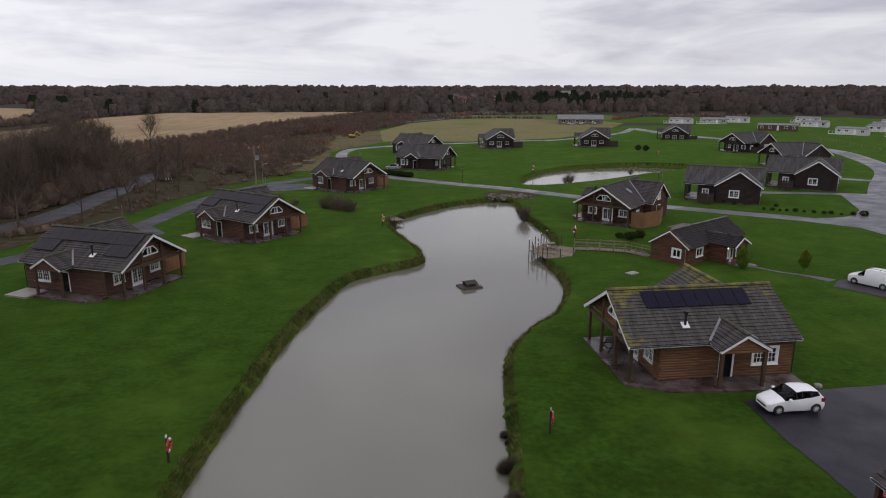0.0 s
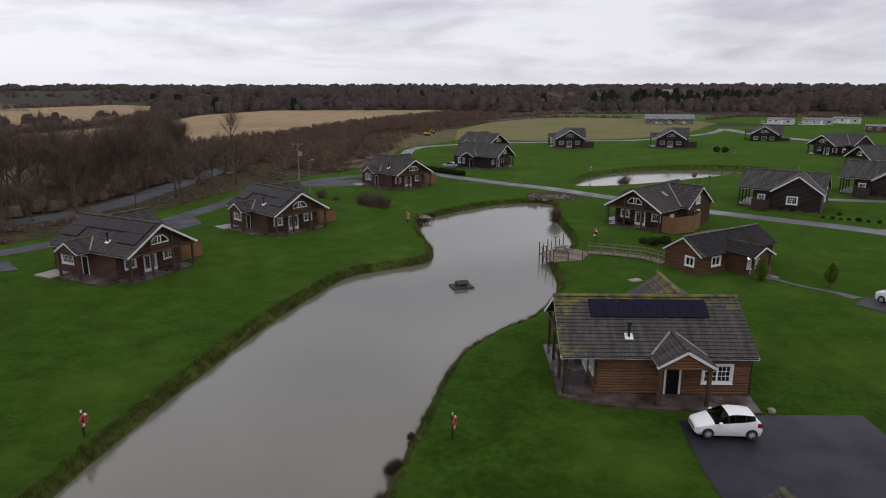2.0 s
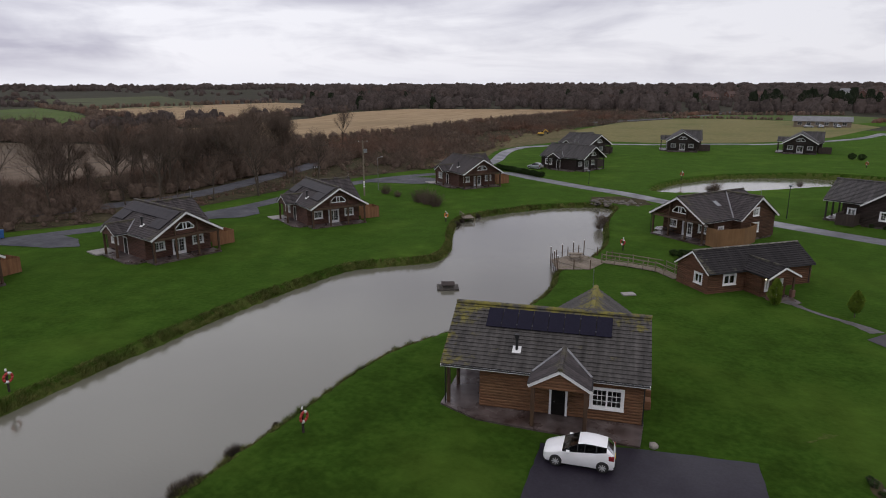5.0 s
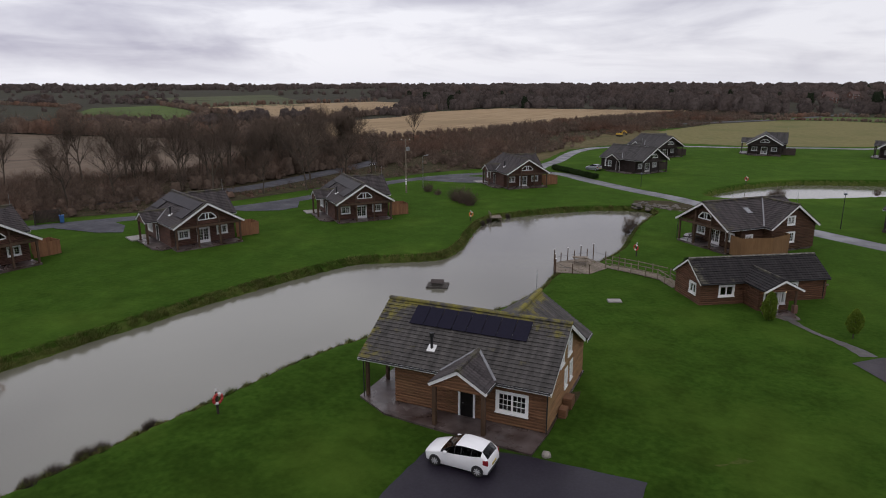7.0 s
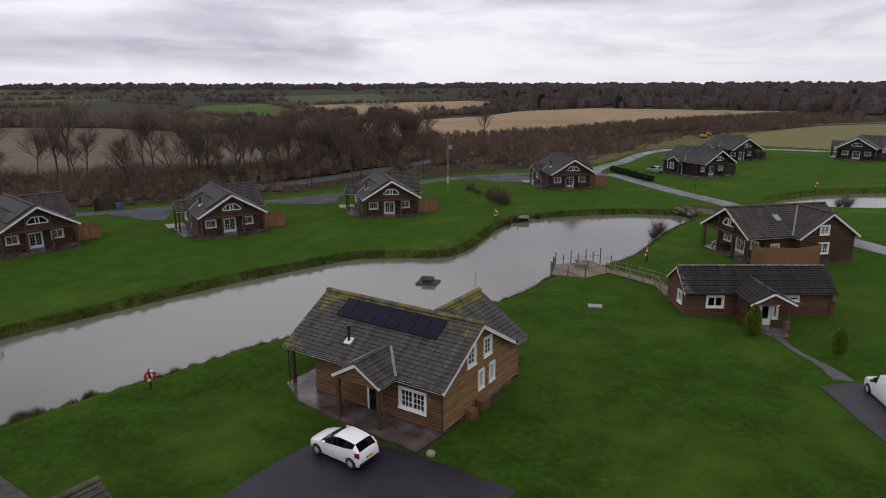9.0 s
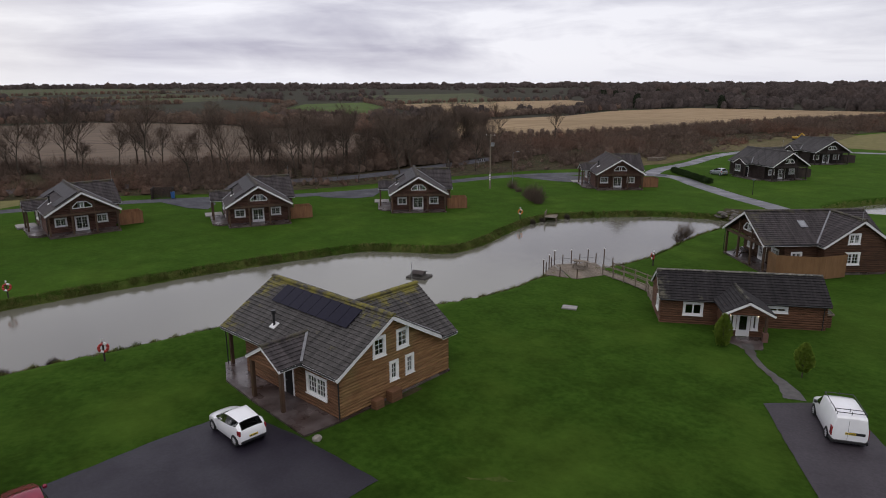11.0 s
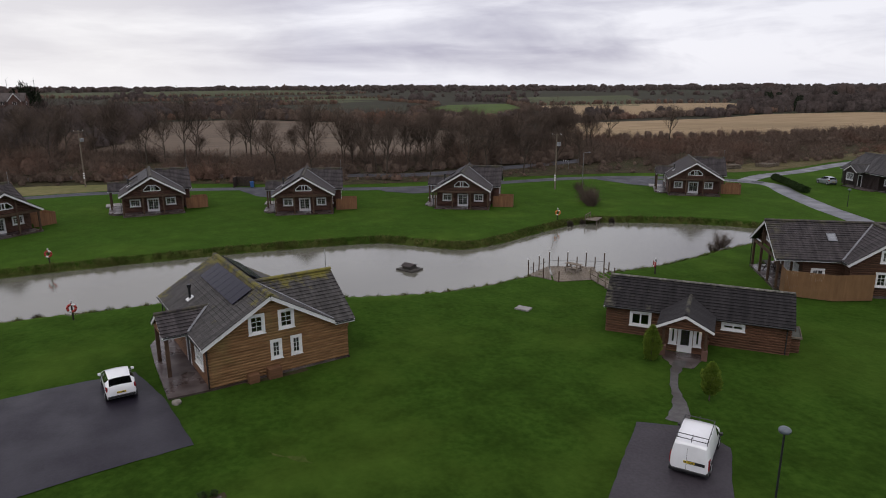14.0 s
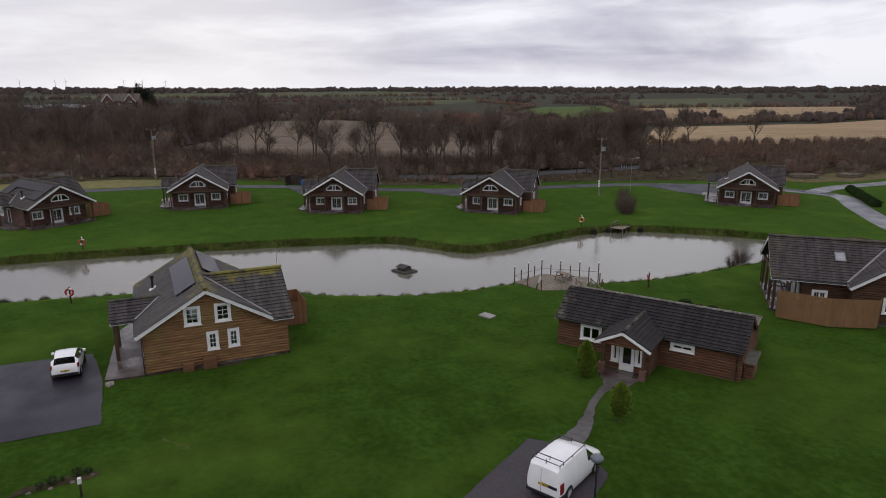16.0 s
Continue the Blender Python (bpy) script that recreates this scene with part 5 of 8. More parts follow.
for outline, mat, label, cat in ((TAN_A, M_DULLSTUBBLE, "pale stubble field beyond the trees", "field"), (TAN_B, M_STUBBLE, "wide pale stubble field", "field"), (TAN_C, M_STUBBLE, "far pale stubble field", "field"),
                                 (GREEN_1, M_PASTURE, "bright green pasture", "field"), (GREEN_2, M_FARFIELD, "far green pasture", "field"), (GREEN_3, M_FARFIELD, "far dull green field", "field"),
                                 (GREEN_4, M_FARFIELD, "far rough field", "field"), (PADDOCK, M_PADDOCK, "yellowed rough paddock", "field"), (MEADOW, M_PASTURE, "narrow green meadow past the paddock", "field"), (SCRUB, M_SCRUBFLOOR, "dead undergrowth", "ground"),
                                 (CARAVAN_PARK, M_GRASS, "grass between the caravans", "ground")):
    sheet("field" if cat == "field" else "rough_ground", outline, mat, 0.06 if cat == "field" else 0.045, label, cat, cell=18)


def within(x, y, poly):
    hit = False
    for (ax, ay), (bx, by) in zip(poly, poly[1:] + poly[:1]):
        if (ay > y) != (by > y) and x < (bx - ax) * (y - ay) / (by - ay) + ax:
            hit = not hit
    return hit


def soft_normals(me, tri, out):
    """Shades blades by the form that they make up: out is one direction a blade."""
    out = out / np.linalg.norm(out, axis=1, keepdims=True)
    me.polygons.foreach_set("use_smooth", np.ones(len(out), bool))
    me.normals_split_custom_set(np.repeat(out, 3, 0).tolist())


def outward(tri, out):
    """Turns each blade so that it faces along out."""
    t = tri.reshape(-1, 3, 3)
    g = np.cross(t[:, 1] - t[:, 0], t[:, 2] - t[:, 0])
    back = np.sum(g * out, 1) < 0
    t[back] = t[back][:, [0, 2, 1]]
    return t.reshape(-1, 3)


def stuff_mesh(name, tri, material, label, category, out=None):
    me = bpy.data.meshes.new(name)
    if out is not None:
        tri = outward(tri, out)
    me.from_pydata(tri.tolist(), [], np.arange(len(tri)).reshape(-1, 3).tolist())
    if out is not None:
        soft_normals(me, tri, out)
    return tagged(mesh_part(name, me, material), label, category, kind="stuff")


def mounds(name, spots, material, label, category, blades, blade, thin=0.1, seed=1, segs=7, body=0.84):
    """Dense leafless crowns, each at (x, y, height, width): a lumpy twiggy body under a fringe of fine shoots; one joined mesh."""
    rng = np.random.default_rng(seed)
    s = np.array(spots, float)
    n = len(s)
    root = np.stack([s[:, 0], s[:, 1], level_of(s[:, 0], s[:, 1])], 1)
    h, w = s[:, 2], s[:, 3]
    el = np.radians([-8, 22, 52])
    az = np.arange(segs) * 2 * np.pi / segs
    turn = rng.random(n)[:, None, None] * 6.28
    lump = 0.68 + 0.64 * rng.random((n, 3, segs))
    ca = (az[None, None, :] + turn + 0.4 * np.arange(3)[None, :, None])
    px = np.cos(ca) * np.cos(el)[None, :, None] * lump
    py = np.sin(ca) * np.cos(el)[None, :, None] * lump
    pz = np.sin(el)[None, :, None] * lump
    ring = np.stack([px, py, pz], -1)
    cap = np.zeros((n, 3))
    cap[:, 2] = 0.85 + 0.3 * rng.random(n)
    cap[:, :2] = rng.normal(size=(n, 2)) * 0.12
    size = np.stack([w / 2 * body, w / 2 * body, h * 0.86 * body], 1)
    lift = np.stack([0 * h, 0 * h, h * 0.14], 1)
    world = lambda p, shape: root.reshape(shape) + lift.reshape(shape) + p * size.reshape(shape)
    rw, cw = world(ring, (n, 1, 1, 3)), world(cap, (n, 3))
    tris, outs = [], []

    def add(a, b, c, oa, ob, oc):
        tris.append(np.stack([a, b, c], -2).reshape(-1, 3))
        outs.append(np.stack([oa, ob, oc], -2).reshape(-1, 3))
    nxt = np.roll(rw, -1, 2)
    ro, no = ring + np.array([0, 0, 0.3]), np.roll(ring, -1, 2) + np.array([0, 0, 0.3])
    for k in (0, 1):
        add(rw[:, k], nxt[:, k], nxt[:, k + 1], ro[:, k], no[:, k], no[:, k + 1])
        add(rw[:, k], nxt[:, k + 1], rw[:, k + 1], ro[:, k], no[:, k + 1], ro[:, k + 1])
    top, to = np.repeat(cw[:, None], segs, 1), np.repeat((cap + np.array([0, 0, 0.3]))[:, None], segs, 1)
    add(rw[:, 2], nxt[:, 2], top, ro[:, 2], no[:, 2], to)
    u = rng.normal(size=(n, blades, 3))
    u[..., 2] = np.abs(u[..., 2]) * 0.9 + 0.02
    u /= np.linalg.norm(u, axis=2, keepdims=True)
    p = world(u / body * (0.4 + 0.58 * rng.random((n, blades, 1)) ** 0.7), (n, 1, 3))
    d = u * 0.8 + rng.normal(size=u.shape) * 0.45 + np.array([0, 0, 0.35])
    d /= np.linalg.norm(d, axis=2, keepdims=True)
    long = blade * (h / h.mean())[:, None, None] * (0.5 + rng.random((n, blades, 1)))
    side = np.cross(d, rng.normal(size=u.shape))
    side *= thin * long / np.linalg.norm(side, axis=2, keepdims=True)
    bo = u + np.array([0, 0, 0.4])
    soup = outward(np.stack([p - side, p + side, p + d * long], 2).reshape(-1, 3), bo.reshape(-1, 3))
    tris.append(soup)
    outs.append(np.repeat(bo.reshape(-1, 3), 3, 0))
    tri, out = np.concatenate(tris), np.concatenate(outs)
    me = bpy.data.meshes.new(name)
    me.from_pydata(tri.tolist(), [], np.arange(len(tri)).reshape(-1, 3).tolist())
    me.polygons.foreach_set("use_smooth", np.ones(len(tri) // 3, bool))
    me.normals_split_custom_set((out / np.linalg.norm(out, axis=1, keepdims=True)).tolist())
    return tagged(mesh_part(name, me, material), label, category, kind="stuff")


rs = random.Random(4)
PUBLIC_ROAD = [Vector(p) for p in ((-110, -60), (-98, 0), (-90, 40), (-70, 82), (-64.2, 94), (-62.6, 103), (-63.2, 113.5), (-64.4, 126), (-66.2, 141.5), (-70, 162), (-76, 195), (-70, 260), (-40, 330), (10, 420), (40, 520))]


def by_road(x, y, near):
    p = Vector((x, y))
    for a, b in zip(PUBLIC_ROAD, PUBLIC_ROAD[1:]):
        t = max(0, min(1, (p - a).dot(b - a) / (b - a).length_squared))
        if (p - a - (b - a) * t).length < near:
            return True
    return False


def scatter(poly, n, hmin, hmax, wide, road=0.0):
    xs, ys = [p[0] for p in poly], [p[1] for p in poly]
    out = []
    for _ in range(n * 14):
        if len(out) >= n:
            break
        x, y = rs.uniform(min(xs), max(xs)), rs.uniform(min(ys), max(ys))
        if within(x, y, poly) and not (road and by_road(x, y, road)):
            h = rs.uniform(hmin, hmax) * (0.75 + 0.6 * noise.noise(Vector((x * 0.03, y * 0.03, 3))))
            out.append((x, y, h, h * rs.uniform(*wide)))
    return out


VERGE = [(-66, 84), (-61, 92), (-59.5, 104), (-60, 126), (-62.5, 142), (-46, 142), (-49, 115), (-52, 92), (-56, 80)]
scrub_spots = [(p[0], p[1], p[2] * 0.62, p[3] * 0.8) if p[1] > 200 else p if not within(p[0], p[1], VERGE) else (p[0], p[1], p[2] * 0.4, p[3] * 0.5) for p in scatter(SCRUB, 2600, 1.3, 3.6, (1.2, 2.0), 3.4)]
near = [p for p in scrub_spots if math.hypot(p[0] - 30, p[1] - 60) < 210]
mounds("scrub", near, M_SCRUB, "tangled leafless winter scrub", "scrub", 140, 1.2, 0.012, seed=2, segs=6, body=0.42)
mounds("scrub", [p for p in scrub_spots if p not in near], M_SCRUB, "tangled leafless winter scrub along the road", "scrub", 85, 1.4, 0.015, seed=22, segs=6, body=0.42)


def hedge_spots(points, gap, h0, h1, wide=(0.9, 1.5)):
    out = []
    for (ax, ay), (bx, by) in zip(points, points[1:]):
        n = max(1, int(math.hypot(bx - ax, by - ay) / gap))
        for i in range(n):
            t = (i + rs.random()) / n
            h = rs.uniform(h0, h1)
            out.append((ax + (bx - ax) * t + rs.uniform(-1, 1), ay + (by - ay) * t + rs.uniform(-1, 1), h, h * rs.uniform(*wide)))
    return out


FIELD_HEDGES = (hedge_spots([(-205, 215), (-212, 290), (-222, 400), (-240, 470)], 2.2, 3, 5.5) + hedge_spots([(-230, 270), (-430, 362), (-445, 440), (-408, 595)], 4, 3, 6)
                + hedge_spots([(-340, 112), (-272, 152), (-176, 174), (-124, 166)], 1.7, 5, 9.5, (0.8, 1.2)) + hedge_spots([(-240, 210), (-318, 222), (-386, 240), (-505, 322), (-760, 360)], 3, 3, 5.5) + hedge_spots([(-245, 222), (-292, 278), (-400, 352), (-508, 402)], 3, 3, 6)
                + hedge_spots([(-640, 250), (-900, 150)], 5, 3, 5) + hedge_spots([(-520, 410), (-820, 600)], 6, 3, 5) + hedge_spots([(-118, 182), (-106, 212), (-94, 262), (-83, 347), (-58, 472)], 2.0, 1.8, 3.6)
                + hedge_spots([(-1050, -220), (-1250, 520)], 6, 5, 8) + hedge_spots([(-620, 60), (-600, 250)], 4, 4, 7) + hedge_spots([(-850, 40), (-900, 430)], 5, 4, 8) + hedge_spots([(-520, -40), (-540, 120), (-640, 150)], 4, 5, 8) + hedge_spots([(-150, 26), (-185, 38), (-325, 58)], 2, 4, 8) + hedge_spots([(-345, 60), (-345, 110)], 3, 4, 8)
                + hedge_spots([(-6, 402), (34, 412), (60, 396)], 1.5, 1.6, 2.4) + hedge_spots([(96, 372), (120, 405), (180, 395)], 1.6, 1.8, 3) + hedge_spots([(-10, 408), (20, 458), (96, 453)], 1.6, 2, 4))
mounds("understory", hedge_spots([(-160, -20), (-138, 20), (-113, 54), (-99, 75), (-86, 95), (-75, 112), (-66, 135)], 0.8, 2.0, 4.0) + hedge_spots([(-92, 15), (-84, 38), (-74, 70), (-66, 84)], 0.7, 2.2, 4.2)
        + hedge_spots([(-60, 140), (-63, 152), (-67, 175), (-71, 200), (-64, 262), (-35, 328)], 0.9, 2.6, 4.6) + hedge_spots([(-70, 150), (-74, 175), (-75, 198), (-68, 262), (-40, 325)], 1.3, 2.6, 4.2)
        + hedge_spots([(-72, 62), (-63, 80), (-57, 92)], 0.9, 1.2, 2.4) + hedge_spots([(-57, 92), (-54, 118), (-57, 138)], 1.6, 0.7, 1.5), M_SCRUB, "leafless undergrowth along the road and trees", "scrub", 150, 1.2, 0.012, seed=9, segs=6, body=0.4)
COPSE = [(-60, 100), (-56, 126), (-62, 150), (-88, 154), (-86, 124), (-74, 104)]
LANE_WOOD = [(-100, -60), (-97, 22), (-125, 34), (-165, -10), (-190, -60)]
bush_spots = [p for p in scatter(SCRUB, 150, 2.8, 5.4, (0.9, 1.5), 4.5) if not within(p[0], p[1], VERGE)] + hedge_spots([(-80, 66), (-73, 84), (-68, 100), (-69, 125), (-71, 150)], 2.6, 3, 5)
bush_spots += [p for p in scatter(COPSE, 55, 4.0, 8.5, (0.8, 1.2), 5.0) + scatter(LANE_WOOD, 130, 4.0, 8.5, (0.8, 1.3), 5.0) if not within(p[0], p[1], VERGE)]
mounds("bushes", bush_spots, M_SCRUB, "rounded leafless bushes in the scrub", "scrub", 360, 1.4, 0.010, seed=15, segs=8, body=0.5)
mounds("field_hedges", FIELD_HEDGES, M_SCRUB, "leafless field hedges", "hedge", 60, 1.2, 0.025, seed=5, segs=6, body=0.68)


def wood_spots(r0, r1, n, density):
    out = []
    fields = [TAN_A, TAN_B, TAN_C, GREEN_1, GREEN_2, GREEN_3, GREEN_4, PADDOCK, MEADOW, CARAVAN_PARK]
    for _ in range(n * 25):
        if len(out) >= n:
            break
        r = r0 * ((r1 / r0) ** rs.random())
        t = radians(rs.uniform(52, 203))
        x, y = r * math.cos(t), r * math.sin(t)
        if any(within(x, y, f) for f in fields) or within(x, y, SCRUB) or (x > -225 and y < 330 and y > 175) or (x > -30 and y < 415) or (x > -110 and y < 490) or by_road(x, y, 8):
            continue
        k = noise.noise(Vector((x / 160, y / 160, 9))) + 0.5 * noise.noise(Vector((x / 60, y / 60, 2)))
        bearing = math.degrees(math.atan2(y - 40, x - 40)) % 360
        open_land = 127 < bearing < 164 and 180 < r < 1700 or 127 < bearing < 205 and 420 < r < 1700
        if open_land and k < 0.22:
            continue
        if x < -200 and k < density and r < 1500 and not (y < 60 and x > -330):
            continue
        village = -20 < x < 215 and 520 < y < 900
        if village and rs.random() < 0.45:
            continue
        h = rs.uniform(7, 13) * (1 + 0.7 * noise.noise(Vector((x / 90, y / 90, 5)))) * (0.6 if village or open_land else 1)
        out.append((x, y, h, h * rs.uniform(0.7, 1.2) * (1 + r / 3000)))
    return out


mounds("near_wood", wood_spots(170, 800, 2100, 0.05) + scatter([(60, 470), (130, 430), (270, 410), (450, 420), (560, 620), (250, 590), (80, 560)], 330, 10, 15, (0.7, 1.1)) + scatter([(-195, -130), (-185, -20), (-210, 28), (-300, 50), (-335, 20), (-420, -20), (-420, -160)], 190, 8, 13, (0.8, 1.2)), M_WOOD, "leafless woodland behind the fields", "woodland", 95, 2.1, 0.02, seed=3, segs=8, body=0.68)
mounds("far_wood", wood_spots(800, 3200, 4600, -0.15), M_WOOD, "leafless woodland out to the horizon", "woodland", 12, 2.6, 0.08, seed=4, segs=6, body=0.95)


def evergreen_spots(n):
    out = []
    for _ in range(n):
        r = 450 * (4.5 ** rs.random())
        t = radians(rs.uniform(60, 190))
        if noise.noise(Vector((r * math.cos(t) / 200, r * math.sin(t) / 200, 31))) < 0.1 or 122 < math.degrees(t) < 205:
            continue
        h = rs.uniform(9, 14)
        out.append((r * math.cos(t), r * math.sin(t), h, h * 0.6))
    out = [s for s in out if not any(within(s[0], s[1], f) for f in (TAN_A, TAN_B, TAN_C, GREEN_1, GREEN_2, GREEN_3, GREEN_4))]
    for _ in range(60):
        x = rs.uniform(30, 260)
        out.append((x, 640 + rs.uniform(-40, 120), rs.uniform(10, 15), rs.uniform(7, 11)))
    return out


mounds("dark_evergreens", evergreen_spots(420), M_EVERGREEN, "dark evergreen trees among the woods", "woodland", 60, 1.5, 0.12, seed=8)


# ---- bare trees ----
def bare_tree_data(seed, height, spread_out):
    """Limbs, branches and twigs of a leafless tree, as one trunk mesh and one mesh of twigs."""
    r = random.Random(seed)
    bm, vt, ft = bmesh.new(), [], []

    def twig(p, d, length, level_):
        q = p + d * length
        side = d.cross(Vector((r.uniform(-1, 1), r.uniform(-1, 1), r.uniform(-1, 1)))).normalized() * (0.028 if level_ == 0 else 0.018)
        i = len(vt)
        vt.extend((p - side, p + side, q))
        ft.append((i, i + 1, i + 2))
        if level_ < 2:
            for _ in range(3):
                t = r.uniform(0.25, 1)
                e = (d + Vector((r.uniform(-1, 1), r.uniform(-1, 1), r.uniform(-0.5, 0.8))) * 0.75).normalized()
                twig(p + d * length * t, e, length * r.uniform(0.4, 0.7), level_ + 1)

    def limb(p, d, length, rad, depth):
        steps = 4 if depth == 0 else 3
        for i in range(steps):
            d = (d + Vector((r.uniform(-1, 1), r.uniform(-1, 1), r.uniform(-0.1, 0.6))) * (0.12 if depth == 0 else 0.25)).normalized()
            q = p + d * length / steps
            r1 = rad * (1 - 0.7 * (i + 1) / steps)
            rod(bm, p, q, rad * (1 - 0.7 * i / steps), r1, 5 if depth == 0 else 4 if depth == 1 else 3)
            p = q
            for _ in range((0, 2, 3, 3)[i] if depth == 0 else 2):
                e = (d * 0.7 + Vector((r.uniform(-1, 1), r.uniform(-1, 1), r.uniform(0.0, 0.9))) * spread_out).normalized()
                if depth < 2:
                    limb(p, e, length * (r.uniform(0.42, 0.62) if depth == 0 else r.uniform(0.5, 0.7)) * (1.1 - 0.12 * i), rad * 0.45, depth + 1)
                else:
                    twig(p, e, length * r.uniform(0.6, 1.0), 0)
        twig(p, d, length * 0.6, 0)

    limb(Vector((0, 0, -0.1)), Vector((r.uniform(-0.06, 0.06), r.uniform(-0.06, 0.06), 1)).normalized(), height * 0.72, height * 0.02, 0)
    trunk = bpy.data.meshes.new("trunk")
    bm.to_mesh(trunk)
    bm.free()
    top = max(v.z for v in vt)
    k = height / top
    twigs = bpy.data.meshes.new("twigs")
    tri = np.array([tuple(v) for v in vt])
    out = tri.reshape(-1, 3, 3).mean(1) - np.array([0, 0, 0.45 * top])
    out = out / np.linalg.norm(out, axis=1, keepdims=True) + np.array([0, 0, 0.3])
    tri = outward(tri, out)
    twigs.from_pydata(tri.tolist(), [], ft)
    soft_normals(twigs, tri, out)
    return trunk, twigs, k


def bare_tree(seed, height, spread_out, label):
    trunk, twigs, k = bare_tree_data(seed, height, spread_out)
    top = thing("bare_tree", label, "tree", "bare trees")
    mesh_part("trunk", trunk, M_BARK, top)
    mesh_part("crown", twigs, M_TWIG, top, "leafless twigs")
    top.scale = (k, k, k)
    return top


kinds = [bare_tree(11, 14, 1.0, "tall leafless tree by the field"), bare_tree(12, 12.5, 1.15, "spreading leafless tree in scrub"), bare_tree(13, 14.5, 0.9, "slender leafless tree by the field"),
         bare_tree(14, 11.5, 1.2, "broad leafless tree in scrub")]
tree_spots = []
row_line = [(-185, -62), (-160, -20), (-138, 20), (-113, 54), (-99, 75), (-86, 95), (-75, 112)]
for (ax, ay), (bx, by) in zip(row_line, row_line[1:]):
    n = int(math.hypot(bx - ax, by - ay) / 3.5)
    for i in range(n):
        t = (i + rs.uniform(0.1, 0.9)) / n
        tree_spots.append((ax + (bx - ax) * t + rs.uniform(-4, 4), ay + (by - ay) * t + rs.uniform(-4, 4)))
row_trees = len(tree_spots)
tree_spots += [(x, y) for x, y, _, _ in scatter([(-70, 92), (-68, 128), (-84, 128), (-92, 95), (-82, 80)], 18, 1, 1, (1, 1), 4.5)]
tree_spots += [(x, y) for x, y, _, _ in scatter(COPSE, 34, 1, 1, (1, 1), 4.5)]
tree_spots += [(-51, 105), (-55, 97.5), (-60, 90), (-64, 98), (-56.5, 112), (-53, 119), (-52, 127), (-66, 88), (-70, 77), (-72, 70)]
tree_spots += [(x, y) for x, y, _, _ in scatter([(-72, 150), (-68, 175), (-85, 200), (-112, 180), (-118, 178), (-96, 150)], 12, 1, 1, (1, 1), 5)]
tree_spots += [(x, y) for x, y, _, _ in scatter(LANE_WOOD, 38, 1, 1, (1, 1), 5)]
for i, (x, y) in enumerate(tree_spots):
    kind = kinds[i % 4]
    sc = rs.uniform(0.75, 1.1)
    m = pose(x, y, level(x, y), 0, 0, rs.uniform(0, 360)) @ Matrix.Diagonal((sc, sc, sc, 1))
    if i < 4:
        kind.matrix_basis = m @ Matrix.Diagonal((*kind.scale, 1))
        kinds[i] = kind
    else:
        t = copy_thing(kind, Matrix())
        k = kinds[i % 4].scale[0] * (rs.uniform(1.0, 1.3) if i < row_trees else rs.uniform(0.75, 1.08))
        t.matrix_basis = pose(x, y, level(x, y), 0, 0, rs.uniform(0, 360)) @ Matrix.Diagonal((k, k, k, 1))


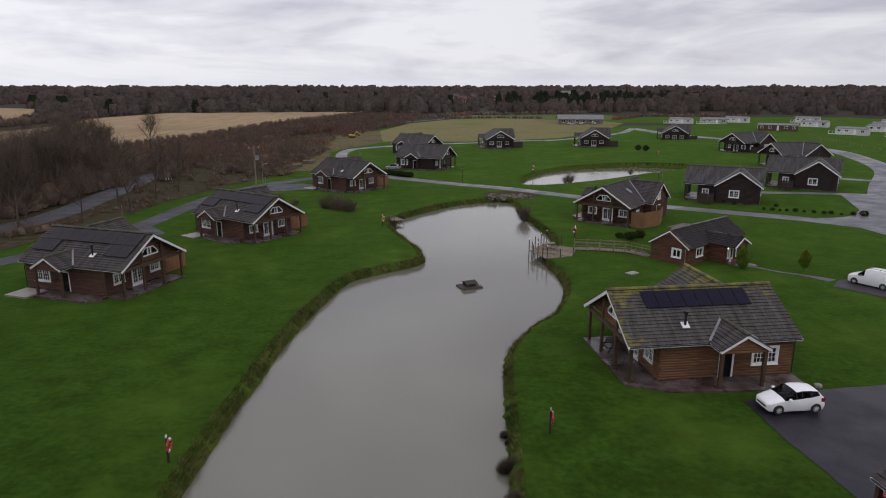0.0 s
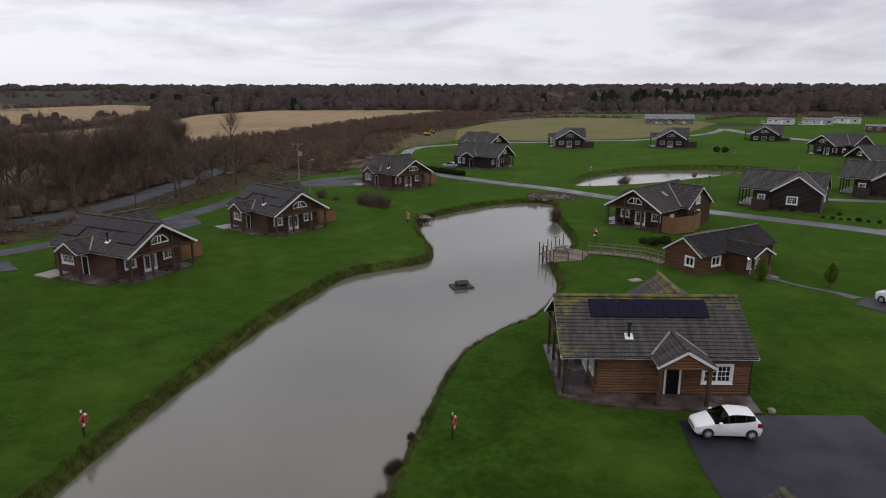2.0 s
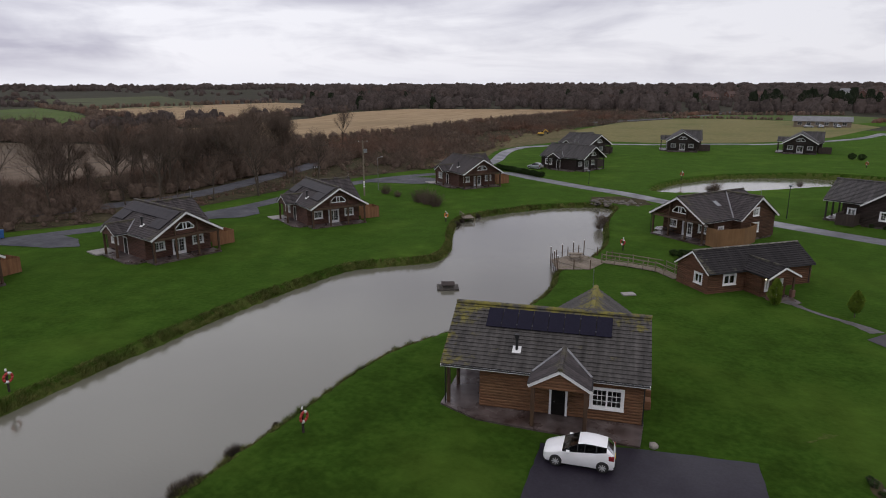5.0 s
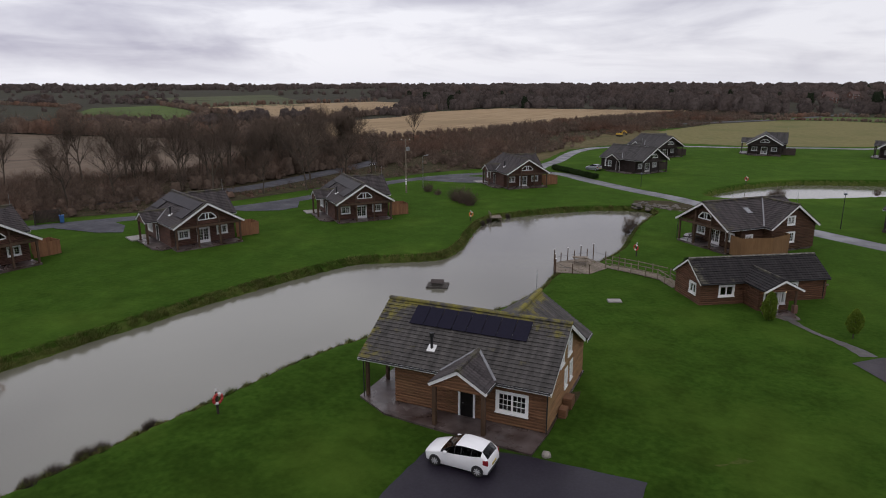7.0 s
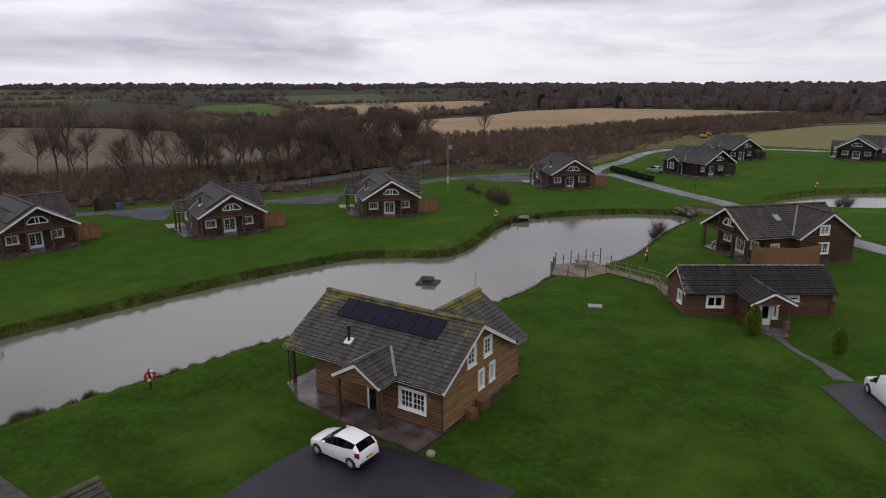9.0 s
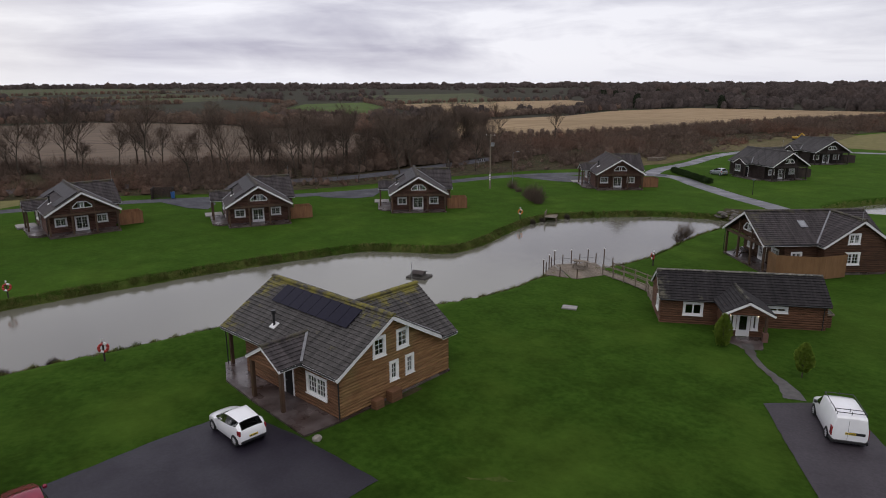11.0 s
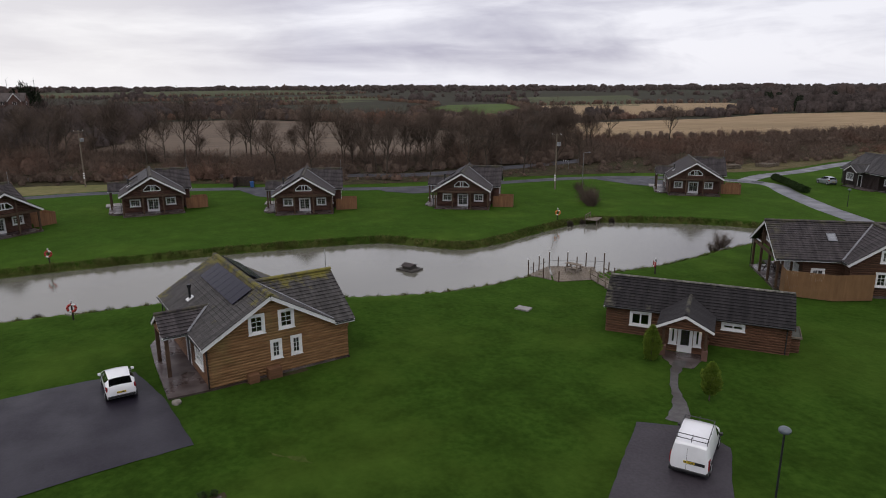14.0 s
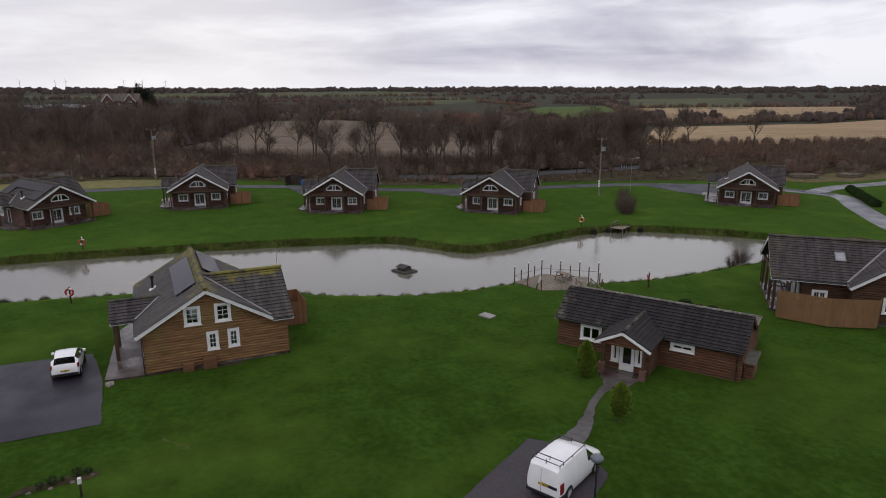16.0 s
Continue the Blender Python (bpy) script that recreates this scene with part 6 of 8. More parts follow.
# ---- vehicles ----
def vehicle(name, label, st, paint, glass_side, screen, rear, wheels, wheel_r, plate_z, rack=False, group=""):
    """A car or van. st: stations from the front to the back (x, low z, belt z, top z, low, belt and top half-widths); glass_side: stations whose sides are glazed
    from belt to top; screen, rear: the stations that the windscreen and the rear window follow."""
    top = thing(name, label, "van" if rack else "car", group)
    body, glass = bmesh.new(), []
    rings = []
    for x, zb, zm, zt, wl, wb, wt in st:
        half = [(0, zb), (wl * 0.93, zb), (wl, zb + (zm - zb) * 0.45), (wb, zm), (wt, zt), (wt * 0.5, zt + 0.03), (0, zt + 0.035)]
        rings.append([Vector((x, y, z)) for y, z in half])
    cache = {}

    def v(i, k, sgn):
        key = (i, k, 1 if abs(rings[i][k].y) < 1e-6 else sgn)
        if key not in cache:
            p = rings[i][k]
            cache[key] = body.verts.new((p.x, p.y * sgn, p.z))
        return cache[key]

    for i in range(len(rings) - 1):
        for sgn in (1, -1):
            for k in range(6):
                quad = [v(i, k, sgn), v(i + 1, k, sgn), v(i + 1, k + 1, sgn), v(i, k + 1, sgn)]
                side_pane = k == 3 and i in glass_side
                top_pane = k in (4, 5) and i in ((screen,) if rack else (screen, rear))
                if not (side_pane or top_pane):
                    body.faces.new(quad)
                    continue
                c = sum((q.co for q in quad), Vector()) / 4
                keep = 0.94 if side_pane else 0.96
                inner = [c + (q.co - c) * keep for q in quad]
                wide = max(abs(q.co.y) for q in quad) if k == 4 else 9.0
                middle = [top_pane and abs(q.co.y) < 0.7 * wide for q in quad]
                inner = [Vector((p.x, q.co.y if mid_ else p.y, p.z)) for p, q, mid_ in zip(inner, quad, middle)]
                iv = [body.verts.new(p) for p in inner]
                for a in range(4):
                    b = (a + 1) % 4
                    if not (middle[a] and middle[b] and abs(quad[a].co.x - quad[b].co.x) > 0.02):
                        body.faces.new((quad[a], quad[b], iv[b], iv[a])).material_index = 1
                glass.append(inner)
    for i in (0, len(rings) - 1):
        for sgn in (1, -1):
            body.faces.new([v(i, k, sgn) for k in range(7)])
    bmesh.ops.remove_doubles(body, verts=body.verts, dist=1e-5)
    b = part("body", body, paint, top, "", True)
    b.data.materials.append(M_BLACK)
    mod = b.modifiers.new("edges", "BEVEL")
    mod.width, mod.segments, mod.limit_method, mod.angle_limit = 0.02, 2, "ANGLE", radians(32)
    for q in glass:
        g = bmesh.new()
        vs = [g.verts.new(p) for p in q]
        fc = g.faces.new(vs)
        bmesh.ops.solidify(g, geom=[fc], thickness=0.006)
        part("pane", g, M_CARGLASS, top).visible_shadow = False
    x0, x1 = st[0][0], st[-1][0]
    mid = st[len(st) // 2]
    bm = bmesh.new()
    bevelled(bm, st[rear][0] + 0.15, st[screen][0] - 0.35, -mid[5] + 0.14, mid[5] - 0.14, mid[1] + 0.1, mid[2] - 0.06, 0.05)
    for y in (-0.36, 0.36):
        bevelled(bm, -0.25, -0.05, y - 0.24, y + 0.24, mid[2] - 0.06, mid[2] + 0.26, 0.04)
    part("interior", bm, M_BLACK, top, "dark seats and cabin")
    for x in wheels:
        for sgn in (1, -1):
            y = sgn * (mid[4] - 0.06)
            bm = bmesh.new()
            n = 20
            prof = [(wheel_r * 0.66, -0.09), (wheel_r * 0.95, -0.1), (wheel_r, -0.06), (wheel_r, 0.06), (wheel_r * 0.95, 0.1), (wheel_r * 0.66, 0.09)]
            rg = [[bm.verts.new((x + r * math.cos(2 * math.pi * k / n), y + o, wheel_r + r * math.sin(2 * math.pi * k / n))) for r, o in prof] for k in range(n)]
            for k in range(n):
                for a in range(6):
                    bm.faces.new((rg[k][a], rg[k][(a + 1) % 6], rg[(k + 1) % n][(a + 1) % 6], rg[(k + 1) % n][a]))
            tyre = part("wheel", bm, M_RUBBER, top, "black tyre on a silver rim", True)
            bm = bmesh.new()
            for k in range(8):
                a = 2 * math.pi * k / 8
                bar(bm, (x, y + sgn * 0.085, wheel_r), (x + 0.66 * wheel_r * math.cos(a), y + sgn * 0.085, wheel_r + 0.66 * wheel_r * math.sin(a)), 0.05, 0.02, up=(0, 1, 0))
            rod(bm, (x, y + sgn * 0.07, wheel_r), (x, y + sgn * 0.1, wheel_r), 0.06, n=10)
            rod(bm, (x, y - sgn * 0.02, wheel_r), (x, y + sgn * 0.05, wheel_r), wheel_r * 0.67, n=18)
            part("rim", bm, M_ALLOY, tyre)
            bm = bmesh.new()
            rod(bm, (x, sgn * (mid[4] - 0.2), wheel_r + 0.02), (x, sgn * (mid[4] + 0.004), wheel_r + 0.02), wheel_r * 1.09, n=20)
            part("wheel_arch", bm, M_BLACK, top)
    # lamps, plates, mirrors, grille
    for sgn in (1, -1):
        bm = bmesh.new()
        f = st[1]
        bevelled(bm, f[0] - 0.25, f[0] + 0.03, sgn * (f[5] - 0.12) - 0.13, sgn * (f[5] - 0.12) + 0.13, f[2] - 0.14, f[2] + 0.01, 0.03)
        part("headlight", bm, M_GLASS, top)
        r = st[-2]
        bm = bmesh.new()
        hgt = 0.5 if rack else 0.26
        bevelled(bm, r[0] - 0.07, r[0] + 0.24, sgn * (r[5] - 0.01) - 0.055, sgn * (r[5] - 0.01) + 0.055, r[2] - hgt, r[2] + 0.03, 0.025)
        part("tail_light", bm, M_TAIL, top)
        s3 = st[screen]
        bm = bmesh.new()
        bevelled(bm, s3[0] - 0.42, s3[0] - 0.22, sgn * (s3[5] + 0.12) - 0.09, sgn * (s3[5] + 0.12) + 0.09, s3[2] + 0.02, s3[2] + 0.17, 0.03)
        part("mirror", bm, M_BLACK if rack else paint, top)
    bm = bmesh.new()
    bevelled(bm, x1 - 0.025, x1 + 0.02, -0.26, 0.26, plate_z - 0.06, plate_z + 0.06, 0.005)
    plate = part("number_plate", bm, M_PLATE, top, "yellow rear number plate")
    for k in range(6):
        bm = bmesh.new()
        o = -0.2 + k * 0.07 + (0.05 if k > 3 else 0)
        box(bm, x1 - 0.03, x1 - 0.024, o, o + 0.045, plate_z - 0.035, plate_z + 0.035)
        part("plate_mark", bm, M_BLACK, plate)
    bm = bmesh.new()
    bevelled(bm, x0 - 0.06, x0 + 0.02, -0.5, 0.5, st[0][1] + 0.12, st[0][2] - 0.08, 0.02)
    part("grille", bm, M_BLACK, top)
    bm = bmesh.new()
    bevelled(bm, x1 - 0.03, x1 + 0.15, -st[-1][4] * 0.98, st[-1][4] * 0.98, st[-1][1] - 0.02, st[-1][1] + 0.14, 0.03)
    part("bumper", bm, M_BLACK, top)
    if rack:
        zt = mid[3] + 0.16
        xa, xb, ya = st[screen + 1][0] - 0.1, x1 + 0.2, mid[6] - 0.02
        bm = bmesh.new()
        for p, q in (((xa, -ya, zt), (xb, -ya, zt)), ((xa, ya, zt), (xb, ya, zt)), ((xa, -ya, zt), (xa, ya, zt)), ((xb, -ya, zt), (xb, ya, zt)), ((xb + 0.35, -ya, zt + 0.04), (xb + 0.35, ya, zt + 0.04))):
            rod(bm, p, q, 0.022, n=6)
        for x in (xa, (xa + xb) / 2, xb, xb + 0.35):
            for y in (-ya, 0, ya):
                if y or x != (xa + xb) / 2:
                    rod(bm, (x, y, zt - 0.15), (x, y, zt + (0.1 if y == 0 else 0.02)), 0.02, n=5)
        part("roof_rack", bm, M_BLACK, top, "black tubular roof rack")
        bm = bmesh.new()
        box(bm, x1 - 0.012, x1 + 0.01, -0.72, 0.1, plate_z - 0.075, plate_z + 0.08)
        part("trim_strip", bm, M_BLACK, top)
        bm = bmesh.new()
        box(bm, x1 - 0.008, x1 + 0.01, 0.12, 0.132, 0.42, 1.62)
        part("door_seam", bm, M_BLACK, top)
        for sgn in (1, -1):
            bm = bmesh.new()
            bevelled(bm, x1 - 0.06, x1 + 0.45, sgn * 0.86 - 0.06, sgn * 0.86 + 0.06, 0.28, 0.5, 0.03)
            part("bumper_corner", bm, M_BLACK, top)
    return top


M_PLATE = surface("yellow_plate", (0.62, 0.45, 0.03), (0.68, 0.50, 0.05), 3, 0.4, 0.0, 1.0)
HATCH = [(1.98, 0.28, 0.60, 0.64, 0.60, 0.60, 0.46), (1.86, 0.2, 0.67, 0.74, 0.76, 0.74, 0.60), (1.40, 0.18, 0.80, 0.90, 0.85, 0.82, 0.68), (0.95, 0.18, 0.93, 1.00, 0.86, 0.84, 0.76), (0.12, 0.18, 1.00, 1.42, 0.86, 0.85, 0.66),
         (-0.25, 0.18, 1.04, 1.47, 0.86, 0.85, 0.65), (-0.85, 0.18, 1.10, 1.45, 0.86, 0.85, 0.63), (-1.4, 0.18, 1.20, 1.38, 0.86, 0.82, 0.60), (-1.74, 0.22, 1.00, 1.04, 0.84, 0.79, 0.64), (-1.84, 0.3, 0.70, 0.76, 0.78, 0.74, 0.58)]
hatch = vehicle("hatchback", "white three-door hatchback parked on wet tarmac", HATCH, M_CARWHITE, (3, 4, 5, 6), 3, 7, (1.28, -1.22), 0.31, 0.62, group="cars")
hatch.matrix_basis = pose(22.5, 38.6, 0.41, 0, 0, 185.5)
VAN = [(2.2, 0.3, 0.72, 0.78, 0.66, 0.66, 0.5), (2.08, 0.22, 0.84, 0.92, 0.84, 0.80, 0.66), (1.62, 0.2, 0.98, 1.08, 0.90, 0.88, 0.74), (1.2, 0.2, 1.05, 1.18, 0.91, 0.90, 0.78), (0.55, 0.2, 1.10, 1.72, 0.91, 0.90, 0.74),
       (0.1, 0.2, 1.10, 1.82, 0.91, 0.90, 0.74), (-0.5, 0.2, 1.12, 1.84, 0.91, 0.90, 0.75), (-1.5, 0.2, 1.12, 1.84, 0.91, 0.90, 0.75), (-2.1, 0.22, 1.12, 1.80, 0.90, 0.88, 0.74), (-2.2, 0.3, 1.05, 1.70, 0.87, 0.86, 0.72)]
vehicle("panel_van", "white panel van with black roof rack", VAN, M_CARWHITE, (3,), 3, 8, (1.42, -1.33), 0.33, 0.86, rack=True).matrix_basis = pose(44.75, 65.0, 0.49, 0, 0, 123.5)
M_MAROON = surface("maroon_car_paint", (0.24, 0.018, 0.045), (0.28, 0.024, 0.055), 2.0, 0.2, 0.0, 1.5, metal=0.3)
vehicle("hatchback", "dark red hatchback parked on wet tarmac", HATCH, M_MAROON, (3, 4, 5, 6), 3, 7, (1.28, -1.22), 0.31, 0.62, group="cars").matrix_basis = pose(23.7, 28.0, 0.41, 0, 0, 183)
silver = vehicle("hatchback", "silver hatchback beside a dark lodge", HATCH, M_SILVER, (3, 4, 5, 6), 3, 7, (1.28, -1.22), 0.31, 0.62, group="cars")
silver.matrix_basis = pose(-12.2, 161, level(-12.2, 161) + 0.02, 0, 0, 160)
for x, y, a in ((64, 332, 10), (68.5, 331, 95), (75, 331.5, 100)):
    copy_thing(silver, pose(x, y, level(x, y) + 0.05, 0, 0, a))


# ---- things on the lawns and by the water ----
def lifebuoy_stand(ring_m):
    top = thing("lifebuoy_stand", "red and white lifebuoy on a dark post", "lifebuoy", "lifebuoys")
    bm = bmesh.new()
    bevelled(bm, -0.06, 0.06, -0.06, 0.06, -0.2, 1.5, 0.01)
    part("post", bm, M_DARKPOST, top)
    bm = bmesh.new()
    bevelled(bm, -0.07, 0.07, -0.02, 0.02, 1.5, 1.68, 0.01)
    part("sign", bm, M_WHITE, top, "small white notice")
    n = 16
    for half in range(8):
        bm = bmesh.new()
        rg = []
        for k in range(3):
            a = 2 * math.pi * (half * 2 + k) / n
            c = Vector((0.31 * math.cos(a), -0.12, 1.05 + 0.31 * math.sin(a)))
            o = Vector((math.cos(a), 0, math.sin(a)))
            rg.append([bm.verts.new(c + o * 0.1 * math.cos(t) + Vector((0, 1, 0)) * 0.06 * math.sin(t)) for t in [2 * math.pi * q / 8 for q in range(8)]])
        for k in range(2):
            for q in range(8):
                bm.faces.new((rg[k][q], rg[k][(q + 1) % 8], rg[k + 1][(q + 1) % 8], rg[k + 1][q]))
        bm.faces.new(rg[0]); bm.faces.new(rg[2])
        part("ring_section", bm, M_WHITE if half % 4 == 1 else ring_m, top, "", True)
    return top


buoy = lifebuoy_stand(M_RED)
buoy.matrix_basis = pose(6.45, 35.44, 0.36, 0, 0, 84)
for x, y, a in ((-15.25, 32.31, 92), (18.23, 87.97, -30), (21.6, 156, 10), (61.2, 187.2, 20)):
    copy_thing(buoy, pose(x, y, level(x, y) + 0.02, 0, 0, a))
orange_buoy = lifebuoy_stand(M_ORANGE)
orange_buoy.matrix_basis = pose(-9.05, 95.85, 0.36, 0, 0, 62)
tagged(orange_buoy, "orange lifebuoy on a post by the pond")


M_OLDWOOD = surface("blackened_timber", (0.045, 0.040, 0.034), (0.095, 0.085, 0.072), 4.0, 0.8, 0.4, 0.6, jitter=0.15)


def duck_house():
    top = thing("duck_house", "weathered floating platform with a low hut", "duck house")
    bm = bmesh.new()
    bevelled(bm, -1.15, 1.15, -0.95, 0.95, -0.12, 0.08, 0.03)
    part("raft", bm, M_OLDWOOD, top)
    for i in range(9):
        bm = bmesh.new()
        x = -1.12 + i * 0.25
        box(bm, x, x + 0.23, -0.95, 0.95, 0.082, 0.12)
        part("deck_board", bm, M_OLDWOOD, top)
    bm = bmesh.new()
    for y in (-0.5, 0.5):
        box(bm, -0.55, 0.55, y - 0.02, y + 0.02, 0.12, 0.5)
    box(bm, 0.51, 0.55, -0.48, 0.48, 0.12, 0.5)
    part("hut_wall", bm, M_OLDWOOD, top)
    for sgn in (-1, 1):
        bm = bmesh.new()
        m = Matrix.Translation((0, 0, 0.68)) @ Matrix.Rotation(-sgn * 0.35, 4, "X")
        y0, y1 = sorted((0.0, sgn * 0.72))
        box(bm, -0.7, 0.7, y0, y1, 0, 0.03, m)
        part("hut_roof", bm, M_DARKPOST, top)
    return top


duck_house().matrix_basis = pose(2.85, 67.4, WATER + 0.05, 0, 0, 25)


def picnic_table(mat):
    top = thing("picnic_table", "weathered timber picnic table with fixed benches", "picnic table")
    for i in range(5):
        bm = bmesh.new()
        y = -0.36 + i * 0.15
        box(bm, -0.85, 0.85, y, y + 0.13, 0.72, 0.76)
        part("table_board", bm, mat, top)
    for y in (-0.8, 0.62):
        bm = bmesh.new()
        box(bm, -0.85, 0.85, y, y + 0.2, 0.42, 0.46)
        part("bench_board", bm, mat, top)
    for x in (-0.6, 0.6):
        for sgn in (-1, 1):
            bm = bmesh.new()
            bar(bm, (x, sgn * 0.25, 0.72), (x, sgn * 0.62, 0.0), 0.05, 0.1)
            part("leg", bm, mat, top)
        bm = bmesh.new()
        bar(bm, (x + 0.05, -0.75, 0.38), (x + 0.05, 0.75, 0.38), 0.05, 0.09)
        part("brace", bm, mat, top)
    return top


picnic_table(M_WEATHERED).matrix_basis = pose(13.6, 81.2, 0.4, 0, 0, 20)
porch_table = picnic_table(M_DARKPOST)
porch_table.matrix_basis = main_lodge.matrix_basis @ pose(1.4, 1.6, 0.12, 0, 0, 90)
tagged(porch_table, "dark timber picnic table on the porch")
for base_lodge, a, r in ((bridge_lodge, 1.4, 2.4),):
    t = copy_thing(porch_table, base_lodge.matrix_basis @ pose(a, r, 0.12, 0, 0, 90))


def fishing_deck():
    top = thing("fishing_deck", "weathered timber deck with tall posts over water", "deck")
    outline = [(12.6, 76.3), (10.9, 80.1), (13.9, 85.0), (17.6, 83.2), (16.0, 77.6)]
    d = (Vector((13.9, 85.0)) - Vector((10.9, 80.1))).normalized()
    s = Vector((d.y, -d.x))
    o = Vector((10.9, 80.1))
    for i in range(-30, 30):
        # each plank is the run of its centre line inside the outline
        cross = []
        c = o + d * (i * 0.16)
        for (ax, ay), (bx, by) in zip(outline, outline[1:] + outline[:1]):
            a, b = Vector((ax, ay)), Vector((bx, by))
            da, db = (a - c).dot(d), (b - c).dot(d)
            if da * db < 0:
                p = a + (b - a) * (da / (da - db))
                cross.append((p - c).dot(s))
        if len(cross) == 2:
            lo, hi = sorted(cross)
            bm = bmesh.new()
            p, q = c + s * lo, c + s * hi
            bar(bm, (*p, 0.37), (*q, 0.37), 0.14, 0.05)
            part("plank", bm, M_WEATHERED, top)
    posts = [(12.6, 76.3), (11.75, 78.2), (10.9, 80.1), (11.9, 81.75), (12.9, 83.4), (13.9, 85.0), (15.7, 84.1), (17.6, 83.2), (14.3, 76.95), (16.0, 77.6), (12.2, 77.2), (11.3, 79.1), (11.4, 80.9), (12.4, 82.6), (13.4, 84.2)]
    for k, (x, y) in enumerate(posts):
        bm = bmesh.new()
        h = 1.6 if k < 6 else 1.1
        rod(bm, (x, y, -1.3), (x, y, 0.35 + h), 0.06, 0.055, 8)
        post = part("post", bm, M_POST, top)
        if k < 6:
            bm = bmesh.new()
            rod(bm, (x, y, 0.35 + h), (x, y, 0.42 + h), 0.09, 0.05, 8)
            part("cap", bm, M_WHITE, post)
    for a, b in ((0, 1), (1, 2), (2, 3), (3, 4), (4, 5), (5, 6), (0, 8)):
        bm = bmesh.new()
        rod(bm, (*posts[a], 1.0), (*posts[b], 1.0), 0.015, n=5)
        part("rope", bm, M_BLACK, top)
    return top


fishing_deck()


def boardwalk():
    top = thing("boardwalk", "narrow railed boardwalk from deck to bungalow", "walkway")
    line = [Vector((16.9, 81.6, 0.4)), Vector((20, 80.9, 0.45)), Vector((23.4, 79.9, 0.45)), Vector((25.4, 77.6, 0.42))]
    for p, q in zip(line, line[1:]):
        d = (q - p).normalized()
        s = Vector((-d.y, d.x, 0))
        n = int((q - p).length / 0.17)
        for i in range(n):
            c = p + (q - p) * ((i + 0.5) / n)
            bm = bmesh.new()
            bar(bm, c - s * 0.7, c + s * 0.7, 0.15, 0.05)
            part("plank", bm, M_WEATHERED, top)
        for sgn in (-1, 1):
            for z in (0.55, 1.0):
                bm = bmesh.new()
                bar(bm, p + s * sgn * 0.72 + Vector((0, 0, z)), q + s * sgn * 0.72 + Vector((0, 0, z)), 0.045, 0.09)
                part("rail", bm, M_WEATHERED, top)
            m = max(1, round((q - p).length / 1.6))
            for i in range(m):
                c = p + (q - p) * (i / m) + s * sgn * 0.72
                bm = bmesh.new()
                bevelled(bm, c.x - 0.05, c.x + 0.05, c.y - 0.05, c.y + 0.05, -0.2, c.z + 1.1, 0.008)
                part("post", bm, M_WEATHERED, top)
    return top


boardwalk()


def jetty():
    top = thing("jetty", "small weathered fishing stage at the bank", "jetty")
    for i in range(12):
        bm = bmesh.new()
        box(bm, -1.4 + i * 0.23, -1.4 + i * 0.23 + 0.21, -0.9, 0.9, 0.1, 0.15)
        part("plank", bm, M_WEATHERED, top)
    for x in (-1.3, 0, 1.3):
        for y in (-0.85, 0.85):
            bm = bmesh.new()
            bevelled(bm, x - 0.05, x + 0.05, y - 0.05, y + 0.05, -0.9, 0.85 if y > 0 else 0.2, 0.008)
            part("post", bm, M_WEATHERED, top)
    bm = bmesh.new()
    bar(bm, (-1.3, 0.85, 0.8), (1.3, 0.85, 0.8), 0.05, 0.1)
    part("rail", bm, M_WEATHERED, top)
    return top


jetty().matrix_basis = pose(-7.6, 101.2, 0.15, 0, 0, 125)


def telegraph_pole(h, boxes):
    top = thing("telegraph_pole", "brown timber telegraph pole with fittings", "pole", "poles")
    bm = bmesh.new()
    rod(bm, (0, 0, -0.3), (0, 0, h), 0.15, 0.1, 8)
    part("pole", bm, M_WEATHERED, top)
    if boxes:
        bm = bmesh.new()
        bevelled(bm, 0.1, 0.75, -0.2, 0.2, h - 2.2, h - 1.5, 0.04)
        part("transformer", bm, M_STEEL, top)
        bm = bmesh.new()
        bar(bm, (-0.9, 0, h - 0.2), (0.9, 0, h - 0.2), 0.09, 0.09)
        part("crossarm", bm, M_WEATHERED, top)
        for x in (-0.8, 0, 0.8):
            bm = bmesh.new()
            rod(bm, (x, 0, h - 0.15), (x, 0, h + 0.05), 0.05, 0.04, 6)
            part("insulator", bm, M_WHITE, top)
        for k in range(3):
            bm = bmesh.new()
            bevelled(bm, -0.14, 0.14, -0.17, -0.14, 1.6 + k * 0.42, 1.9 + k * 0.42, 0.01)
            part("sign", bm, M_WHITE, top)
    return top


pole = telegraph_pole(10.2, True)
pole.matrix_basis = pose(-32.4, 112.4, 0.35, 0, 0, 30)
far_pole = telegraph_pole(10.8, True)
far_pole.matrix_basis = pose(-77.4, 34.3, 0.35, 0, 0, 80)
copy_thing(far_pole, pose(-105, -35, 0.35, 0, 0, 80))


def overhead_wire(p, q):
    pts = [Vector(p).lerp(Vector(q), t / 10) - Vector((0, 0, 4 * 0.9 * (t / 10) * (1 - t / 10))) for t in range(11)]
    bm = bmesh.new()
    for a, b in zip(pts, pts[1:]):
        rod(bm, a, b, 0.012, n=4)
    return tagged(part("overhead_wire", bm, M_BLACK), "sagging black overhead wire between poles", "wire")


overhead_wire((-32.4, 112.4, 10.4), (-77.4, 34.3, 11.0))
overhead_wire((-77.4, 34.3, 11.0), (-105, -35, 11.0))


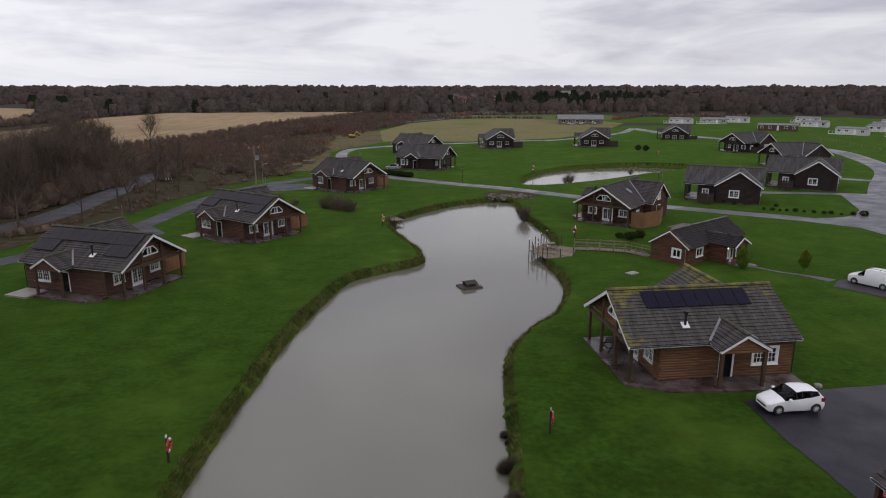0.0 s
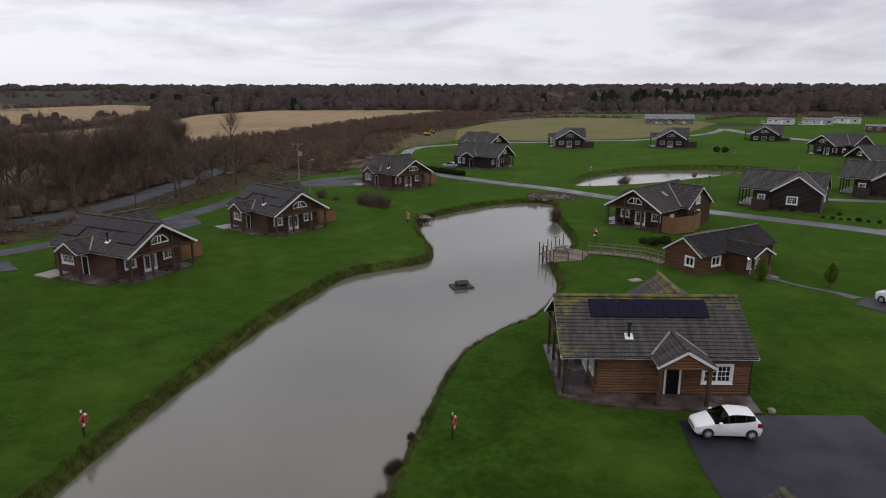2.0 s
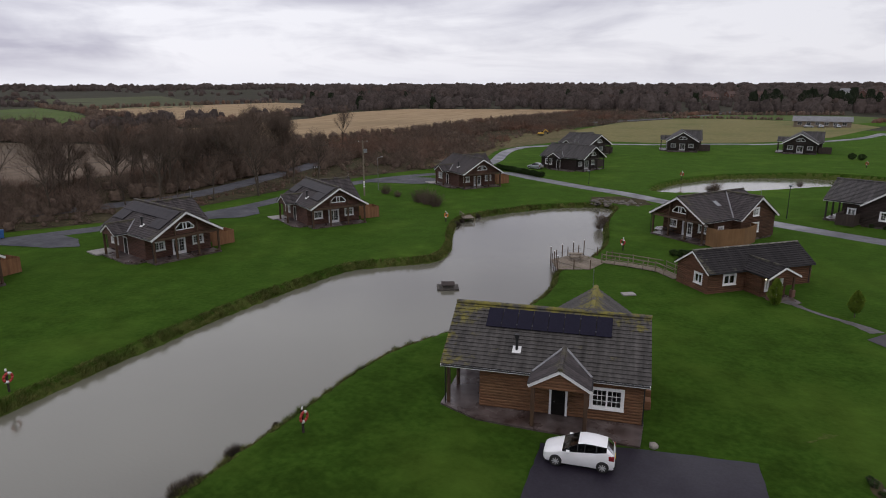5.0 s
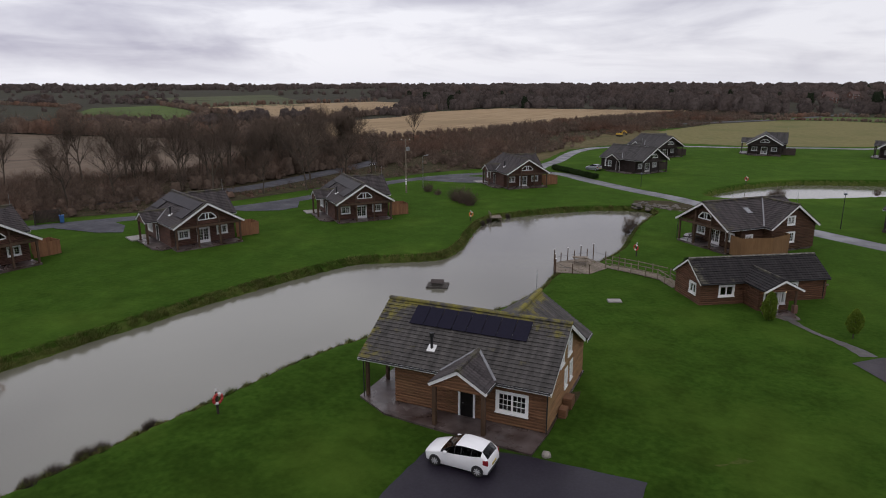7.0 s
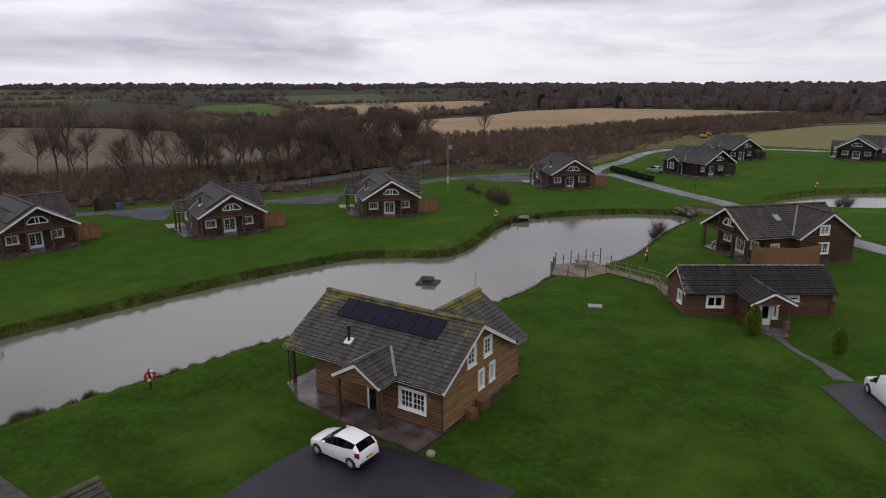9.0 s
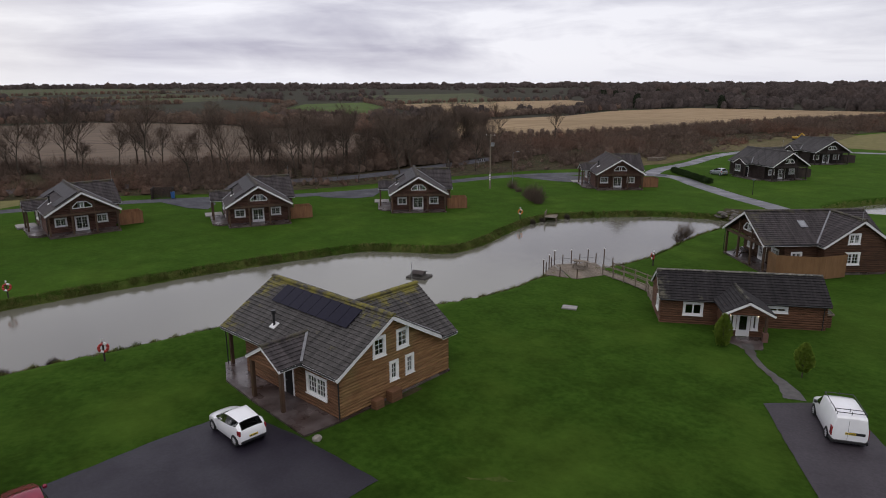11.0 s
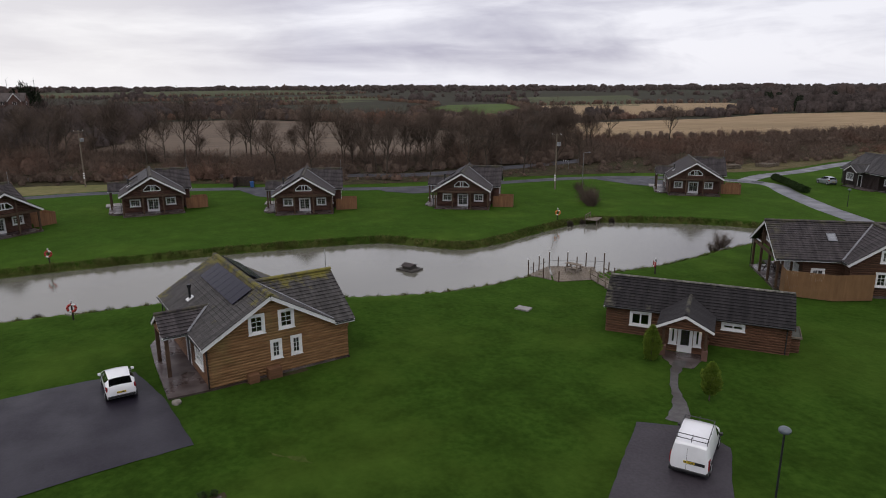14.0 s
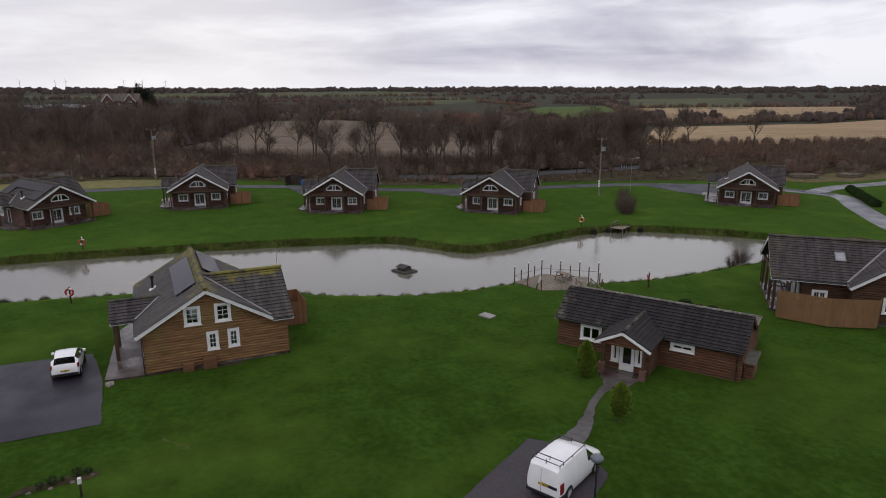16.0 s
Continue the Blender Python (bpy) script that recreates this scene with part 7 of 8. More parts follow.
def street_lamp(h, globe):
    top = thing("street_lamp", "slim dark lamp post with a domed head", "lamp", "lamps")
    bm = bmesh.new()
    rod(bm, (0, 0, -0.2), (0, 0, h * 0.25), 0.07, 0.06, 8)
    rod(bm, (0, 0, h * 0.25), (0, 0, h), 0.045, 0.04, 8)
    part("post", bm, M_BLACK if globe else M_STEEL, top)
    bm = bmesh.new()
    if globe:
        bmesh.ops.create_uvsphere(bm, u_segments=14, v_segments=8, radius=0.26, matrix=Matrix.Translation((0, 0, h + 0.1)) @ Matrix.Diagonal((1, 1, 0.62, 1)))
        part("head", bm, M_LAMPHEAD, top, "blue-grey domed lamp head", True)
    else:
        bar(bm, (0, 0, h), (0.9, 0, h + 0.12), 0.06, 0.06)
        bevelled(bm, 0.7, 1.25, -0.12, 0.12, h + 0.05, h + 0.2, 0.03)
        part("head", bm, M_STEEL, top, "grey lamp head on a short arm")
    return top


M_LAMPHEAD = surface("lamp_head", (0.10, 0.12, 0.14), (0.15, 0.17, 0.19), 4, 0.35, 0.0, 1.0)
lamp = street_lamp(4.9, True)
lamp.matrix_basis = pose(50.67, 62.98, 0.5)
copy_thing(lamp, pose(38.9, 117.4, 0.5))
low_lamp = street_lamp(2.6, True)
low_lamp.matrix_basis = pose(4.2, 141.5, 0.5)
tall = street_lamp(6.3, False)
tall.matrix_basis = pose(-33.1, 119.3, 0.4, 0, 0, 60)


def chevron_sign():
    top = thing("chevron_sign", "black and white bend sign on posts", "sign")
    bm = bmesh.new()
    bevelled(bm, -1.2, 1.2, -0.03, 0.03, 2.4, 3.0, 0.01)
    part("panel", bm, M_BLACK, top)
    for k in range(3):
        bm = bmesh.new()
        x = -0.8 + k * 0.75
        for z in (-0.28, 0.28):
            bar(bm, (x - 0.1, -0.04, 2.7 + z * 0.8), (x + 0.16, -0.04, 2.7), 0.012, 0.14, up=(0, 0, 1))
        part("chevron", bm, M_WHITE, top)
    for x in (-0.9, 0.9):
        bm = bmesh.new()
        rod(bm, (x, 0.05, -0.2), (x, 0.05, 3.0), 0.04, n=8)
        part("post", bm, M_STEEL, top)
    return top


chevron_sign().matrix_basis = pose(-56.0, 132.6, 0.4, 0, 0, 40) @ Matrix.Diagonal((0.7, 0.7, 0.7, 1))


def bin_store():
    top = thing("bin_store", "dark boarded bin enclosure with open front", "bin store")
    for p, q in (((-1.7, 0.9), (1.7, 0.9)), ((-1.7, -0.9), (-1.7, 0.9)), ((1.7, -0.9), (1.7, 0.9))):
        n = int(math.hypot(q[0] - p[0], q[1] - p[1]) / 0.16)
        for i in range(n):
            bm = bmesh.new()
            x, y = p[0] + (q[0] - p[0]) * (i + 0.5) / n, p[1] + (q[1] - p[1]) * (i + 0.5) / n
            box(bm, x - 0.07, x + 0.07, y - 0.07 if p[0] == q[0] else y - 0.015, y + 0.07 if p[0] == q[0] else y + 0.015, 0.0, 1.9)
            part("board", bm, M_DARKFENCE, top)
    return top


def wheeled_bin(mat, label):
    top = thing("wheeled_bin", label, "bin", "bins")
    bm = bmesh.new()
    v = box(bm, -0.32, 0.32, -0.35, 0.35, 0.08, 1.1)
    for w in v[:4]:
        w.co.x *= 0.8; w.co.y *= 0.8
    part("body", bm, mat, top)
    bm = bmesh.new()
    bevelled(bm, -0.36, 0.36, -0.4, 0.38, 1.1, 1.2, 0.03)
    part("lid", bm, mat, top)
    for x in (-0.3, 0.3):
        bm = bmesh.new()
        rod(bm, (x - 0.03, 0.3, 0.1), (x + 0.03, 0.3, 0.1), 0.1, n=10)
        part("wheel", bm, M_RUBBER, top)
    return top


bin_store().matrix_basis = pose(-62.3, 61.5, 0.4, 0, 0, 62)
wheeled_bin(M_BLUE, "blue wheeled bin beside a dark enclosure").matrix_basis = pose(-60.9, 62.8, 0.4, 0, 0, 62)

bm = bmesh.new()
bevelled(bm, -0.65, 0.65, -0.45, 0.45, -0.1, 0.1, 0.03)
cover = tagged(part("manhole_cover", bm, M_CONCRETE), "pale concrete cover set in the lawn", "cover")
cover.matrix_basis = pose(21.15, 70.06, 0.37, 0, 0, 30)


def boulder(seed, size):
    r = random.Random(seed)
    bm = bmesh.new()
    bmesh.ops.create_icosphere(bm, subdivisions=2, radius=size)
    for v in bm.verts:
        v.co *= 1 + 0.28 * noise.noise(v.co * 1.7 / size + Vector((seed, 0, 0)))
        v.co.z *= 0.62
    return bm


ob = tagged(part("boulder", boulder(3, 0.29), M_STONE), "grey boulder at the corner of the drive", "stone")
ob.matrix_basis = pose(26.1, 41.7, 0.45)
M_WETSTONE = surface("wet_stone", (0.065, 0.056, 0.048), (0.150, 0.130, 0.110), 3, 0.7, 0.5, 0.8, (0.05, 0.045, 0.03), 0.6, jitter=0.3)
sheet("bare_earth", [(8, 121.4), (12, 121.2), (15.5, 119.5), (18.5, 122), (17, 126.5), (12, 128.5), (7.5, 126)], M_SCRUBFLOOR, 0.03, "bare earth bank by the culvert", "ground", cell=1.0, ragged=0.8)
# loose stones at the culvert between the ponds
for i in range(70):
    ob = part("culvert_stone", boulder(i + 10, rs.uniform(0.22, 0.55)), M_WETSTONE)
    ob.matrix_basis = pose(rs.uniform(8.5, 17), rs.uniform(119.6, 124.5), rs.uniform(0.1, 0.5), 0, 0, rs.uniform(0, 360))
    tagged(ob, "rough grey stone on the culvert bank", "stone", "culvert stones")

bm = bmesh.new()
bevelled(bm, -0.35, 0.35, -0.25, 0.25, 0, 0.6, 0.03)
ob = tagged(part("log_box", bm, M_LOG), "small brown timber store against the wall", "store")
ob.matrix_basis = main_lodge.matrix_basis @ pose(13.1, -1.5, 0, 0, 0, 90)
bm = bmesh.new()
bevelled(bm, -0.45, 0.45, -0.3, 0.3, 0, 0.75, 0.03)
ob = tagged(part("gas_store", bm, M_LOG), "brown timber gas bottle store by the wall", "store")
ob.matrix_basis = main_lodge.matrix_basis @ pose(13.1, -0.1, 0, 0, 0, 90)
sheet("paving", [(25.0, 45.9), (25.5, 46.0), (25.1, 50.2), (24.6, 50.0)], M_SCRUBFLOOR, 0.03, "worn earth strip by the wall", "ground", cell=0.6, ragged=0.3)
sheet("bare_earth", [(34.2, 45.4), (35.2, 46.1), (36.2, 47.4), (35.2, 46.9)], M_ROUGH, 0.02, "worn patch of bare earth", "ground", cell=0.5, ragged=0.5)


def marker_post():
    top = thing("marker_post", "short white-topped marker post in grass", "post")
    bm = bmesh.new()
    bevelled(bm, -0.05, 0.05, -0.05, 0.05, -0.2, 0.75, 0.01)
    p = part("post", bm, M_DARKPOST, top)
    bm = bmesh.new()
    bevelled(bm, -0.08, 0.08, -0.08, 0.08, 0.75, 1.05, 0.01)
    part("cap", bm, M_WHITE, top)
    return top


marker = marker_post()
marker.matrix_basis = pose(39.0, 42.5, 0.38)


# ---- planting ----
def leafy(name, label, mat, h, w, n, seed, stem=0.2, cone=False, leaf=0.12):
    """A shrub or small conifer: short stem and many small leaf blades in an uneven outline."""
    r = random.Random(seed)
    top = thing(name, label, "conifer" if cone else "shrub", "shrubs")
    bm = bmesh.new()
    rod(bm, (0, 0, -0.1), (0, 0, h * 0.7), 0.05, 0.02, 6)
    for k in range(7):
        a = r.uniform(0, 6.3)
        rod(bm, (0, 0, h * (0.12 + 0.07 * k)), (0.35 * w * math.cos(a), 0.35 * w * math.sin(a), h * (0.3 + 0.08 * k)), 0.02, 0.008, 4)
    part("trunk", bm, M_BARK, top)
    vs, fs = [], []
    for _ in range(n):
        t = r.random()
        a = r.uniform(0, 6.28)
        prof = (math.sin(math.pi * min(1, t * 0.85 + 0.14)) ** 0.8) if cone else math.sqrt(max(0, 1 - (2 * t - 1) ** 2))
        lump = 1 + 0.25 * math.sin(3 * a + seed) * math.sin(7 * t + seed)
        rad = 0.5 * w * prof * lump * r.random() ** 0.35
        c = Vector((rad * math.cos(a), rad * math.sin(a), stem + t * (h - stem)))
        d = Vector((math.cos(a) * 0.6 + r.uniform(-0.5, 0.5), math.sin(a) * 0.6 + r.uniform(-0.5, 0.5), r.uniform(0.1, 1.2 if cone else 0.8))).normalized()
        s = d.cross(Vector((r.uniform(-1, 1), r.uniform(-1, 1), r.uniform(-1, 1)))).normalized()
        L = leaf * r.uniform(0.7, 1.5)
        i = len(vs)
        vs += [c - s * L * 0.35, c + s * L * 0.35, c + d * L]
        fs.append((i, i + 1, i + 2))
    me = bpy.data.meshes.new("foliage")
    me.from_pydata([tuple(v) for v in vs], [], fs)
    mesh_part("foliage", me, mat, top)
    return top


conifer = leafy("conifer_shrub", "young yellow-green conifer on the lawn", M_CONIFER, 2.5, 1.15, 3200, 3, 0.5, True)
conifer.matrix_basis = pose(40.61, 70.63, 0.4)
conifer_2 = leafy("conifer_shrub", "bushy green conifer beside the porch", M_CONIFER, 2.6, 1.2, 3600, 5, 0.15, True)
conifer_2.matrix_basis = pose(34.3, 72.0, 0.3)
dark_bush = leafy("shrub", "low dark evergreen shrub", M_SHRUB, 0.8, 1.2, 900, 7, 0.02)
dark_bush.matrix_basis = pose(26.2, 87.4, 0.4)
for i in range(12):
    t = i / 11
    x, y = 53.5 + 12.5 * t + rs.uniform(-0.4, 0.4), 107.6 - 6.8 * t + rs.uniform(-0.3, 0.3)
    k = rs.uniform(0.35, 0.7) * (1.8 if i > 9 else 1)
    m = copy_thing(dark_bush, Matrix())
    m.matrix_basis = pose(x, y, level(x, y), 0, 0, rs.uniform(0, 360)) @ Matrix.Diagonal((k, k, k, 1))
for x, y, k in ((25.4, 86.6, 1.3), (27.2, 88.0, 1.2), (24.3, 87.6, 0.9), (47, 116.5, 0.6), (49.5, 113.6, 0.7), (51, 112.6, 0.6), (57, 110, 0.6)):
    m = copy_thing(dark_bush, Matrix())
    m.matrix_basis = pose(x, y, level(x, y), 0, 0, rs.uniform(0, 360)) @ Matrix.Diagonal((k, k, k, 1))
for x, y in ((61.0, 205.5), (63.0, 204.0)):
    copy_thing(dark_bush, pose(x, y, level(x, y), 0, 0, x * 50) @ Matrix.Diagonal((1.6, 1.6, 1.9, 1)))
sheet("flower_bed", [(38.1, 39.2), (37.7, 41.2), (37.2, 43.0), (36.8, 42.9), (36.9, 41.4), (37.5, 39.4)], M_SCRUBFLOOR, 0.03, "dark soil bed in the lawn", "bed", cell=0.5, ragged=0.3)
bed_plant = leafy("bed_plant", "small pale green plant in dark soil", M_SHRUB, 0.45, 0.5, 220, 31, 0.05, False, 0.08)
bed_plant.matrix_basis = pose(37.0, 41.9, 0.36)
for x, y, k in ((36.9, 42.4, 0.8), (37.4, 40.9, 1.0), (37.6, 40.4, 0.7), (37.2, 41.3, 0.5)):
    copy_thing(bed_plant, pose(x, y, 0.36, 0, 0, x * 900) @ Matrix.Diagonal((k, k, k, 1)))
for k, (x, y) in enumerate(((37.9, 40.0), (37.75, 40.9), (37.5, 41.8), (37.1, 42.6), (37.3, 40.3))):
    ob = tagged(part("bed_stone", boulder(k + 200, 0.15), M_WETSTONE), "grey stone edging the flower bed", "stone", "bed stones")
    ob.matrix_basis = pose(x, y, 0.36, 0, 0, k * 70)
for i in range(26):
    t = i / 25
    x, y = -20.5 + 13 * t, 157.5 - 9.5 * t
    m = copy_thing(dark_bush, Matrix())
    k = rs.uniform(1.1, 1.5)
    m.matrix_basis = pose(x, y, level(x, y), 0, 0, rs.uniform(0, 360)) @ Matrix.Diagonal((k, k, k, 1))


def bare_shrub(seed, h, w, mat, label):
    """A rounded leafless shrub: thin stems from one foot, forking into fine twigs."""
    r = np.random.default_rng(seed)
    top = thing("bare_shrub", label, "shrub", "bare shrubs")
    n = 200
    u = r.normal(size=(n, 3))
    u[:, 2] = np.abs(u[:, 2]) * 0.8 + 0.1
    u /= np.linalg.norm(u, axis=1, keepdims=True)
    lump = 1 + 0.2 * np.sin(3 * np.arctan2(u[:, 1:2], u[:, :1]) + seed)
    tip = u * np.array([w * 0.55, w * 0.55, h * 0.7]) * lump * (0.55 + 0.5 * r.random((n, 1))) + np.array([0, 0, h * 0.25])
    foot = np.column_stack([u[:, 0] * 0.22 * w, u[:, 1] * 0.22 * w, np.full(n, -0.1)]) * r.random((n, 1))

    def blades(p, q, wide):
        s = np.cross(q - p, r.normal(size=p.shape))
        s *= wide / np.linalg.norm(s, axis=1, keepdims=True)
        return np.stack([p - s, p + s, q], 1)
    tris, outs = [blades(foot, tip, 0.016)], [u]
    for _ in range(8):
        p = foot + (tip - foot) * (0.3 + 0.7 * r.random((n, 1)))
        q = p + (tip - foot) * 0.15 + r.normal(size=p.shape) * h * 0.12
        tris.append(blades(p, q, 0.009))
        outs.append(u)
    out = np.concatenate(outs) + np.array([0, 0, 0.3])
    tri = outward(np.concatenate(tris).reshape(-1, 3), out)
    me = bpy.data.meshes.new("crown")
    me.from_pydata(tri.tolist(), [], np.arange(len(tri)).reshape(-1, 3).tolist())
    soft_normals(me, tri, out)
    mesh_part("crown", me, mat, top)
    return top


shrub = bare_shrub(21, 2.6, 2.6, M_TWIG, "leafless brown shrub on the lawn")
shrub.matrix_basis = pose(-17.7, 108.5, 0.35) @ Matrix.Diagonal((1.45, 1.45, 1.35, 1))
for x, y, k in ((-19.9, 109.9, 1.2), (-15.6, 107.2, 1.15), (-29.5, 115.6, 0.9), (-26, 113.5, 0.6), (13.1, 103.5, 0.95), (12.9, 102.5, 0.7), (28.5, 145.7, 1.1), (27.4, 145.3, 0.7), (44, 152.6, 0.6)):
    m = copy_thing(shrub, Matrix())
    m.matrix_basis = pose(x, y, WATER + 0.1 if k in (1.1, 0.7) else level(x, y) - 0.1, 0, 0, rs.uniform(0, 360)) @ Matrix.Diagonal((k, k, k, 1))
sedge = thing("sedge_clump", "rounded dark brown sedge clump in the water", "sedge", "sedge clumps")
rng_s = np.random.default_rng(23)
dirs = rng_s.normal(size=(3200, 3))
dirs[:, 2] = np.abs(dirs[:, 2]) + 0.15
dirs /= np.linalg.norm(dirs, axis=1, keepdims=True)
reach = (0.55 + 0.45 * rng_s.random((3200, 1))) * np.array([[0.95, 0.8, 1.05]])
foot = dirs * reach * 0.45 * np.array([[1, 1, 0.2]])
side = np.cross(dirs, rng_s.normal(size=(3200, 3)))
side *= 0.009 / np.linalg.norm(side, axis=1, keepdims=True)
me = bpy.data.meshes.new("blades")
me.from_pydata(np.stack([foot - side, foot + side, dirs * reach], 1).reshape(-1, 3).tolist(), [], np.arange(9600).reshape(-1, 3).tolist())
mesh_part("foliage", me, M_BARK, sedge)
sedge.matrix_basis = pose(3.7, 32.6, WATER)
for x, y, k in ((3.7, 29.3, 1.1), (3.6, 28.4, 1.2), (3.8, 26.6, 1.15), (3.9, 25.3, 1.2), (4.0, 35.5, 0.45), (3.8, 36.3, 0.5), (8.0, 54.3, 0.6), (-2.6, 77.4, 0.5), (-7.7, 97, 0.9), (-7.9, 99.4, 0.8), (-6.9, 104, 0.9), (12.6, 77.0, 0.6)):
    m = copy_thing(sedge, Matrix())
    m.matrix_basis = pose(x, y, WATER, 0, 0, rs.uniform(0, 360)) @ Matrix.Diagonal((k, k, k, 1))


def bank_tufts():
    """Long coarse grass along both ponds' edges."""
    rng = np.random.default_rng(6)
    tris, outs = [], []
    for outline, keep in ((POND, 1.0), (POND_2, 1.0)):
        p = np.array([(q[0], q[1]) for q in outline])
        area = np.sum(p[:, 0] * np.roll(p[:, 1], -1) - np.roll(p[:, 0], -1) * p[:, 1])
        for a, b in zip(p, np.roll(p, -1, 0)):
            if max(a[1], b[1]) < 16:
                continue
            d = b - a
            ln = np.hypot(*d)
            d = d / ln
            out = np.array([d[1], -d[0]]) * (1 if area > 0 else -1)
            left = a[0] < 0
            n = int(ln * (420 if a[1] < 125 else 120))
            t, o = rng.random(n) * ln, 0.02 + rng.random(n) ** 1.3 * (0.9 if left else 0.7)
            tuft = np.sin(t * 5.2 + a[0] * 3) * 0.5 + np.sin(t * 2.1 + a[1]) * 0.5
            c = a + d * t[:, None] + out * o[:, None]
            z = WATER + (0.75) * np.clip(o / 0.8, 0, 1) ** 0.6
            h = (0.10 + 0.22 * rng.random(n)) * (1 + 0.9 * tuft) * (1 if left else 0.8)
            h = np.clip(h, 0.06, None)
            lean = -out * (0.35 + 0.4 * rng.random((n, 1))) + rng.normal(size=(n, 2)) * 0.3
            s = rng.normal(size=(n, 2))
            s /= np.linalg.norm(s, axis=1, keepdims=True)
            w = 0.016
            base = np.column_stack([c, z - 0.03])
            side = np.column_stack([s * w, np.zeros(n)])
            tip = base + np.column_stack([lean * h[:, None], h])
            tris.append(np.stack([base - side, base + side, tip], 1).reshape(-1, 3))
            outs.append(np.column_stack([-out[0] * 0.5 + rng.normal(size=n) * 0.3, -out[1] * 0.5 + rng.normal(size=n) * 0.3, np.ones(n)]))
    return stuff_mesh("bank_grass", np.concatenate(tris), M_REED, "coarse tufted grass along the banks", "grass", np.concatenate(outs))


bank_tufts()


# ---- far buildings ----
def roofed_box(top, L, W, wall_h, ridge_h, wall_m, roof_m, over=0.3, low=-0.2):
    bm = bmesh.new()
    ring = [(-L / 2, -W / 2), (L / 2, -W / 2), (L / 2, W / 2), (-L / 2, W / 2)]
    lo, hi = [bm.verts.new((x, y, low)) for x, y in ring], [bm.verts.new((x, y, wall_h)) for x, y in ring]
    for i in range(4):
        bm.faces.new((lo[i], lo[(i + 1) % 4], hi[(i + 1) % 4], hi[i]))
    g0, g1 = bm.verts.new((-L / 2, 0, ridge_h - 0.08)), bm.verts.new((L / 2, 0, ridge_h - 0.08))
    bm.faces.new((hi[3], hi[0], g0)); bm.faces.new((hi[1], hi[2], g1)); bm.faces.new(lo)
    wall = part("wall", bm, wall_m, top)
    k = (ridge_h - wall_h) / (W / 2)
    for sgn in (-1, 1):
        bm = bmesh.new()
        a = [(-L / 2 - over, 0, ridge_h), (L / 2 + over, 0, ridge_h), (L / 2 + over, sgn * (W / 2 + over), wall_h - k * over), (-L / 2 - over, sgn * (W / 2 + over), wall_h - k * over)]
        u = [bm.verts.new(p) for p in a]
        l = [bm.verts.new((p[0], p[1], p[2] - 0.12)) for p in a]
        bm.faces.new(u); bm.faces.new(l)
        for i in range(4):
            bm.faces.new((u[i], u[(i + 1) % 4], l[(i + 1) % 4], l[i]))
        part("roof", bm, roof_m, top)
    return wall


def plain_window(top, x, y, z, w, h, nx, ny, frame_m):
    """A framed window on an outside wall that faces (nx, ny)."""
    u, n = Vector((-ny, nx, 0)), Vector((nx, ny, 0))
    bm = bmesh.new()
    for p, q in (((-w / 2, 0), (w / 2, 0)), ((-w / 2, h), (w / 2, h)), ((-w / 2, 0), (-w / 2, h)), ((w / 2, 0), (w / 2, h)), ((0, 0), (0, h))):
        c = Vector((x, y, z)) + n * 0.04
        bar(bm, c + u * p[0] + Vector((0, 0, p[1])), c + u * q[0] + Vector((0, 0, q[1])), 0.09, 0.09)
    win = part("window", bm, frame_m, top)
    bm = bmesh.new()
    c = Vector((x, y, z)) + n * 0.015
    bar(bm, c - u * w / 2 + Vector((0, 0, h / 2)), c + u * w / 2 + Vector((0, 0, h / 2)), 0.02, h)
    part("pane", bm, M_DARKPANE, win)


M_DARKPANE = surface("dark_pane", (0.015, 0.017, 0.02), (0.03, 0.032, 0.036), 1, 0.08, 0.0, 0.5)


def caravan(L, W, wall_m, roof_m, label, veranda=True):
    top = thing("static_caravan", label, "caravan", "caravans")
    roofed_box(top, L, W, 2.5, 3.1, wall_m, roof_m, 0.15)
    bm = bmesh.new()
    box(bm, -L / 2 + 0.1, L / 2 - 0.1, -W / 2 + 0.1, W / 2 - 0.1, -0.3, 0.05)
    part("skirt", bm, M_DARKFENCE, top)
    k = int(L / 2.6)
    for i in range(k):
        x = -L / 2 + (i + 0.5) * L / k
        if i == k // 2:
            bm = bmesh.new()
            bevelled(bm, x - 0.4, x + 0.4, -W / 2 - 0.03, -W / 2 + 0.02, 0.25, 2.2, 0.01)
            part("door", bm, M_WHITE, top)
        else:
            plain_window(top, x, -W / 2, 1.05, 1.2, 0.95, 0, -1, M_WHITE)
        plain_window(top, x, W / 2, 1.05, 1.2, 0.95, 0, 1, M_WHITE)
    plain_window(top, -L / 2, -W / 4, 0.9, 1.1, 1.2, -1, 0, M_WHITE)
    plain_window(top, -L / 2, W / 4, 0.9, 1.1, 1.2, -1, 0, M_WHITE)
    if veranda:
        bm = bmesh.new()
        box(bm, -L / 2 - 1.8, L / 2 - 3, -W / 2 - 1.8, -W / 2 - 0.05, 0.1, 0.35)
        ver = part("veranda", bm, M_CARAVAN, top, "pale raised veranda")
        for i in range(8):
            x = -L / 2 - 1.75 + i * (L - 1.3) / 7
            bm = bmesh.new()
            box(bm, x - 0.05, x + 0.05, -W / 2 - 1.78, -W / 2 - 1.68, 0.35, 1.35)
            part("post", bm, M_WHITE, ver)
        bm = bmesh.new()
        box(bm, -L / 2 - 1.8, L / 2 - 3, -W / 2 - 1.77, -W / 2 - 1.69, 1.3, 1.38)
        part("rail", bm, M_WHITE, ver)
    return top


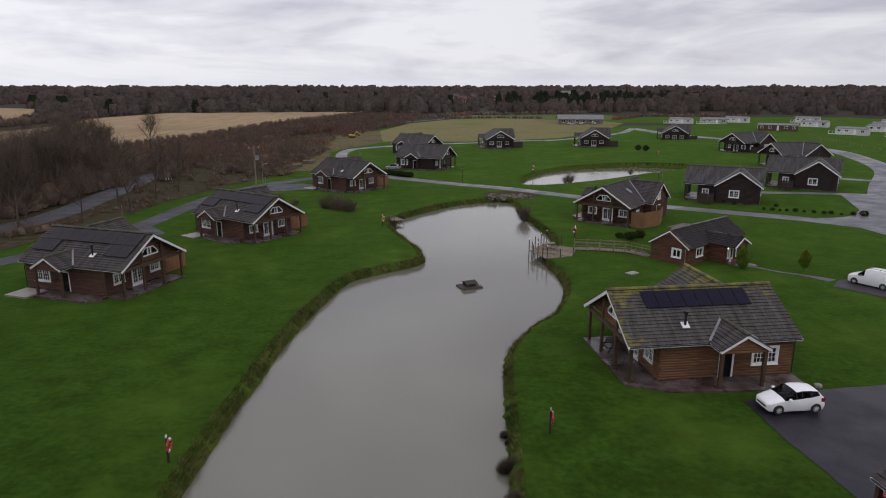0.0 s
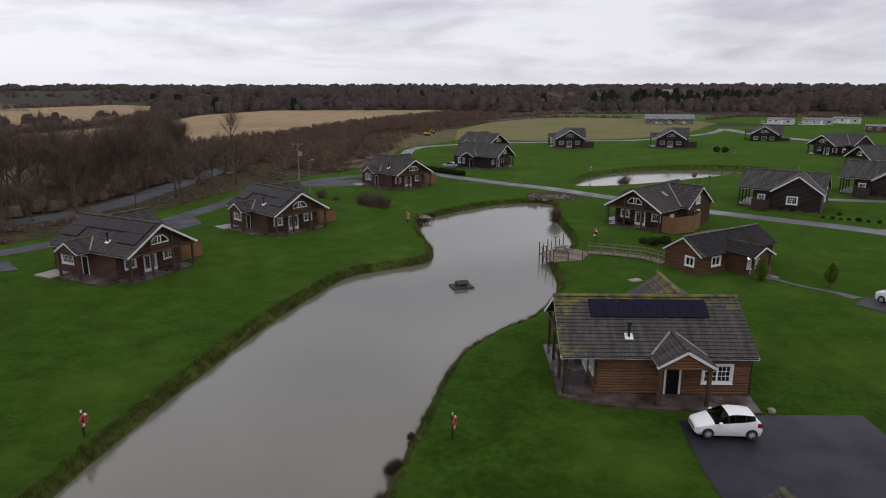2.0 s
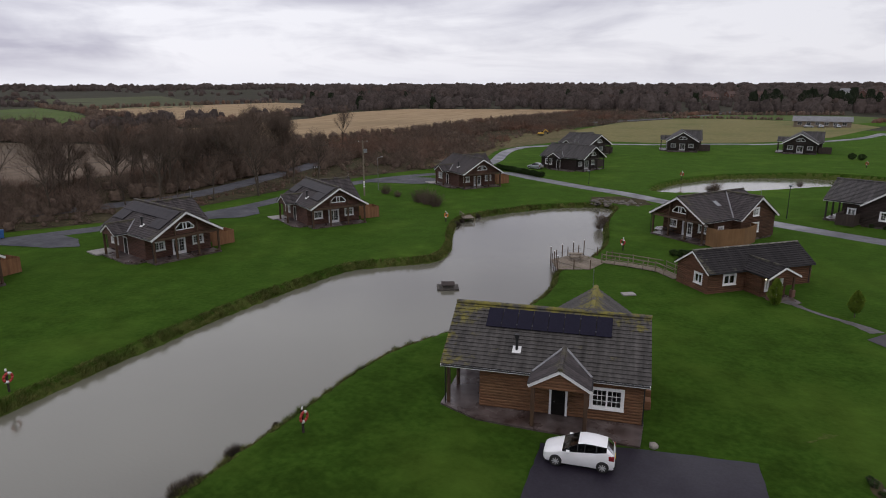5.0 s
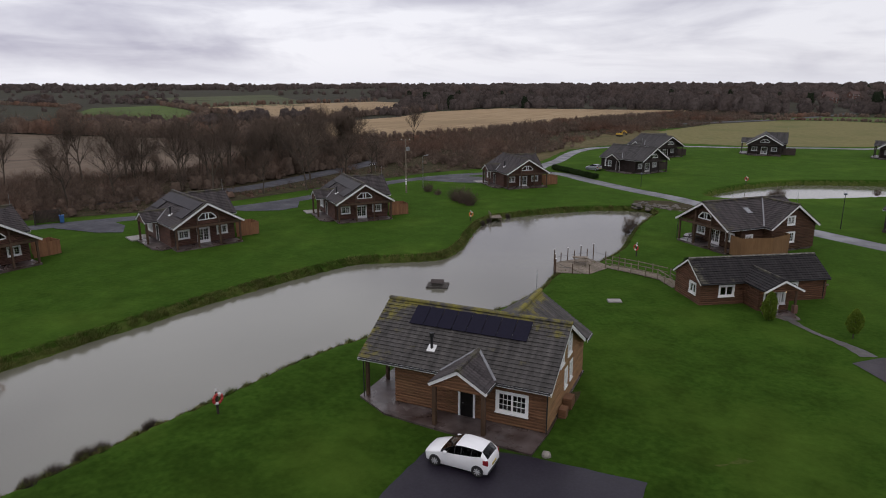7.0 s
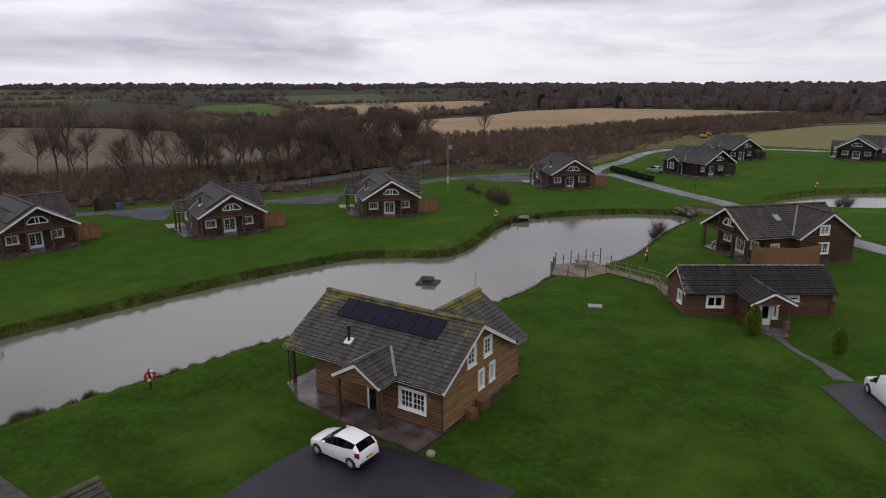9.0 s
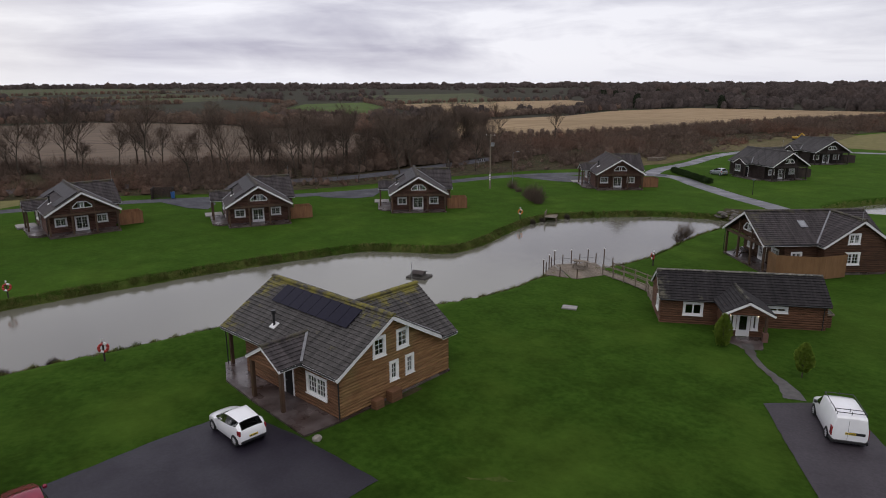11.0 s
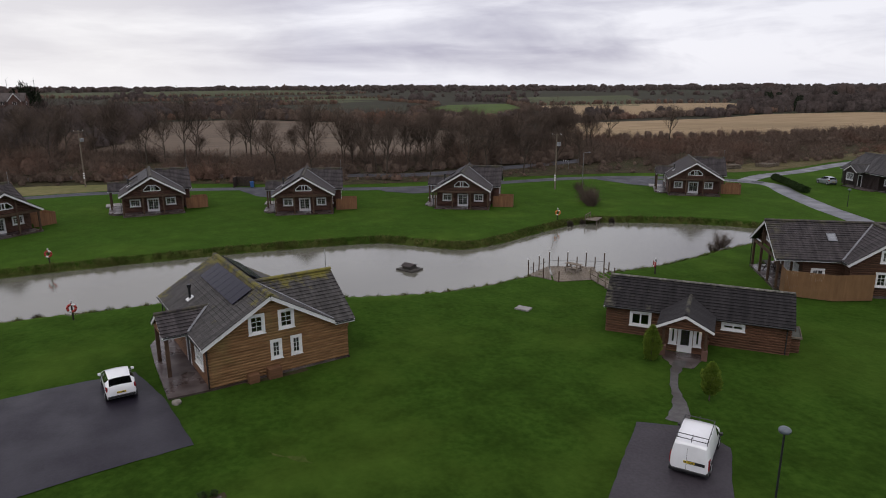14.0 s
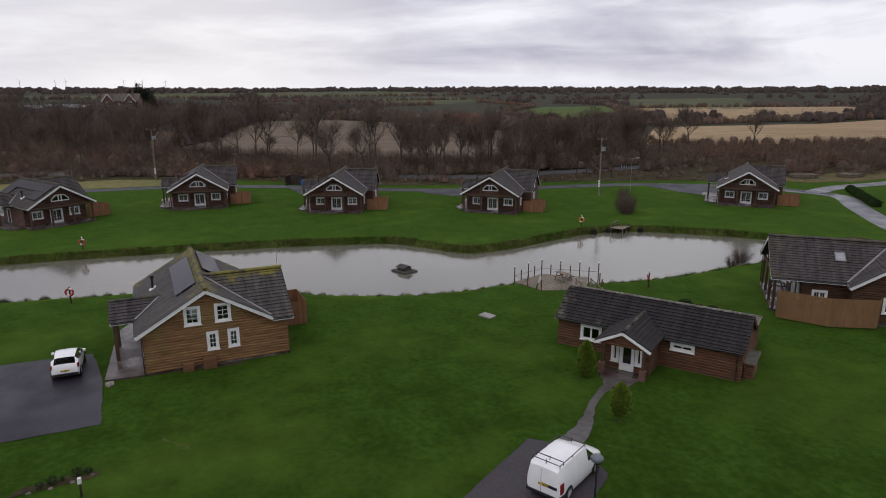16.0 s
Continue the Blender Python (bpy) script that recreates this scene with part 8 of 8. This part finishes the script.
M_GREYSHEET = surface("grey_sheet_roof", (0.15, 0.15, 0.16), (0.21, 0.21, 0.22), 1.0, 0.6, 0.05, 0.3)
M_OLDTILE = surface("old_brown_tiles", (0.070, 0.056, 0.050), (0.120, 0.098, 0.088), 1.0, 0.8, 0.1, 0.2)
M_REDTILE = surface("red_tile_roof", (0.075, 0.045, 0.038), (0.115, 0.068, 0.055), 1.0, 0.8, 0.1, 0.2)
cream = caravan(11, 4, M_CARAVAN, M_GREYSHEET, "cream static caravan with grey roof and veranda")
cream.matrix_basis = pose(118, 329, level(118, 329), 0, 0, -42)
for x, y, a in ((149, 336, -40), (169, 301, -50), (158, 255, -50), (171, 241, -50), (192, 286, -45), (180, 270, -48), (209, 306, -40), (184, 335, -38), (200, 261, -45)):
    copy_thing(cream, pose(x, y, level(x, y), 0, 0, a))
sage = caravan(12, 4.2, M_SAGE, M_GREYSHEET, "sage green static caravan with veranda")
sage.matrix_basis = pose(132, 324, level(132, 324), 0, 0, -20)
brown_van = caravan(15, 5, M_REDLOG, M_GREYSHEET, "long brown timber park lodge", False)
brown_van.matrix_basis = pose(140, 277, level(140, 277), 0, 0, -24)
cafe = thing("park_building", "low grey-roofed reception building", "building")
roofed_box(cafe, 22, 9, 2.8, 4.6, M_WEATHERED, M_GREYSHEET, 0.6)
for i in range(6):
    plain_window(cafe, -8.5 + i * 3.4, -4.5, 0.9, 1.6, 1.3, 0, -1, M_WHITE)
cafe.matrix_basis = pose(70, 340, level(70, 340), 0, 0, -6)


def house(L, W, wall_m, roof_m, label, gables=0, low=-0.2):
    top = thing("house", label, "house", "houses")
    roofed_box(top, L, W, 5.2, 8.2, wall_m, roof_m, 0.4, low=low)
    for i in range(3):
        x = -L / 2 + (i + 0.5) * L / 3
        for z in (0.9, 3.5):
            plain_window(top, x, -W / 2, z, 1.3, 1.3, 0, -1, M_WHITE)
            plain_window(top, x, W / 2, z, 1.3, 1.3, 0, 1, M_WHITE)
    for e in (-1, 1):
        plain_window(top, e * L / 2, 0, 3.5, 1.3, 1.3, e, 0, M_WHITE)
    bm = bmesh.new()
    bevelled(bm, L * 0.3 - 0.4, L * 0.3 + 0.4, -0.35, 0.35, 6.5, 9.4, 0.04)
    part("chimney", bm, M_BRICK, top)
    for g in range(gables):
        x = (-0.3 + 0.6 * g) * L
        bm = bmesh.new()
        y0 = -W / 2 - 1.2
        tri_ = [(x - 2.2, y0, 5.0), (x + 2.2, y0, 5.0), (x, y0, 7.8)]
        f = [bm.verts.new(p) for p in tri_]
        b = [bm.verts.new((p[0], 0, p[2])) for p in tri_]
        base = [bm.verts.new((x - 2.2, y0, -0.2)), bm.verts.new((x + 2.2, y0, -0.2)), bm.verts.new((x + 2.2, 0, -0.2)), bm.verts.new((x - 2.2, 0, -0.2))]
        bm.faces.new(f); bm.faces.new((base[0], base[1], f[1], f[0])); bm.faces.new((base[1], base[2], b[1], f[1])); bm.faces.new((base[3], base[0], f[0], b[0]))
        part("gable_bay", bm, wall_m, top)
        for sgn in (-1, 1):
            bm = bmesh.new()
            bar(bm, (x + sgn * 1.15, y0 - 0.3, 6.55), (x + sgn * 1.15, 0.5, 6.55), 3.9, 0.14, up=(sgn * 0.785, 0, 0.62))
            part("gable_roof", bm, roof_m, top)
            barge(top, (x, y0 - 0.35, 7.95), (x + sgn * 2.5, y0 - 0.35, 4.8))
        plain_window(top, x, y0, 3.3, 1.4, 1.4, 0, -1, M_WHITE)
        plain_window(top, x, y0, 0.8, 1.4, 1.4, 0, -1, M_WHITE)
    return top


brick_house = house(15, 8, M_BRICK, M_OLDTILE, "large brick house with twin white gables", 2, -9.0)
brick_house.matrix_basis = pose(-305, -3, 7.2, 0, 0, 82) @ Matrix.Diagonal((1.15, 1.15, 1.15, 1))
village_house = house(10, 7, M_BRICK, M_REDTILE, "red-roofed brick house among far trees")
village_house.matrix_basis = pose(20, 720, level(20, 720), 0, 0, 20)
for i in range(11):
    x, y = rs.uniform(-10, 190), rs.uniform(640, 860)
    copy_thing(village_house, pose(x, y, level(x, y) + 1, 0, 0, rs.uniform(0, 180)))
white_house = house(11, 7, M_CARAVAN, M_GREYSHEET, "white-rendered house among far trees")
white_house.matrix_basis = pose(146, 800, level(146, 800) + 3, 0, 0, 10)
for x, y, a in ((-380, -62, 60), (-400, -55, 85)):
    copy_thing(white_house, pose(x, y, level(x, y) + 1, 0, 0, a))
barn = thing("barn", "long low pale-roofed barn", "barn")
roofed_box(barn, 24, 12, 6, 8, M_WEATHERED, M_STEEL, 0.4)
barn.matrix_basis = pose(-400, -44, level(-400, -44) + 1, 0, 0, 80)
mounds("yew_tree", [(-322, 3.5, 21.5, 11), (-324, 7.5, 19, 9), (-320, -0.5, 18.5, 8)], M_EVERGREEN, "large dark domed evergreen beside a house", "tree", 2200, 1.3, 0.16, seed=12, segs=10, body=0.75)


def wind_turbine(turn):
    top = thing("wind_turbine", "slim pale wind turbine on the far horizon", "wind turbine", "wind turbines")
    bm = bmesh.new()
    rod(bm, (0, 0, -4), (0, 0, 50), 1.1, 0.7, 8)
    part("tower", bm, M_LEAD, top)
    bm = bmesh.new()
    bevelled(bm, -1.2, 3.2, -1.1, 1.1, 49.5, 51.8, 0.3)
    part("nacelle", bm, M_LEAD, top)
    for k in range(3):
        a = radians(turn + 120 * k)
        bm = bmesh.new()
        rod(bm, (3.6, 0, 50.6), (3.6, 15 * math.cos(a), 50.6 + 15 * math.sin(a)), 0.45, 0.15, 5)
        part("blade", bm, M_LEAD, top)
    return top


for k, (x, y) in enumerate(((-2348, -584), (-2371, -490), (-2377, -461), (-2406, -293), (-2413, -237), (-2421, -164))):
    wind_turbine(25 + 37 * k).matrix_basis = pose(x, y, level(x, y), 0, 0, 10) @ Matrix.Diagonal((0.66, 0.66, 0.66, 1))


def excavator():
    top = thing("excavator", "yellow tracked excavator with folded arm", "excavator")
    for y in (-1.1, 1.1):
        bm = bmesh.new()
        bevelled(bm, -1.8, 1.8, y - 0.3, y + 0.3, 0, 0.8, 0.2)
        part("track", bm, M_RUBBER, top)
    bm = bmesh.new()
    bevelled(bm, -1.9, 1.3, -1.25, 1.25, 0.95, 2.0, 0.12)
    part("body", bm, M_YELLOW, top)
    bm = bmesh.new()
    bevelled(bm, 0.1, 1.5, 0.2, 1.2, 2.0, 3.0, 0.1)
    part("cab", bm, M_DARKPANE, top)
    bm = bmesh.new()
    bar(bm, (1.2, -0.3, 1.8), (3.2, -0.3, 3.9), 0.4, 0.5)
    bar(bm, (3.1, -0.3, 3.9), (5.0, -0.3, 2.4), 0.35, 0.45)
    part("boom", bm, M_YELLOW, top)
    bm = bmesh.new()
    bevelled(bm, 4.4, 5.3, -0.8, 0.2, 1.2, 2.2, 0.15)
    part("bucket", bm, M_BLACK, top)
    return top


excavator().matrix_basis = pose(-35.5, 258, level(-35.5, 258), 0, 0, -15) @ Matrix.Diagonal((0.62, 0.62, 0.62, 1))


def timber_frame():
    top = thing("timber_stack", "low stack of old timber sleepers", "timber")
    for k in range(5):
        for i in range(5):
            bm = bmesh.new()
            y = -1.5 + i * 0.6
            if k % 2 == 0:
                box(bm, -2.6, 2.6, y, y + 0.28, k * 0.2, k * 0.2 + 0.19)
            else:
                box(bm, -2.4 + i * 1.1, -2.1 + i * 1.1, -1.5, 1.4, k * 0.2, k * 0.2 + 0.19)
            part("sleeper", bm, M_WEATHERED, top)
    return top


stack = timber_frame()
stack.matrix_basis = pose(-38, 164.5, 0.5, 0, 0, 70)
copy_thing(stack, pose(-36, 175, 0.5, 0, 0, 95))


def post_fence():
    top = thing("post_fence", "line of short pale timber fence posts", "fence")
    line = [(136, 246), (134, 230), (131, 210), (127.5, 188)]
    for (ax, ay), (bx, by) in zip(line, line[1:]):
        for i in range(8):
            x, y = ax + (bx - ax) * i / 8, ay + (by - ay) * i / 8
            bm = bmesh.new()
            bevelled(bm, x - 0.06, x + 0.06, y - 0.06, y + 0.06, level(x, y) - 0.1, level(x, y) + 0.9, 0.015)
            part("post", bm, M_WEATHERED, top)
        bm = bmesh.new()
        bar(bm, (ax, ay, level(ax, ay) + 0.8), (bx, by, level(bx, by) + 0.8), 0.04, 0.06)
        part("rail", bm, M_WEATHERED, top)


post_fence()
